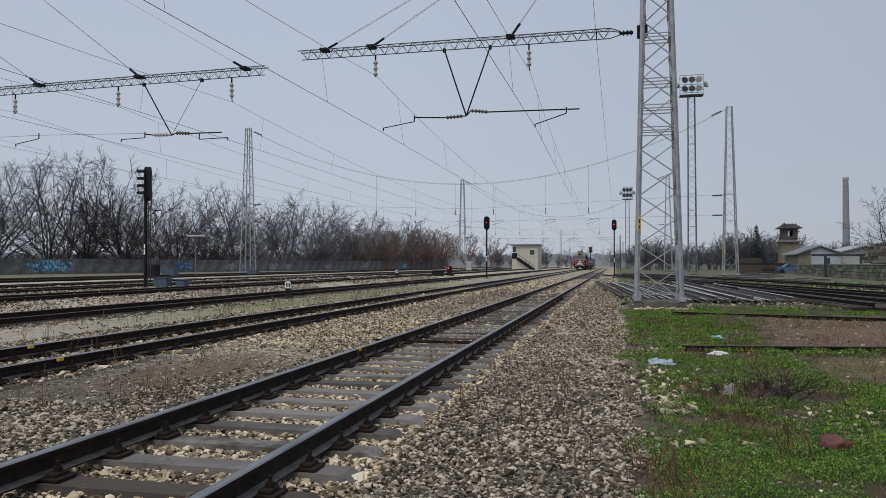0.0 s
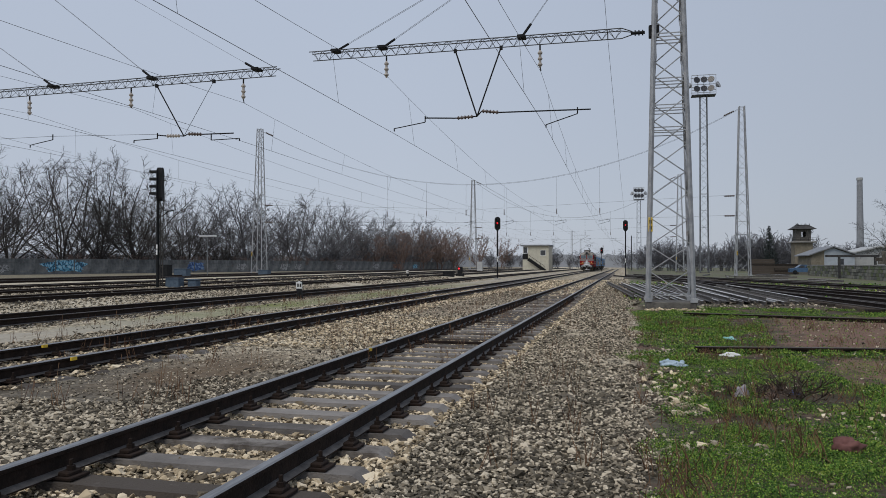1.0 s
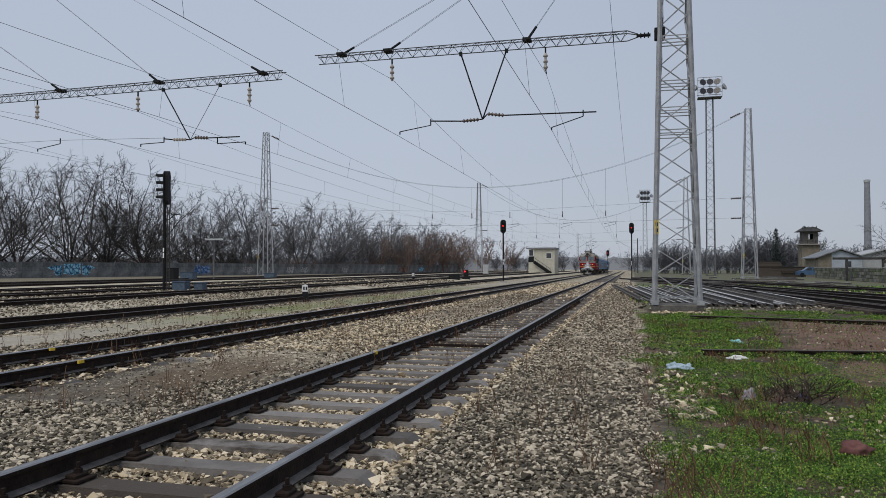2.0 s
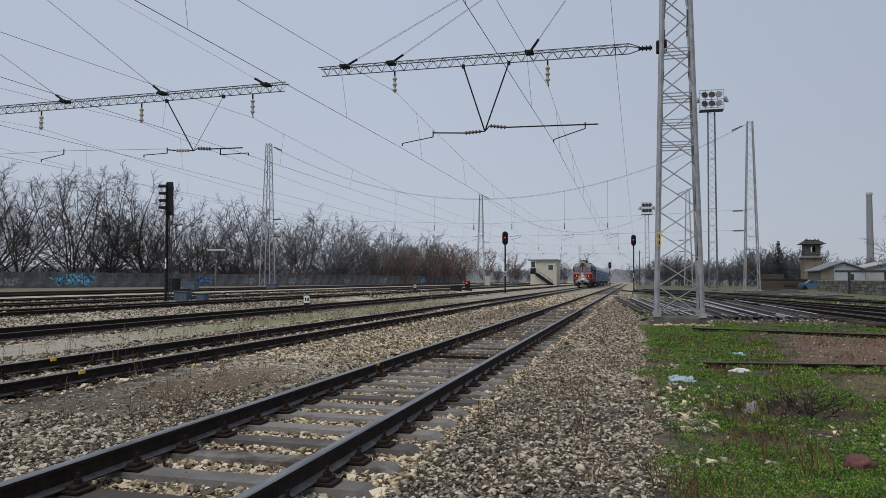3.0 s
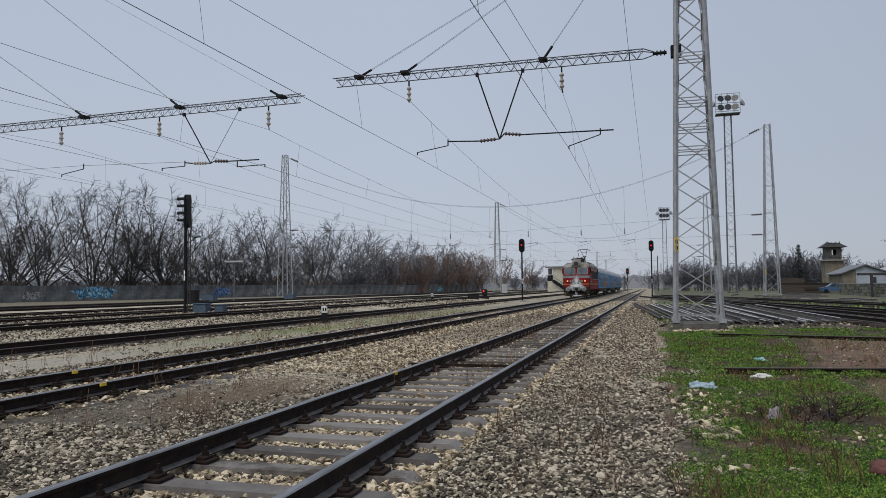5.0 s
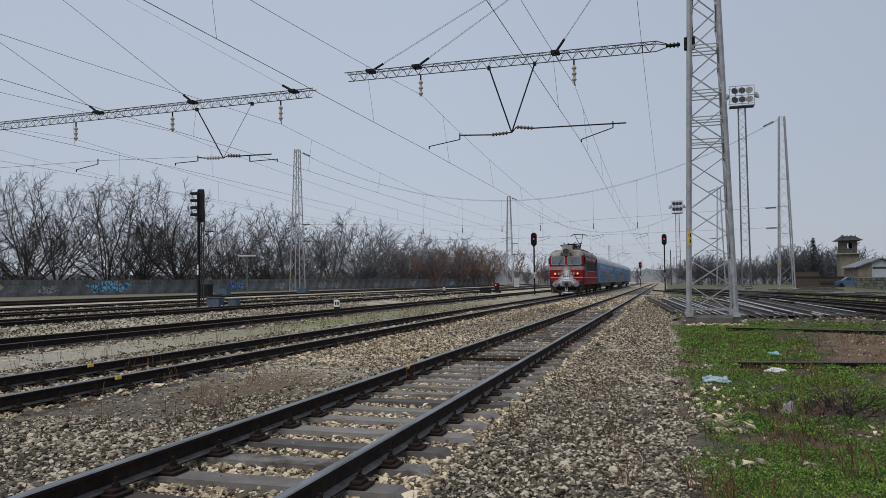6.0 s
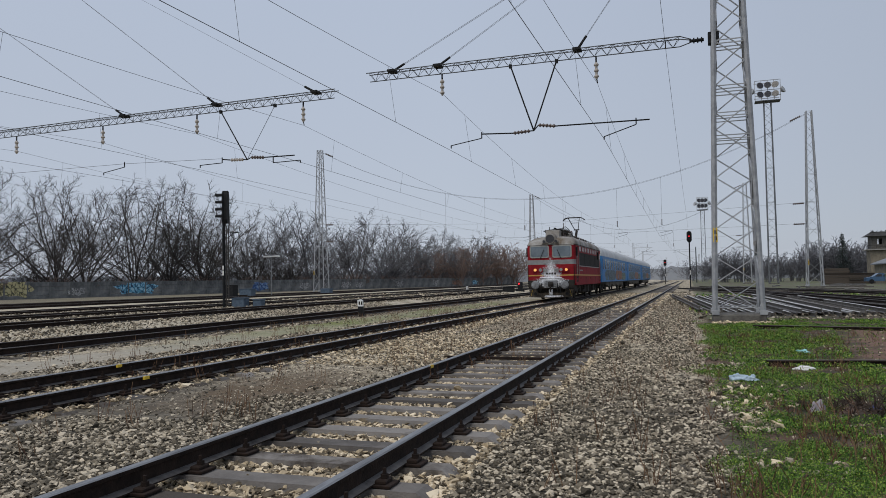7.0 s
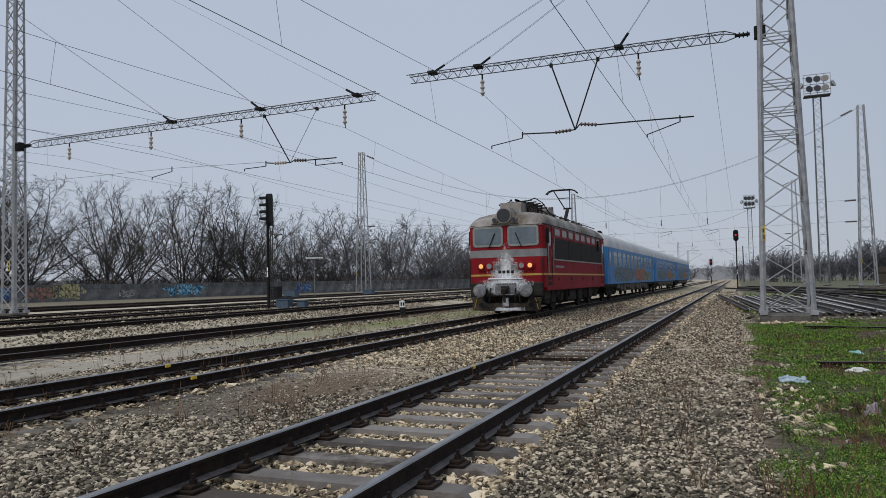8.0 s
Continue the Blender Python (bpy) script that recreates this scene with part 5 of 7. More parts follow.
        for y0 in (0.50, L - 1.0):
            d = side("cab_door", y0, y0 + 0.62, 1.55, 3.2, M_RED, 0.008, 0.05)
            side("pane", y0 + 0.14, y0 + 0.5, 2.52, 3.05, M_WINDOW, 0.014, 0.05, d)
            for yy in (y0 - 0.08, y0 + 0.70):
                bm = B()
                bm_rod(bm, (s * (W + 0.06), yy, 1.5), (s * (W + 0.06), yy, 2.6), 0.015, seg=6)
                part("handrail", bm, M_FRAME, d)
            for zz in (1.05, 1.25):
                side("step_recess", y0 + 0.1, y0 + 0.5, zz, zz + 0.13, M_BLACK, 0.008, 0.02)
        for yy in (0.44, 1.19, L - 1.32, L - 0.36):
            side("door_groove", yy, yy + 0.045, 1.02, 3.24, M_UNDER, 0.012, 0.006)
        side("side_plate", 1.75, 3.2, 1.72, 1.80, M_BAND, 0.008, 0.01, label="small worn lettering bar")
        for yy in (1.3, L - 1.4):
            side("mirror", yy - 0.95, yy - 0.86, 2.62, 3.16, M_BLACK, 0.10, 0.02, label="black cab mirror")
        for i, yy in enumerate((2.2, 4.6, 7.0, 9.4)):
            side("hatch", yy, yy + 0.12, 1.22, 1.34, M_UNDER, 0.02, 0.02)
        bm = B()
        bm_box(bm, (min(s * 1.2, s * W), 0.35, 0.86), (max(s * 1.2, s * W), L - 0.3, 0.99), 0.01)
        part("sill", bm, M_RED, lo)
    # bogies and underfloor gear
    for cy in (2.6, L - 2.6):
        bm = B()
        for s in (-1, 1):
            x0, x1 = sorted((s * 0.98, s * 1.12))
            bm_box(bm, (x0, cy - 2.0, 0.55), (x1, cy + 2.0, 0.85), 0.03)
            for dy in (-1.35, 1.35):
                bm_box(bm, (x0 - 0.02, cy + dy - 0.22, 0.38), (x1 + 0.06, cy + dy + 0.22, 0.78), 0.04)
                for q in (-0.4, 0.4):
                    bm_rod(bm, (s * 1.08, cy + dy + q, 0.42), (s * 1.08, cy + dy + q, 0.82), 0.09, seg=10)
            bm_box(bm, (x0, cy - 0.35, 0.35), (x1 + 0.04, cy + 0.35, 0.95), 0.05)
        bm_box(bm, (-1.0, cy - 0.4, 0.5), (1.0, cy + 0.4, 0.8))
        part("bogie", bm, M_UNDER, lo)
    bm = B()
    bm_box(bm, (-1.2, 4.9, 0.35), (1.2, 6.8, 0.95), 0.05)
    part("equipment_box", bm, M_UNDER, lo)
    bm = B()
    bm_box(bm, (-0.62, 0.4, 0.22), (0.62, L - 0.4, 0.9), 0.05)
    part("traction_frame", bm, M_UNDER, lo)
    for k in range(11):
        bm = B()
        wx, zz = (1.3, 1.1, 1.22, 0.95)[k % 4], (0.5, 0.32, 0.62, 0.4, 0.55)[k % 5]
        bm_box(bm, (-wx, 0.6 + 1.1 * k, zz), (wx, 0.95 + 1.1 * k + (0.5, 0.1, 0.3)[k % 3], 0.95), 0.04)
        part("underfloor_box", bm, M_UNDER, lo)
    bm = B()
    bm_box(bm, (-1.2, 0.3, 0.8), (1.2, L - 0.3, 0.98))
    part("underframe", bm, M_UNDER, lo)
    # roof gear
    bm = B()
    bm_prism(bm, [(0.75, 3.80), (2.1, 3.80), (2.1, 4.22), (0.85, 4.24)], "x", -0.42, 0.42)
    part("roof_box", bm, M_LROOF, lo, "grey resistor box")
    bm = B()
    for y in (1.7, 2.2, 2.7, 3.2):
        for x in (-0.45, 0.0, 0.45):
            bm_lathe(bm, [(0.05, 0), (0.09, 0.03), (0.05, 0.08), (0.09, 0.12), (0.05, 0.17), (0.08, 0.21), (0.04, 0.28)], Matrix.Translation((x, y, 3.86)), 8)
    part("roof_insulators", bm, M_INSUL_DARK, lo)
    bm = B()
    for z, xx in ((4.30, 0.3), (4.16, 0.55), (4.40, 0.0)):
        for s in (-1, 1):
            bm_bar(bm, (s * xx, 1.5, z), (s * xx * 0.9, 3.9, z - 0.05), 0.07)
    for y in (1.6, 2.3, 3.0, 3.7):
        bm_bar(bm, (-0.7, y, 4.24), (0.7, y, 4.24), 0.06)
        bm_bar(bm, (-0.5, y, 3.85), (-0.5, y + 0.1, 4.3), 0.05)
        bm_bar(bm, (0.5, y, 3.85), (0.5, y - 0.1, 4.3), 0.05)
        bm_bar(bm, (-0.6, y, 4.28), (0.5, y + 0.5, 4.42), 0.045)
    part("folded_pantograph", bm, M_UNDER, lo, "lowered dark pantograph")
    bm = B()
    bm_box(bm, (-0.55, 4.3, 3.80), (0.55, 5.6, 4.25), 0.06)
    bm_box(bm, (-0.3, 5.9, 3.84), (0.3, 6.5, 4.15), 0.05)
    part("roof_hood", bm, M_LROOF, lo)
    for s in (-1, 1):
        bm = B()
        bm_box(bm, (s * 0.95 - 0.14, 2.2, 3.72), (s * 0.95 + 0.14, L - 1.2, 3.80), 0.01)
        part("roof_walkway", bm, M_UNDER, lo)
    bm = B()
    bm_prism(bm, [(4.1, 3.85), (5.9, 3.85), (5.75, 4.36), (5.0, 4.40), (4.4, 4.12)], "x", -0.5, 0.5)
    part("roof_hood", bm, M_LROOF, lo, "wedge-shaped grey roof hood")
    bm = B()
    for k in range(4):
        bm_rod(bm, (-0.35 + 0.23 * k, 6.15, 4.0), (-0.35 + 0.23 * k, 6.15, 4.5), 0.07, seg=8)
    part("arrester", bm, M_REDFRAME, lo, "dull red lightning arresters")
    bm = B()
    for s in (-1, 1):
        bm_rod(bm, (s * 1.12, 1.6, 3.86), (s * 1.12, L - 0.9, 3.86), 0.022, seg=6)
        for k in range(8):
            bm_rod(bm, (s * 1.12, 1.8 + 1.2 * k, 3.62), (s * 1.12, 1.8 + 1.2 * k, 3.86), 0.018, seg=6)
    part("roof_rail", bm, M_UNDER, lo)
    for s in (-1, 1):
        pts = [(s * 0.3, 1.6, 4.3), (s * 0.5, 2.6, 4.55), (s * 0.62, 3.3, 4.42), (s * 0.7, 4.2, 4.05), (s * 0.75, 6.0, 4.0)]
        cb = new("roof_cable", tube_mesh("roof_cable", [(pts, 0.022)], M_UNDER, 6))
        cb.parent = lo
        bm = B()
        bm_rod(bm, (s * 0.55, L - 3.2, 3.9), (s * 0.55, L - 1.8, 3.9), 0.14, seg=10)
        part("air_tank", bm, M_UNDER, lo)
        for k in range(5):
            bm = B()
            bm_lathe(bm, [(0.05, 0), (0.09, 0.03), (0.05, 0.08), (0.09, 0.12), (0.05, 0.17), (0.08, 0.21), (0.04, 0.28)], Matrix.Translation((s * 0.85, 4.4 + 1.3 * k, 3.74)), 8)
            part("roof_insulator", bm, M_INSUL_DARK, lo)
    # raised pantograph
    pa = part("pantograph", B(), M_UNDER, lo, "raised pantograph touching the wire")
    bm = B()
    for x in (-0.5, 0.5):
        bm_box(bm, (x - 0.05, 6.6, 3.95), (x + 0.05, 8.8, 4.02))
        bm_bar(bm, (x * 0.24, 8.35, 4.86), (x * 0.8, 7.1, 5.66), 0.04)
        bm_lathe(bm, [(0.06, 0), (0.10, 0.04), (0.06, 0.09), (0.10, 0.13), (0.05, 0.2)], Matrix.Translation((x, 7.0, 3.76)), 8)
        bm_lathe(bm, [(0.06, 0), (0.10, 0.04), (0.06, 0.09), (0.10, 0.13), (0.05, 0.2)], Matrix.Translation((x, 8.5, 3.76)), 8)
    bm_bar(bm, (-0.45, 7.2, 4.05), (0.45, 7.2, 4.05), 0.06)
    bm_bar(bm, (0, 7.45, 4.05), (0, 8.38, 4.88), 0.12)
    bm_bar(bm, (0.14, 7.25, 4.1), (0.1, 8.2, 4.80), 0.04)
    bm_bar(bm, (-0.3, 7.6, 5.34), (0.3, 7.6, 5.34), 0.035)
    bm_box(bm, (-0.2, 7.2, 3.98), (0.2, 7.8, 4.2), 0.03)
    bm_bar(bm, (-0.2, 8.36, 4.88), (0.2, 8.36, 4.88), 0.08)
    bm.to_mesh(pa.data)
    bm.free()
    pa.location = (0, 2.7, 0)
    for y in (6.98, 7.22):
        pts = [(-0.78, y, 5.5), (-0.64, y, 5.63), (-0.45, y, 5.69), (0.45, y, 5.69), (0.64, y, 5.63), (0.78, y, 5.5)]
        ho = new("contact_strip", tube_mesh("contact_strip", [(pts, 0.03)], M_UNDER, 6))
        ho.parent = pa
    sets = [wheelset(lo, y, 0.6) for y in (1.25, 3.95, L - 3.95, L - 1.25)]
    return lo, sets


def build_coach(m_label):
    co = thing("passenger_coach", m_label, "railway coach", "coaches of the train")
    L, W, ZB, ZT = 24.0, 1.44, 0.95, 3.02
    bm = B()
    bm_prism(bm, [(W - 0.06, 0), (W, 0.06), (W, L - 0.06), (W - 0.06, L), (-W + 0.06, L), (-W, L - 0.06), (-W, 0.06), (-W + 0.06, 0)], "z", ZB, ZT)
    part("body", bm, M_BLUE, co)
    bm = B()
    secs = []
    for y, k in ((-0.02, 0.93), (0.3, 1.0), (L - 0.3, 1.0), (L + 0.02, 0.93)):
        secs.append([(1.45 * math.copysign(abs(math.cos(a)) ** 0.7, math.cos(a)), y, ZT - 0.02 + 0.93 * k * math.sin(a) ** 0.85) for a in [math.pi * i / 14 for i in range(1, 14)]])
        secs[-1] = [(1.45, y, ZT - 0.02)] + secs[-1] + [(-1.45, y, ZT - 0.02)]
    rows = loft(bm, secs)
    bm.faces.new(rows[0])
    bm.faces.new(rows[-1][::-1])
    part("roof", bm, M_CROOF, co, "dull pale grey arched roof", True)
    for y in range(3, 23, 4):
        bm = B()
        bm_rod(bm, (0, y, 3.9), (0, y, 4.06), 0.22, 0.16, seg=10)
        part("roof_vent", bm, M_CROOF, co)
    for s in (-1, 1):
        def side(name, y0, y1, z0, z1, material, proud=0.012, r=0.06, parent=co, label=""):
            bm = B()
            a, b = sorted((s * (W - 0.02), s * (W + proud)))
            bm_prism(bm, rounded(y0, y1, z0, z1, r), "x", a, b)
            return part(name, bm, material, parent, label)
        for i in range(11):
            y0 = 2.1 + i * 1.83
            f = side("window", y0, y0 + 1.3, 1.92, 2.82, M_COACHFRAME, 0.008, 0.08)
            side("pane", y0 + 0.06, y0 + 1.24, 1.98, 2.76, M_COACHPANE, 0.014, 0.06, f)
            side("window_rail", y0 + 0.04, y0 + 1.26, 2.48, 2.53, M_COACHFRAME, 0.02, 0.01, f)
        for y0 in (0.45, L - 1.35):
            d = side("door", y0, y0 + 0.9, 1.0, 2.95, M_BLUE, 0.02, 0.08)
            side("pane", y0 + 0.25, y0 + 0.65, 1.95, 2.75, M_GLASS, 0.026, 0.08, d)
        for k, (y0, y1, z1) in enumerate(((2.0, 11.4, 1.98), (11.0, 18.0, 2.0), (17.0, 22.0, 1.8))):
            rng = random.Random(k + 7)
            n = 26
            out = []
            for i in range(n):
                a = 2 * math.pi * i / n
                ca, sa = math.cos(a), math.sin(a)
                rr = 0.95 + rng.uniform(-0.05, 0.05)
                out.append(((y0 + y1) / 2 + math.copysign(abs(ca) ** 0.5, ca) * rr * (y1 - y0) / 2, (1.04 + z1) / 2 + math.copysign(abs(sa) ** 0.5, sa) * rr * (z1 - 1.04) / 2))
            bm = B()
            a, b = sorted((s * (W - 0.01), s * (W + 0.004)))
            bm_prism(bm, out, "x", a, b)
            part("spray_paint", bm, M_TAGS[k], co, "smeared spray-painted tags")
        for k in range(12):
            yy = 4.2 + k * 1.32
            h = 0.25 + 0.2 * ((k * 7) % 3) / 2
            a, b = sorted((s * 0.9, s * 1.32))
            bm = B()
            bm_box(bm, (a, yy, 0.93 - h), (b, yy + 1.0, 0.93), 0.02)
            part("underfloor_box", bm, M_RUST, co)
    bm = B()
    bm_box(bm, (-1.3, 0.1, 0.80), (1.3, L - 0.1, 0.94))
    for y in (0, L):
        bm_box(bm, (-0.55, y - 0.28, 1.1), (0.55, y + 0.28, 3.0), 0.08)
        for s in (-1, 1):
            bm_rod(bm, (s * 0.875, y - 0.29, 0.95), (s * 0.875, y + 0.29, 0.95), 0.2, seg=12)
    part("underframe", bm, M_UNDER, co)
    for cy in (3.2, L - 3.2):
        bm = B()
        for s in (-1, 1):
            a, b = sorted((s * 0.95, s * 1.1))
            bm_box(bm, (a, cy - 1.8, 0.5), (b, cy + 1.8, 0.75), 0.03)
            for dy in (-1.25, 1.25):
                bm_box(bm, (a, cy + dy - 0.2, 0.32), (b, cy + dy + 0.2, 0.7), 0.03)
                bm_rod(bm, (s * 1.05, cy + dy + 0.35, 0.4), (s * 1.05, cy + dy + 0.35, 0.7), 0.09, seg=8)
            bm_box(bm, (a, cy - 0.3, 0.3), (b, cy + 0.3, 0.8), 0.03)
        part("bogie", bm, M_UNDER, co)
    for cy in (3.2, L - 3.2):
        for dy in (-1.25, 1.25):
            wheelset(co, cy + dy, 0.46)
    return co


LOCO, LOCO_SETS = build_loco()
COACHES = [build_coach("blue passenger coach with grey roof and spray-painted sides")]
for _ in range(2):
    COACHES.append(copy_thing(COACHES[0], pose(0, 0, 0)))
TRAIN = [(0.0, 177.0), (1.0, 158.0), (2.5, 129.5), (4.0, 100.8), (5.5, 72.0), (6.5, 53.3), (7.0, 44.2), (7.5, 35.2), (8.0, 26.25)]


def train_y(t):
    for (t0, a), (t1, b) in zip(TRAIN, TRAIN[1:]):
        if t <= t1:
            return a + (b - a) * (t - t0) / (t1 - t0)
    return TRAIN[-1][1]


def motions():
    back = [(LOCO, 0.0)] + [(c, 14.1 + 24.6 * k) for k, c in enumerate(COACHES)]
    for ob, off in back:
        walk(ob, [(t, pose(TRACKS[1] - 0.04, y + off, 0.19)) for t, y in TRAIN])
        sets = [o for o in ob.children if o.name.startswith("wheelset")]
        for o in sets:
            x, y0, r = o.location
            rows = []
            n = 240
            for i in range(n + 1):
                t = 8.0 * i / n
                a = -math.degrees((train_y(0) - train_y(t)) / r)
                rows.append((t, pose(x, y0, r, -a % 360)))
            walk(o, rows)


# ---- right side of the yard: loose rails, sidings, floodlights, sheds ----
# pale head colour imitates the sky reflected on loose rail tops
M_BRIGHT_RAIL = mat("sky_sheen_rail_head", (0.30, 0.295, 0.29), (0.55, 0.545, 0.54), 4, 0.5, 0.0, 0.1, 40, c3=(0.09, 0.07, 0.055), pick="object")
M_STACKED = mat("stacked_rail_side", (0.08, 0.07, 0.06), (0.17, 0.155, 0.14), 4, 0.8, 0, 0.2, 40)


def lying_rail(x0, y0, x1, y1, z, label, group, mesh_head=None, tip=0.0, body=None):
    d = Vector((x1 - x0, y1 - y0, 0))
    me = rail_mesh("loose_rail", 0, d.length, mesh_head or M_RAIL, body)
    ob = new("loose_rail", me)
    ob.matrix_basis = Matrix.Translation((x0, y0, z)) @ Matrix.Rotation(math.atan2(-d.x, d.y), 4, "Z") @ Matrix.Rotation(tip, 4, "Y")
    return tagged(ob, label, "rail", group)


lying_rail(1.12, 12.95, 9.5, 14.3, -0.095, "single dark rail lying across the turf", "rails across the turf", M_HEAD_DULL)
lying_rail(1.6, 22.1, 14.0, 18.6, -0.095, "single dark rail lying across the turf", "rails across the turf", M_HEAD_DULL)
rng_p = random.Random(8)
for k in range(46):
    f = k / 45
    x = 0.35 + 5.9 * f + rng_p.uniform(-0.06, 0.06)
    y = (30.8 - 3.2 * min(1, f * 3)) + rng_p.uniform(-0.5, 0.9) + 1.2 * f
    dx = -1.5 + 1.3 * f + rng_p.uniform(-0.12, 0.12)
    lying_rail(x, y, x + dx, y + rng_p.uniform(19, 25), -0.04 if k % 5 else 0.08, "old rail stacked on the ground beside a mast", "stacked rails", M_BRIGHT_RAIL if k % 4 else M_HEAD_DULL, rng_p.choice((0, 0, 0, 0.25, -0.25)), M_STACKED)


for k in range(18):
    x, y, a = rng_p.uniform(3, 22), rng_p.uniform(62, 112), rng_p.uniform(-1.4, 0.6)
    lying_rail(x, y, x + 7 * math.sin(a), y + 7 * math.cos(a), -0.02, "old rail length lying loose in the yard", "scattered rails", M_BRIGHT_RAIL, 0.0, M_STACKED)


def siding(x, y, angle, length, z=0.0):
    tr = thing("siding_track", "rusty disused siding on old timber sleepers", "railway track", "yard tracks", pose(x, y, z, 0, 0, angle), "structure")
    rail = rail_mesh("rail", 0, length, M_HEAD_DULL)
    for s in (-1, 1):
        piece("rail", rail, tr, pose(s * GAUGE / 2, 0, 0.04))
    bm = B()
    bm_box(bm, (-1.25, -0.12, -0.1), (1.25, 0.12, 0.04), 0.015)
    sl = to_mesh("sleeper", bm, M_WOOD_SLEEPER)
    for k in range(min(70, int(length / 0.62))):
        piece("sleeper", sl, tr, pose(0.02 * math.sin(k * 5), 0.3 + 0.62 * k, 0.0, 0, 0, 1.2 * math.sin(k * 2.3)))


siding(8.35, 24.6, 5.7, 60, 0.05)
siding(11.6, 30.0, 11.8, 60, 0.03)
siding(17.5, 34.0, 13.0, 70, 0.0)


M_TOWER = mat("aged_tower_steel", (0.10, 0.106, 0.115), (0.19, 0.198, 0.21), 2, 0.65, 0.15, 0.1, 40)


def floodlight(m, height, w, wide, rows, label):
    """A lattice tower with a caged platform of round floodlights."""
    t = lattice_mast("floodlight_tower", label, w * 1.25, w, height, m, 1.5, 1.2, 0.10, 0.06, tuple(2.0 + 3.0 * k for k in range(int(height / 3) - 1)), M_TOWER, "floodlight towers", 0.2)
    t["category"] = "floodlight tower"
    bm = B()
    bm_box(bm, (-wide / 2, -1.0, height), (wide / 2, 1.0, height + 0.15))
    pf = part("platform", bm, M_TRUSS, t, "dark steel platform")
    for z in (0.9, 1.9, 3.6):
        for y in (-1.05, 1.05):
            bm = B()
            bm_bar(bm, (-wide / 2, y, height + z), (wide / 2, y, height + z), 0.09)
            part("rail_bar", bm, M_GALV, pf)
    for i in range(5):
        x = -wide / 2 + wide * i / 4
        bm = B()
        bm_bar(bm, (x, -1.05, height), (x, -1.05, height + 3.6), 0.09)
        part("upright", bm, M_GALV, pf)
    for r in range(rows):
        for i in range(3):
            x = (i - 1) * wide * 0.3
            z = height + 1.1 + 1.6 * r
            bm = B()
            bm_lathe(bm, [(0.2, -0.5), (0.45, -0.25), (0.62, 0.05), (0.6, 0.1)], Matrix.Translation((x, -1.25, z)) @ pose(0, 0, 0, 75, 0, (i - 1) * -20), 14)
            la = part("floodlight", bm, M_GALV, t, "round floodlight, unlit")
            bm = B()
            bm_rod(bm, (0, 0, 0.1), (0, 0, 0.13), 0.55, seg=14)
            gl = part("glass", bm, M_LENS, la)
            gl.matrix_basis = Matrix.Translation((x, -1.25, z)) @ pose(0, 0, 0, 75, 0, (i - 1) * -20)
    for s in (-1, 1):
        bm = B()
        bm_lathe(bm, [(0.2, -0.5), (0.45, -0.25), (0.62, 0.05), (0.6, 0.1)], Matrix.Translation((s * (wide / 2 + 0.5), -0.5, height + 1.9)) @ pose(0, 0, 0, 70, 0, s * 60), 14)
        part("floodlight", bm, M_GALV, t, "round floodlight, unlit")
    return t


floodlight(pose(13.75, 140, 0.2), 31.7, 1.15, 4.1, 2, "tall lattice floodlight tower with caged round lamps")
floodlight(pose(3.85, 225, 0.0), 20.6, 1.0, 3.0, 2, "distant lattice floodlight tower")


# distant line poles with slanted brackets
def line_pole(m, h, reach, lattice):
    p = thing("line_pole", "distant overhead-line pole with a slanted bracket arm", "line pole", "distant line poles", m)
    bm = B()
    if lattice:
        for s in (-0.25, 0.25):
            bm_bar(bm, (s, 0, -0.2), (s * 0.7, 0, h), 0.12)
        for k in range(int(h / 0.9)):
            bm_bar(bm, (-0.24, 0, 0.9 * k), (0.24, 0, 0.9 * k + 0.9), 0.06)
    else:
        bm_rod(bm, (0, 0, -0.2), (0, 0, h), 0.16, 0.12)
    part("pole", bm, M_GALV if lattice else M_TRUSS, p)
    bm = B()
    bm_bar(bm, (0, 0, h * 0.62), (reach, 0, h * 0.86), 0.09)
    bm_bar(bm, (0, 0, h * 0.88), (reach * 1.1, 0, h * 0.87), 0.06)
    part("bracket", bm, M_GALV, p)


for x, y, h, r, lat in ((-16.1, 230, 12.0, 5.0, True), (-21.5, 228, 9.5, 4.0, True), (-17.5, 300, 12.0, 5.0, True), (-9.5, 330, 10.0, -4.0, True), (1.5, 198, 9.0, -4.0, False), (3.0, 262, 9.0, -4.0, True), (-12.5, 380, 10, 4, True), (-6, 420, 10, 4, True)):
    line_pole(pose(x, y, 0), h, r, lat)

# ---- stone wall, timber, sheds, watch tower, chimney ----
M_WALL = mat("mossy_stone_block", (0.12, 0.12, 0.105), (0.24, 0.235, 0.20), 2.5, 0.95, 0, 0.4, 15, c3=(0.13, 0.15, 0.08), pick="object")
M_LOG = mat("weathered_timber", (0.075, 0.065, 0.055), (0.17, 0.155, 0.135), 2.5, 0.9, 0, 0.3, 20, pick="object")
M_OCHRE = mat("stained_ochre_render", (0.14, 0.122, 0.095), (0.26, 0.228, 0.175), 1.2, 0.95, 0, 0.3, 15, c3=(0.12, 0.10, 0.08))
M_PALE = mat("pale_render", (0.36, 0.37, 0.38), (0.47, 0.48, 0.48), 1.2, 0.9)
M_BLUEGREY = mat("blue_grey_sheet", (0.33, 0.37, 0.42), (0.43, 0.47, 0.52), 1.2, 0.8)
M_CAR = mat("blue_car_paint", (0.04, 0.09, 0.17), (0.06, 0.12, 0.21), 2, 0.3)
M_DARKSHEET = mat("tarred_sheet", (0.03, 0.03, 0.032), (0.07, 0.068, 0.066), 2, 0.8)


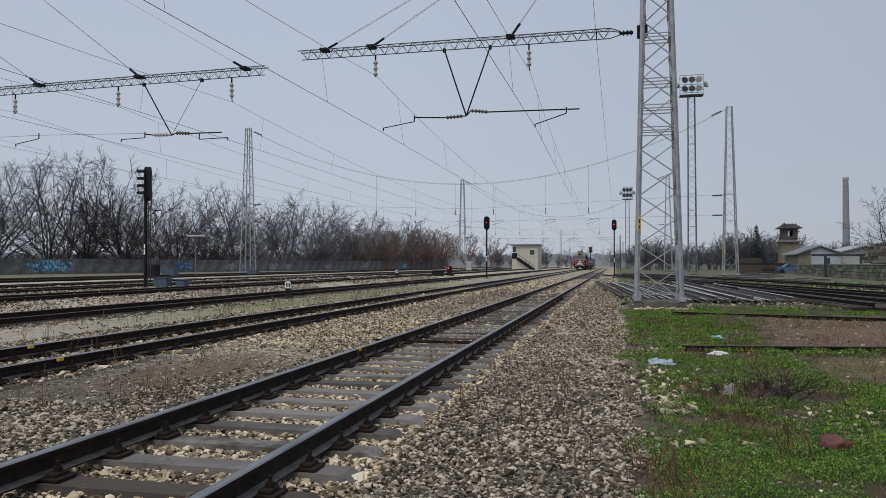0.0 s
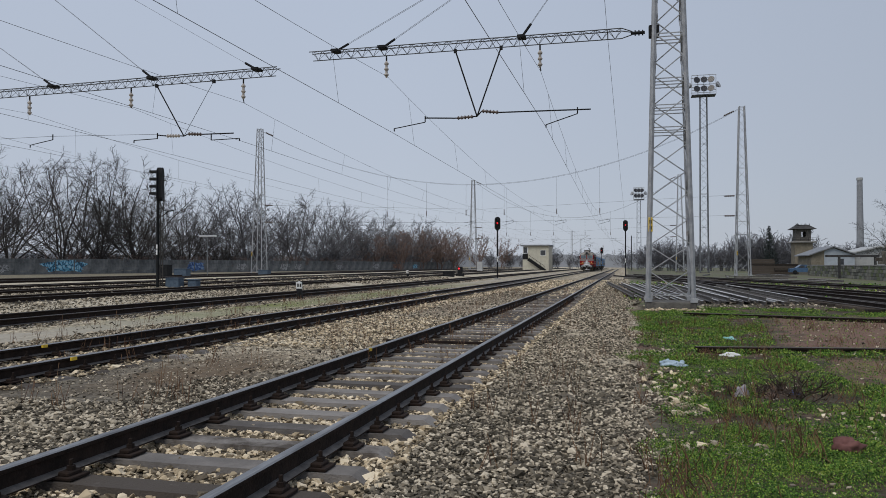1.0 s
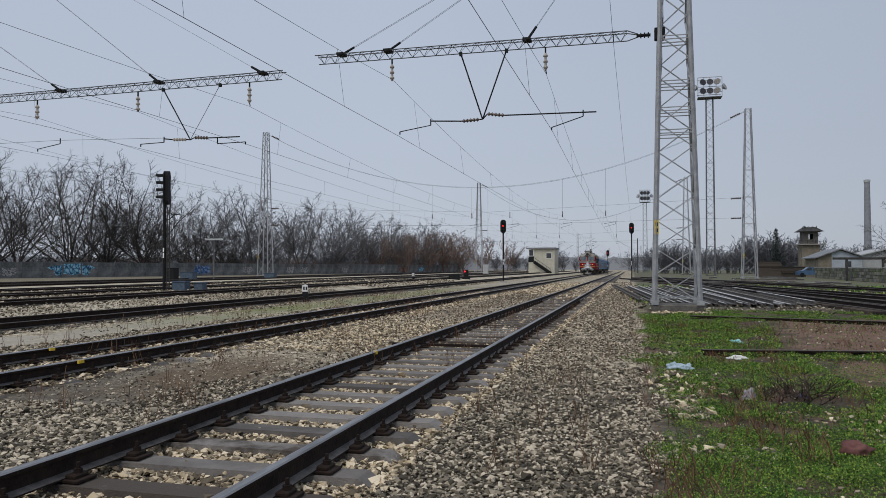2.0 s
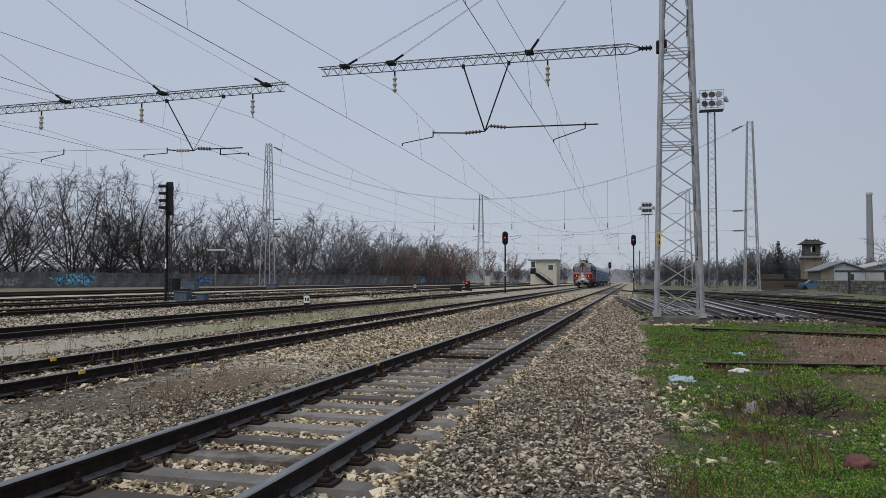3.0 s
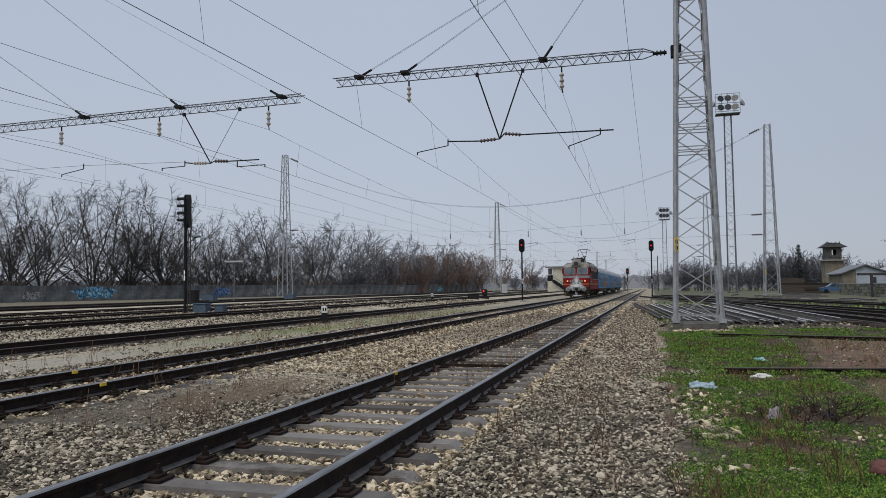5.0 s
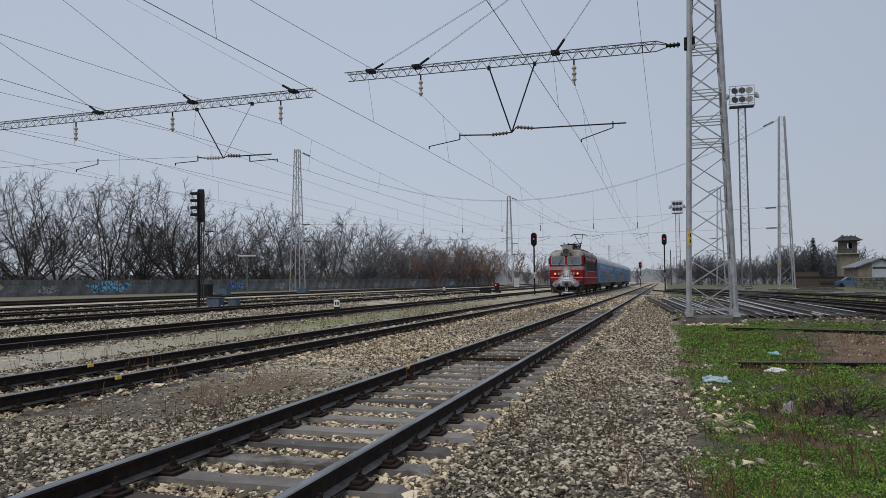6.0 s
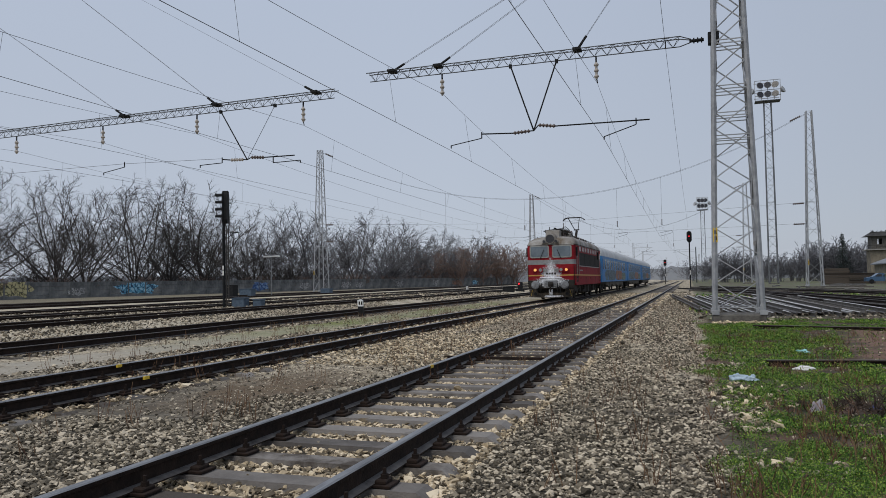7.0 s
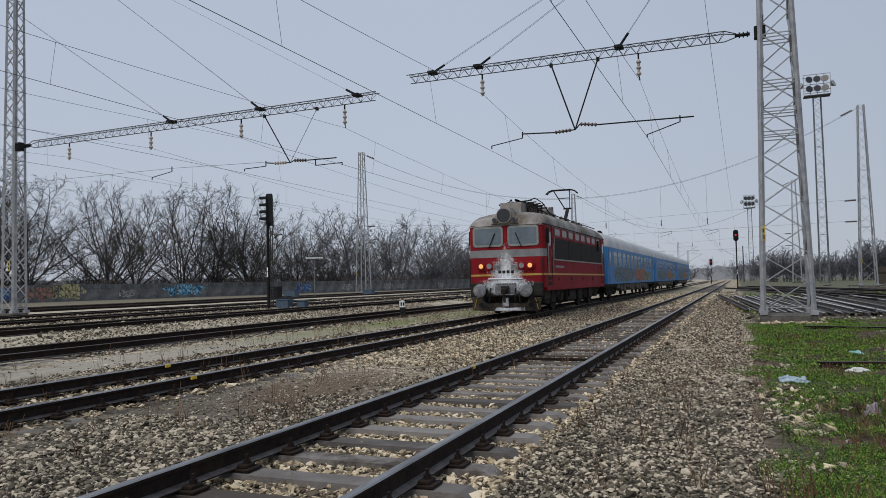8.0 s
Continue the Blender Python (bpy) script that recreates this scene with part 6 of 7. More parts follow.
def stone_wall():
    w = thing("stone_wall", "low mossy wall of coarse stone blocks", "wall", "", pose(25.4, 114, 0, 0, 0, 180 - 3.4))
    rng = random.Random(2)
    meshes = []
    for k in range(6):
        bm = B()
        bm_box(bm, (-0.25 - rng.uniform(0, 0.05), 0.02, 0.015), (0.25 + rng.uniform(0, 0.05), 0.96 + rng.uniform(-0.06, 0.02), 0.335), 0.03)
        meshes.append(to_mesh("stone", bm, M_WALL))
    for row in range(4):
        for k in range(56):
            piece("stone", meshes[(k * 5 + row * 3 + k // 7) % 6], w, pose(rng.uniform(-0.03, 0.03), k - 0.5 * (row % 2), 0.345 * row - 0.05))
    bm = B()
    bm_box(bm, (-0.2, -0.4, -0.1), (0.2, 55.5, 1.3))
    part("core", bm, M_FOOT, w)
    bm = B()
    bm_box(bm, (-0.34, -0.5, 1.335), (0.34, 55.5, 1.44), 0.02)
    part("coping", bm, M_CONC, w)


stone_wall()
bm_s = B()
bm_box(bm_s, (0, -0.16, 0), (5.2, 0.16, 0.3), 0.03)
SLAB = to_mesh("timber", bm_s, M_LOG)
stack = thing("timber_stack", "untidy stack of weathered timber baulks above the wall", "timber stack", "", pose(24.6, 76, 0))
rng_t = random.Random(4)
bm_t = B()
bm_box(bm_t, (0.2, -2.5, -0.1), (9, 5, 1.5))
part("loading_bank", bm_t, M_FOOT, stack, "raised loading bank")
for row in range(6):
    for k in range(10):
        piece("timber", SLAB, stack, pose(-1.6 + 0.25 * row + rng_t.uniform(-0.5, 0.5), -2.2 + 0.42 * k, 1.5 + 0.31 * row, 0, rng_t.uniform(-1.5, 1.5), rng_t.uniform(-4, 4)))
beam = thing("loading_frame", "dark steel beam on short posts", "steel frame", "", pose(0, 90, 0))
bm_b = B()
bm_box(bm_b, (21.6, -0.15, 2.3), (27.0, 0.15, 2.55), 0.02)
part("beam", bm_b, M_DARKSHEET, beam)
for x in (22.9, 26.5):
    bm_b = B()
    bm_box(bm_b, (x, -0.12, -0.1), (x + 0.22, 0.12, 2.3))
    part("post", bm_b, M_DARKSHEET, beam)


def gable_shed(name, m, w, depth, eave, ridge, wall, roof_m, label, doors=True):
    s = thing(name, label, "shed", "", m)
    bm = B()
    bm_prism(bm, [(-w / 2, -0.2), (w / 2, -0.2), (w / 2, eave), (0, ridge), (-w / 2, eave)], "y", 0, depth)
    part("wall", bm, wall, s)
    for sg in (-1, 1):
        bm = B()
        bm_prism(bm, [(0, ridge + 0.04), (sg * (w / 2 + 0.5), eave - 0.16), (sg * (w / 2 + 0.5), eave), (0, ridge + 0.22)], "y", -0.5, depth + 0.5)
        part("roof", bm, roof_m, s)
    if doors:
        bm = B()
        bm_prism(bm, [(-w * 0.2, -0.1), (w * 0.49, -0.1), (w * 0.49, eave - 0.05), (0, ridge - 0.1), (-w * 0.2, eave + (ridge - eave) * 0.6 - 0.1)], "y", -0.05, 0.02)
        part("front_panel", bm, M_BLUEGREY, s, "pale blue-grey sheet front")
        bm = B()
        bm_box(bm, (w * 0.1, -0.08, 1.5), (w * 0.24, -0.052, 2.4), 0.02)
        part("window", bm, M_GLASS, s)
    return s


gable_shed("gable_shed", pose(31.1, 125, 0), 6.2, 9, 3.0, 4.15, M_OCHRE, M_ROOF, "low shed with a pale front and grey pitched roof")
gable_shed("gable_shed", pose(38.5, 128, 0), 9.5, 9, 3.1, 4.2, M_PALE, M_PALE, "long pale shed with a light roof", False)


def watch_tower():
    t = thing("watch_tower", "derelict square watch tower with a ragged hipped roof", "tower", "", pose(32.35, 150, 0))
    bm = B()
    bm_box(bm, (-1.55, 0, -0.2), (1.55, 3.2, 5.6), 0.03)
    part("shaft", bm, M_OCHRE, t)
    bm = B()
    bm_box(bm, (-2.1, -0.55, 5.62), (2.1, 3.7, 5.85), 0.02)
    part("gallery", bm, M_CONC, t)
    bm = B()
    for z in (6.2, 6.5):
        bm_bar(bm, (-2.05, -0.5, z), (2.05, -0.5, z), 0.05)
    for x in (-2.05, -0.7, 0.7, 2.05):
        bm_bar(bm, (x, -0.5, 5.8), (x, -0.5, 6.5), 0.05)
    part("railing", bm, M_BLACK, t)
    for x0, x1, z0, z1 in ((-1.3, -0.35, 5.85, 8.2), (0.45, 1.3, 5.85, 8.2), (-0.35, 0.45, 5.85, 6.7), (-0.35, 0.45, 7.7, 8.2)):
        for y in (0.2, 2.8):
            bm = B()
            bm_box(bm, (x0, y, z0), (x1, y + 0.2, z1))
            part("wall", bm, M_FOOT, t)
    for x in (-1.3, 1.1):
        bm = B()
        bm_box(bm, (x, 0.4, 5.85), (x + 0.2, 2.8, 8.2))
        part("wall", bm, M_FOOT, t)
    bm = B()
    base = [(-2.15, -0.7, 8.15), (2.15, -0.7, 8.15), (2.15, 3.9, 8.15), (-2.15, 3.9, 8.15)]
    topr = [(-1.0, 0.5, 8.95), (0.9, 0.5, 9.0), (0.9, 2.7, 9.0), (-1.0, 2.7, 8.95)]
    a = [bm.verts.new(p) for p in base]
    b = [bm.verts.new(p) for p in topr]
    for i in range(4):
        bm.faces.new((a[i], a[(i + 1) % 4], b[(i + 1) % 4], b[i]))
    bm.faces.new(b)
    bm.faces.new(a[::-1])
    part("roof", bm, M_DARKSHEET, t)
    rng = random.Random(3)
    for k in range(9):
        bm = B()
        x = rng.uniform(-1.6, 1.6)
        bm_bar(bm, (x, 0.2, 8.75), (x + rng.uniform(-0.7, 0.7), 0.4, 9.05 + rng.uniform(0, 0.2)), 0.12, 0.05)
        part("loose_tile", bm, M_DARKSHEET, t)


watch_tower()
chim = thing("chimney", "tall slender brick chimney far off, tinted for mist", "chimney", "", pose(83.8, 300, 0))
bm_c = B()
bm_rod(bm_c, (0, 0, -0.5), (0, 0, 33.2), 1.35, 0.95, seg=16)
# brick greyed and blued, so its colour carries the mist
part("shaft", bm_c, mat("haze_tinted_brick", (0.22, 0.23, 0.25), (0.29, 0.30, 0.325), 1, 0.95), chim)
bm_c = B()
bm_lathe(bm_c, [(0.95, 32.6), (1.1, 32.8), (1.1, 33.6), (0.8, 33.7)], Matrix(), 16)
part("crown_ring", bm_c, M_PALE, chim)

car = thing("parked_car", "blue estate car parked behind the tracks", "car", "", pose(25.9, 121, 0))
bm_c = B()
bm_prism(bm_c, [(-1.9, 0.35), (1.9, 0.35), (1.95, 0.75), (1.7, 0.95), (1.45, 1.0), (1.2, 1.45), (-0.3, 1.48), (-1.0, 1.0), (-1.85, 0.85)], "y", -0.8, 0.8)
part("body", bm_c, M_CAR, car)
for x in (-1.2, 1.2):
    bm_c = B()
    bm_rod(bm_c, (x, -0.84, 0.32), (x, -0.6, 0.32), 0.32, seg=16)
    part("wheel", bm_c, M_BLACK, car)
for x0, x1 in ((-0.75, 0.1), (0.2, 0.95)):
    bm_c = B()
    bm_prism(bm_c, [(x0, 1.0), (x1, 1.0), (x1, 1.36), (x0 + 0.3, 1.36)], "y", -0.812, -0.79)
    part("window", bm_c, M_GLASS, car)

for nm, x, y, w, h, n in (("sleeper_stack", 18.2, 118, 3.2, 2.3, 7), ("sleeper_stack", 22.4, 124, 3.5, 1.6, 5)):
    st = thing(nm, "dark stack of old tarred sleepers", "sleeper stack", "sleeper stacks", pose(x, y, 0))
    bm_c = B()
    bm_box(bm_c, (0, -0.13, 0), (w, 0.13, h / n - 0.02), 0.02)
    me_c = to_mesh("old_sleeper", bm_c, M_WOOD_SLEEPER)
    for r in range(n):
        for k in range(6):
            piece("old_sleeper", me_c, st, pose(0.15 * math.sin(r * 3 + k), 0.3 * k, r * h / n, 0, 0, 1.5 * math.sin(r + k)))

# ---- small trackside things ----
def low_box(x, y, w, d, h, material, label, name="point_machine"):
    b = thing(name, label, "trackside box", "trackside boxes", pose(x, y, rise(x)))
    bm = B()
    bm_box(bm, (-w / 2, -d / 2, -0.1), (w / 2, d / 2, h), 0.03)
    part("case", bm, material, b)
    bm = B()
    bm_box(bm, (-w / 2 - 0.03, -d / 2 - 0.03, h), (w / 2 + 0.03, d / 2 + 0.03, h + 0.05), 0.015)
    part("lid", bm, material, b)


low_box(-21.9, 32.6, 0.75, 0.5, 0.5, M_BLUEBOX, "faded blue point machine beside the track")
low_box(-21.0, 32.9, 0.5, 0.4, 0.42, M_BLUEBOX, "small blue junction box beside the track")
low_box(-42.0, 61.0, 1.0, 0.8, 1.15, M_BLACK, "black equipment cabinet by the tracks", "equipment_cabinet")
low_box(-42.5, 64.5, 1.4, 0.8, 0.75, M_BLUEBOX, "faded blue equipment case by the tracks", "equipment_cabinet")
low_box(-37.5, 72.0, 1.1, 0.8, 0.6, M_BLUEBOX, "faded blue equipment case by the tracks", "equipment_cabinet")
low_box(-24.8, 127, 0.9, 0.7, 1.7, M_PALE, "pale equipment cabinet beside a mast", "equipment_cabinet")
low_box(-17.6, 73.5, 1.1, 0.6, 0.55, M_BLACK, "dark point machine beside the track")

mk = thing("marker_post", "small white fouling marker with a black foot", "marker", "", pose(-13.05, 28.2, 0, 0, 0, 8))
bm_m = B()
bm_prism(bm_m, [(-0.12, -0.1), (0.1, -0.1), (0.06, 0.42), (-0.16, 0.42)], "y", -0.06, 0.06)
part("foot", bm_m, M_BLACK, mk)
bm_m = B()
bm_prism(bm_m, [(-0.16, 0.425), (0.06, 0.425), (0.04, 0.68), (-0.06, 0.72), (-0.18, 0.68)], "y", -0.065, 0.065)
hd = part("head", bm_m, M_WHITE, mk)
for x in (-0.12, -0.02):
    bm_m = B()
    bm_box(bm_m, (x, -0.072, 0.49), (x + 0.06, -0.066, 0.63))
    part("mark", bm_m, M_BLACK, hd)
mk2 = copy_thing(mk, pose(-19.4, 65, 0.2, 0, 0, 20))

dw = thing("dwarf_signal", "low black shunting signal showing red", "railway signal", "", pose(-17.3, 77.5, 0.2))
bm_m = B()
bm_box(bm_m, (-0.45, -0.15, -0.1), (0.45, 0.15, 0.3), 0.03)
bm_box(bm_m, (-0.28, -0.12, 0.3), (0.28, 0.12, 1.0), 0.06)
part("case", bm_m, M_BLACK, dw)
bm_m = B()
bm_rod(bm_m, (-0.1, -0.14, 0.8), (-0.1, -0.118, 0.8), 0.09, seg=12)
part("lens", bm_m, M_LAMP_RED, dw, "glowing red lens")

lp = thing("lamp_post", "slim grey lamp post with a double head", "lamp post", "", pose(-41.0, 66.6, 0.2))
bm_m = B()
bm_rod(bm_m, (0, 0, -0.1), (0, 0, 4.0), 0.06, 0.04)
part("post", bm_m, M_TOWER, lp)
for s in (-1, 1):
    bm_m = B()
    bm_box(bm_m, (min(s * 0.05, s * 0.95), -0.14, 4.0), (max(s * 0.05, s * 0.95), 0.14, 4.16), 0.04)
    part("lamp_head", bm_m, M_PALE, lp)

for x, y, z in ((-8.6, 9.45, 0.0), (-7.1, 8.3, 0.0), (-3.66, 10.25, 0.0)):
    bm_m = B()
    bm_box(bm_m, (x + 0.012, y - 0.05, 0.15), (x + 0.038, y + 0.05, 0.192))
    ob_m = new("paint_mark", to_mesh("paint_mark", bm_m, M_YELLOW))
    tagged(ob_m, "short yellow paint mark on a rail head", "paint mark", "paint marks")

tie = thing("tie_bar", "dark steel bond lying across the sleepers", "steel bar", "", pose(TRACKS[0], 12.6, 0.03))
bm_m = B()
bm_box(bm_m, (-1.25, -0.03, 0.0), (0.7, 0.03, 0.05), 0.008)
part("bar", bm_m, M_RAIL, tie)

# ---- litter and a dead bush in the turf ----
M_BLUEPLASTIC = mat("pale_blue_plastic", (0.30, 0.40, 0.50), (0.45, 0.55, 0.62), 12, 0.25)
M_TURQ = mat("turquoise_plastic", (0.10, 0.45, 0.45), (0.4, 0.65, 0.65), 14, 0.35)
M_CLOTH = mat("muddy_maroon_cloth", (0.10, 0.045, 0.042), (0.19, 0.09, 0.08), 9, 0.9)
M_GREYRAG = mat("grey_mauve_rag", (0.22, 0.20, 0.22), (0.36, 0.33, 0.36), 9, 0.9)


def crumple(name, x, y, sx, sy, sz, material, label, category, seed, group=""):
    bm = B()
    bmesh.ops.create_icosphere(bm, subdivisions=3, radius=0.5)
    for v in bm.verts:
        k = 1 + 0.75 * noise.noise(v.co * 2.4 + Vector((seed, 0, 0))) + 0.4 * noise.noise(v.co * 6 + Vector((0, seed, 0)))
        v.co = Vector((v.co.x * sx * k, v.co.y * sy * k, max(-0.15, v.co.z) * sz * k))
    ob = new(name, to_mesh(name, bm, material, True))
    ob.location = (x, y, 0.02)
    return tagged(ob, label, category, group)


crumple("plastic_bag", 0.57, 10.9, 0.24, 0.15, 0.12, M_BLUEPLASTIC, "crumpled pale blue plastic bottle and film in the weeds", "litter", 1, "litter")
crumple("plastic_bag", 0.74, 10.85, 0.18, 0.13, 0.1, M_BLUEPLASTIC, "crumpled pale blue plastic film in the weeds", "litter", 7, "litter")
crumple("paper_litter", 1.56, 12.2, 0.26, 0.12, 0.1, M_WHITE, "crumpled white packaging beside a rail", "litter", 2, "litter")
crumple("plastic_litter", 1.9, 14.8, 0.2, 0.11, 0.1, M_TURQ, "turquoise and white crushed carton in the turf", "litter", 3, "litter")
crumple("cloth_rag", 1.64, 6.25, 0.22, 0.16, 0.14, M_CLOTH, "muddy maroon cloth bundle on the turf", "cloth", 4)
crumple("cloth_rag", 1.21, 8.55, 0.13, 0.12, 0.16, M_GREYRAG, "grey mauve rag caught in dead twigs", "cloth", 5)
crumple("plastic_bag", 1.78, 8.7, 0.1, 0.07, 0.06, mat("blue_plastic", (0.02, 0.06, 0.3), (0.04, 0.12, 0.45), 9, 0.3), "scrap of bright blue plastic under a dead bush", "litter", 6, "litter")
M_DEAD = mat("dead_bush_wood", (0.035, 0.026, 0.022), (0.075, 0.055, 0.045), 6, 0.95)
for bx, by, sc, sd, lv in ((1.74, 8.4, 0.62, 61, 5), (1.45, 8.6, 0.46, 62, 5), (1.18, 8.7, 0.36, 63, 4)):
    me_b = tree_mesh("twigs", sd, 0.55, M_DEAD, stems=2, limbs=lv, lean=(0.5, 1.4), trunk=0.12, laterals=7, subs=4, twigs=2, thick=5.0, wide=1.6, girth=0.02)
    bush = thing("dead_bush", "low tangled leafless bush in the turf", "bush", "dead bush clumps", pose(bx, by, 0.02, 0, 0, sd * 40))
    bush.scale = (sc * 1.15, sc * 0.9, sc)
    piece("crown", me_b[0], bush)
    for st in me_b[1:]:
        piece("stem", st, bush)

# ---- woods on the horizon, their pale colour standing in for mist ----
M_FARWOOD = mat("mist_coloured_wood", (0.27, 0.29, 0.325), (0.33, 0.35, 0.385), 0.05, 1.0)


def far_woods():
    pts, tops = [], []
    for k in range(260):
        a = math.radians(-75 + 120 * k / 259)
        r = 420
        pts.append((r * math.sin(a), r * math.cos(a)))
        tops.append(6.8 + 1.6 * noise.noise((k * 0.11, 0, 0)) + 1.6 * noise.noise((k * 0.5, 3, 0)) + 1.2 * noise.noise((k * 1.7, 7, 0)))
    vs, fs = [], []
    for (x, y), h in zip(pts, tops):
        vs += [(x, y, -1), (x, y, h), (x * 1.03, y * 1.03, h * 0.9), (x * 1.03, y * 1.03, -1)]
    for k in range(len(pts) - 1):
        for j in range(3):
            fs.append((4 * k + j, 4 * k + j + 1, 4 * k + 5 + j, 4 * k + 4 + j))
    me = bpy.data.meshes.new("backdrop")
    me.from_pydata(vs, [], fs)
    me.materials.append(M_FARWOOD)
    tagged(new("backdrop", me), "distant woodland band painted pale for mist", "woodland", kind="structure")


far_woods()


# ---- loose ballast stones ----
def scatter_stones(name, boxes, material, seed, label):
    """Boxes of (x0, x1, y0, y1, per square metre, size, z)."""
    rng = np.random.default_rng(seed)
    shapes = []
    for _ in range(16):
        bm = B()
        for _ in range(9):
            p = rng.normal(0, 1, 3)
            p /= np.linalg.norm(p)
            bm.verts.new(p * 0.56 * np.array([1.0, rng.uniform(0.55, 0.95), rng.uniform(0.35, 0.68)]))
        bmesh.ops.convex_hull(bm, input=bm.verts)
        bmesh.ops.delete(bm, geom=[v for v in bm.verts if not v.link_faces], context="VERTS")
        bmesh.ops.triangulate(bm, faces=bm.faces)
        bm.verts.index_update()
        shapes.append((np.array([v.co[:] for v in bm.verts]), np.array([[v.index for v in f.verts] for f in bm.faces])))
        bm.free()
    octa = (np.array([(0.55, 0, 0), (0.05, 0.46, 0.05), (-0.5, 0.06, 0), (0, -0.44, -0.04), (0.08, 0.05, 0.33), (0, 0, -0.3)]),
            np.array([(0, 1, 4), (1, 2, 4), (2, 3, 4), (3, 0, 4), (1, 0, 5), (2, 1, 5), (3, 2, 5), (0, 3, 5)]))
    V, F, k0 = [], [], 0
    for x0, x1, y0, y1, dens, size, z in boxes:
        n = int((x1 - x0) * (y1 - y0) * dens)
        xs, ys = rng.uniform(x0, x1, n), rng.uniform(y0, y1, n)
        keep = (xs > -1.4 * ys - 0.5) & (xs < 0.62 * ys + 0.8)
        for x, y in zip(xs[keep], ys[keep]):
            s = size * math.exp(rng.normal(0, 0.32))
            q = Euler((rng.uniform(-0.5, 0.5), rng.uniform(-0.5, 0.5), rng.uniform(0, 6.28))).to_matrix()
            base, tri = shapes[rng.integers(16)] if y0 < 12 else octa
            if x > 0.15 and y < 22 and noise.noise((x * 1.1, y * 0.9, 31)) < (x - 0.55) * 0.9 and dens > 50:
                continue
            p = (base * s) @ np.array(q).T + np.array([x, y, z + bed(x) + s * rng.uniform(-0.1, 0.22)])
            V.append(p)
            F.append(tri + k0)
            k0 += len(base)
    ob = new(name, arrays_mesh(name, np.concatenate(V), np.concatenate(F), material))
    tagged(ob, label, "ballast", kind="stuff")


scatter_stones("ballast_stones", [
    (-4.25, -1.55, 2.4, 8.0, 960, 0.047, -0.042), (-4.25, -1.55, 8.0, 16.0, 780, 0.047, -0.04), (-4.25, -1.55, 16.0, 34.0, 400, 0.056, -0.035), (-4.25, -1.55, 34.0, 70.0, 60, 0.09, -0.02),
    (-9.0, -6.8, 5.0, 20.0, 210, 0.06, -0.015), (-9.6, -6.3, 20.0, 44.0, 95, 0.075, -0.015),
    (-6.9, -4.2, 11.8, 19.5, 190, 0.052, -0.018), (-6.9, -4.2, 40.0, 70.0, 30, 0.10, -0.02)], M_STONE_WARM, 3, "loose tan ballast stones between the sleepers")
scatter_stones("ballast_stones", [
    (-1.6, 0.25, 3.0, 8.0, 1350, 0.037, -0.018), (-1.6, 0.1, 8.0, 16.0, 560, 0.038, -0.015), (-1.6, 0.05, 16.0, 40.0, 190, 0.052, -0.015), (-1.6, 0.0, 40.0, 75.0, 50, 0.09, -0.015),
    (-6.6, -4.1, 2.8, 6.6, 1250, 0.040, -0.02), (-5.2, -4.1, 6.6, 8.5, 800, 0.036, -0.02), (-6.7, -5.2, 6.6, 8.5, 120, 0.03, -0.024), (-6.8, -5.0, 7.0, 12.5, 150, 0.018, -0.026), (-5.0, -4.1, 8.5, 16.0, 150, 0.042, -0.02), (-6.6, -5.0, 8.5, 16.0, 60, 0.034, -0.024), (-6.9, -4.2, 16.0, 40.0, 70, 0.055, -0.02),
    (-10.9, -8.7, 7.0, 20.0, 190, 0.055, -0.02), (-10.6, -8.7, 20.0, 44.0, 85, 0.065, -0.02), (-13.4, -10.6, 20.0, 44.0, 14, 0.05, -0.02), (-17.5, -12.9, 12.0, 40.0, 115, 0.065, -0.012),
    (-31.0, -17.5, 15.0, 46.0, 55, 0.08, -0.015), (-12.9, -10.7, 9.0, 20.0, 9, 0.045, -0.025), (-30.0, -13.0, 46.0, 70.0, 22, 0.12, -0.01),
    (0.2, 1.1, 3.8, 9.0, 420, 0.04, -0.012), (0.1, 0.8, 9.0, 16.0, 230, 0.045, -0.012), (0.5, 5.0, 4.0, 14.0, 70, 0.02, -0.01), (0.5, 4.0, 4.0, 14.0, 14, 0.035, 0.0), (0.0, 14.0, 25.5, 60.0, 9, 0.10, -0.01), (2.2, 6.0, 13.0, 22.0, 10, 0.05, -0.02)], M_STONE, 4, "loose grey limestone ballast stones")
scatter_stones("ballast_stones", [(0.6, 2.4, 23.6, 24.5, 140, 0.09, 0.0), (0.4, 1.3, 7.0, 8.4, 90, 0.06, 0.0), (1.4, 2.6, 6.8, 7.9, 34, 0.05, 0.01), (0.2, 1.1, 8.6, 10.6, 46, 0.055, 0.01), (1.0, 3.4, 4.6, 6.2, 5, 0.04, 0.01), (3.4, 5.5, 17.5, 18.6, 60, 0.09, 0.0), (0.4, 1.6, 6.0, 8.6, 60, 0.04, 0.0)], M_STONE_WARM, 6, "little heaps of pale stones in the turf")


# ---- low green weeds ----
M_LEAF = mat("low_weed_leaves", (0.028, 0.075, 0.012), (0.125, 0.255, 0.032), 1.6, 0.7, c3=(0.27, 0.35, 0.06), pick="island")
M_STRAW = mat("dry_stalks", (0.075, 0.035, 0.024), (0.20, 0.12, 0.07), 3, 0.9, pick="island")


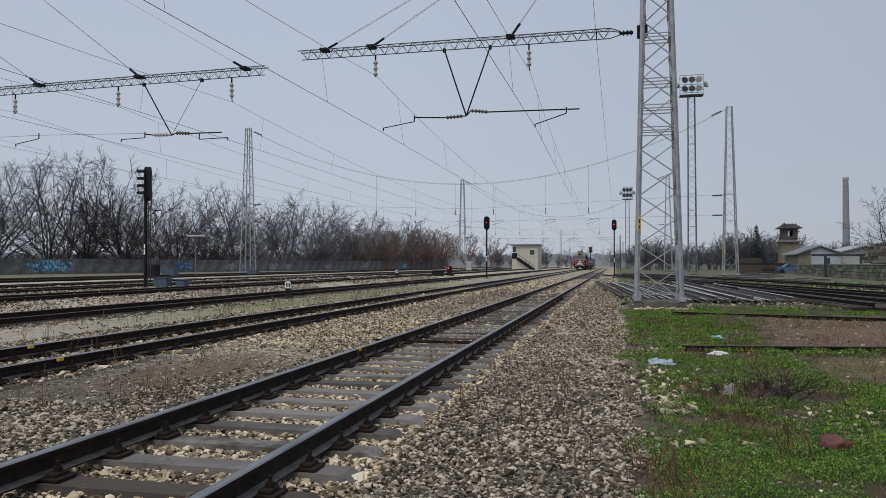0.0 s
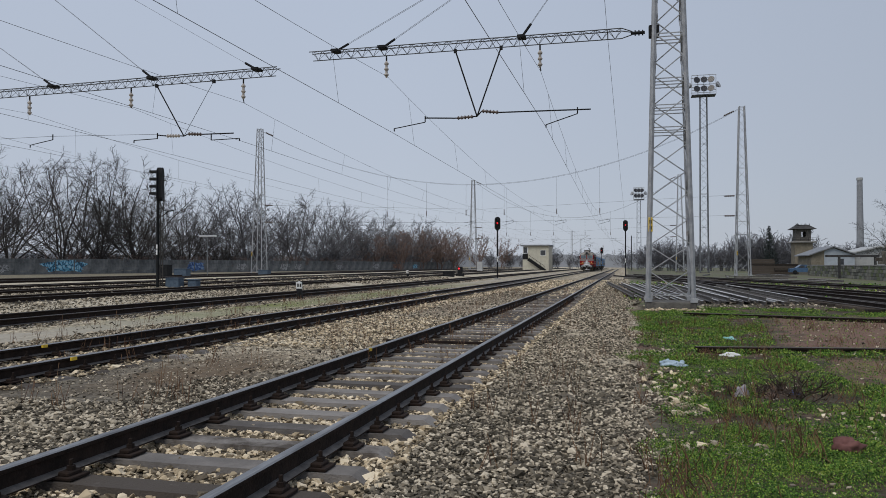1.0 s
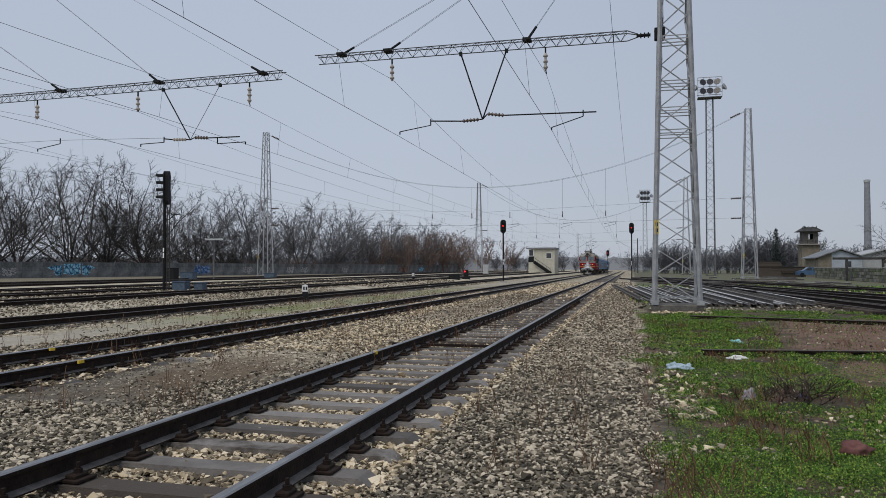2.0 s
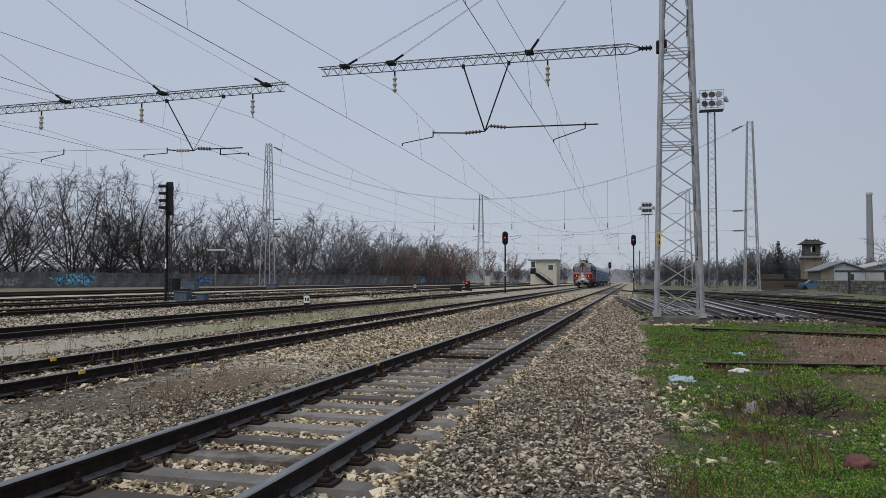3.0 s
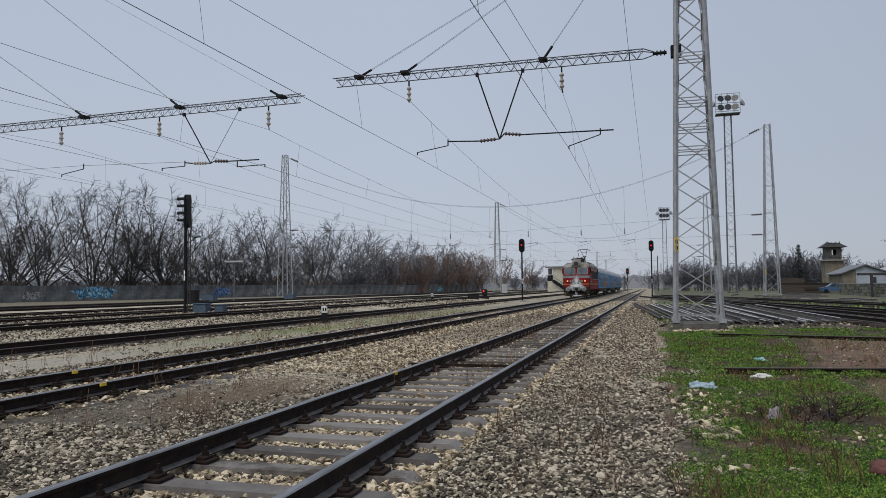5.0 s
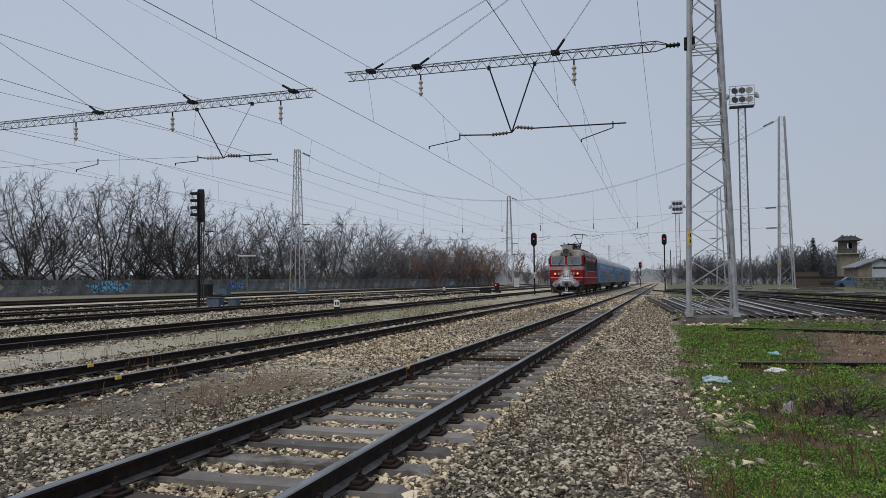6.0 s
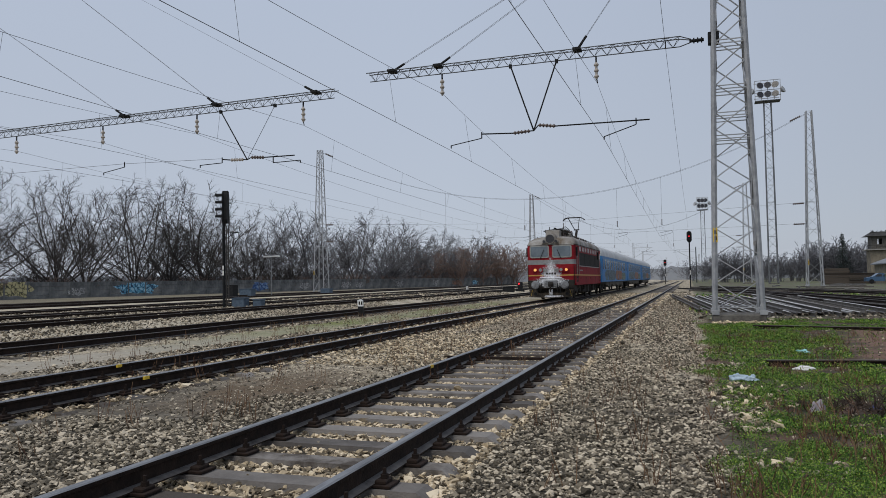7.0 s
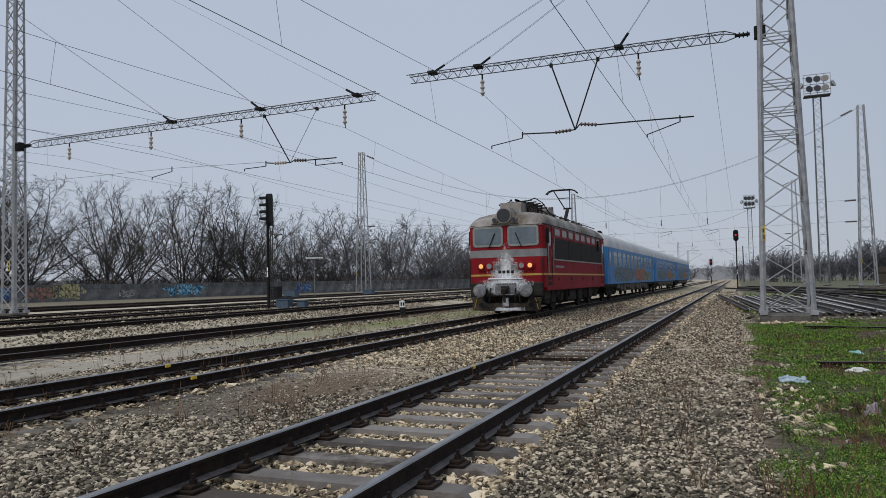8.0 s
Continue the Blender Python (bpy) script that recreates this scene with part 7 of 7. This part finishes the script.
def turf_here(x, y):
    edge = 0.2 + 0.7 * noise.noise((0, y * 0.8, 3)) + 0.15 * noise.noise((x * 2, y * 2.5, 4))
    if x < edge:
        return 0.0
    if 13.7 < y < 22.4 and 0.9 < x - 0.12 * y < 4.5:
        return 0.04
    if 9.6 < y < 12.7 and x > 2.6:
        return 0.12
    v = 0.42 + 1.0 * noise.noise((x * 0.9, y * 0.75, 9)) + 0.75 * noise.noise((x * 2.7, y * 2.3, 2))
    if y > 23.5:
        v -= 0.25
    return max(0.0, min(1.0, v * 1.5)) * min(1.0, (x - edge) * 2.6 + 0.25)


def build_turf():
    rng = np.random.default_rng(11)
    V, F = [], []
    for y0, y1, dens, size in ((3.6, 7.0, 22000, 0.0145), (7.0, 12.0, 11000, 0.0195), (12.0, 26.0, 3000, 0.031), (30.0, 62.0, 70, 0.13)):
        n = int((y1 - y0) * 8.5 * dens)
        xs, ys = rng.uniform(-0.2, 8.3 if y0 < 30 else 18.0, n), rng.uniform(y0, y1, n)
        for x, y in zip(xs, ys):
            if x > 0.5 * y + 0.3 or rng.random() > turf_here(x, y):
                continue
            s = size * rng.uniform(0.5, 1.4)
            a, tilt = rng.uniform(0, 6.28), rng.uniform(0.05, 1.15)
            ca, sa = math.cos(a), math.sin(a)
            z = rng.uniform(-0.03, 0.02) + 0.035 * noise.noise((x * 3, y * 3, 0))
            k = len(V)
            ex, ez = math.cos(tilt) * s, math.sin(tilt) * s
            w = s * 0.3
            V.extend(((x, y, z), (x + ca * ex * 0.55 - sa * w, y + sa * ex * 0.55 + ca * w, z + ez * 0.6), (x + ca * ex, y + sa * ex, z + ez), (x + ca * ex * 0.55 + sa * w, y + sa * ex * 0.55 - ca * w, z + ez * 0.6)))
            F.append((k, k + 1, k + 2, k + 3))
    ob = new("weeds", arrays_mesh("weeds", np.array(V), np.array(F), M_LEAF))
    tagged(ob, "patchy low green weeds and clover on bare soil", "weeds", kind="stuff")
    # dry reddish stalks
    lines = []
    for _ in range(6500):
        y = rng.uniform(4.2, 20)
        x = rng.uniform(0.0, min(0.5 * y, 6))
        if noise.noise((x * 1.3, y * 1.1, 20)) < 0.16 and rng.random() > 0.04:
            continue
        h = rng.uniform(0.04, 0.19)
        p = Vector((x, y, -0.02))
        q = p + Vector((rng.uniform(-0.09, 0.09), rng.uniform(-0.09, 0.09), h))
        lines.append(([p, (p + q) / 2 + Vector((0.01, 0, 0)), q], 0.0032))
        if rng.random() < 0.5:
            lines.append(([(p + q) / 2, q + Vector((rng.uniform(-0.06, 0.06), rng.uniform(-0.05, 0.05), 0))], 0.0018))
    for _ in range(620):
        x, y = rng.uniform(-13.0, 0.3), rng.uniform(4.5, 44)
        if -4.3 < x < -1.5 and y < 10 or x < -1.3 * y:
            continue
        for _ in range(5):
            p = Vector((x + rng.normal(0, 0.05), y + rng.normal(0, 0.05), bed(x) - 0.02))
            lines.append(([p, p + Vector((rng.uniform(-0.08, 0.08), rng.uniform(-0.08, 0.08), rng.uniform(0.08, 0.28)))], 0.003))
    ob = new("dry_stalks", tube_mesh("dry_stalks", lines, M_STRAW, 3))
    tagged(ob, "thin dry reddish stalks standing in gravel and turf", "dry stalks", kind="stuff")


build_turf()


motions()
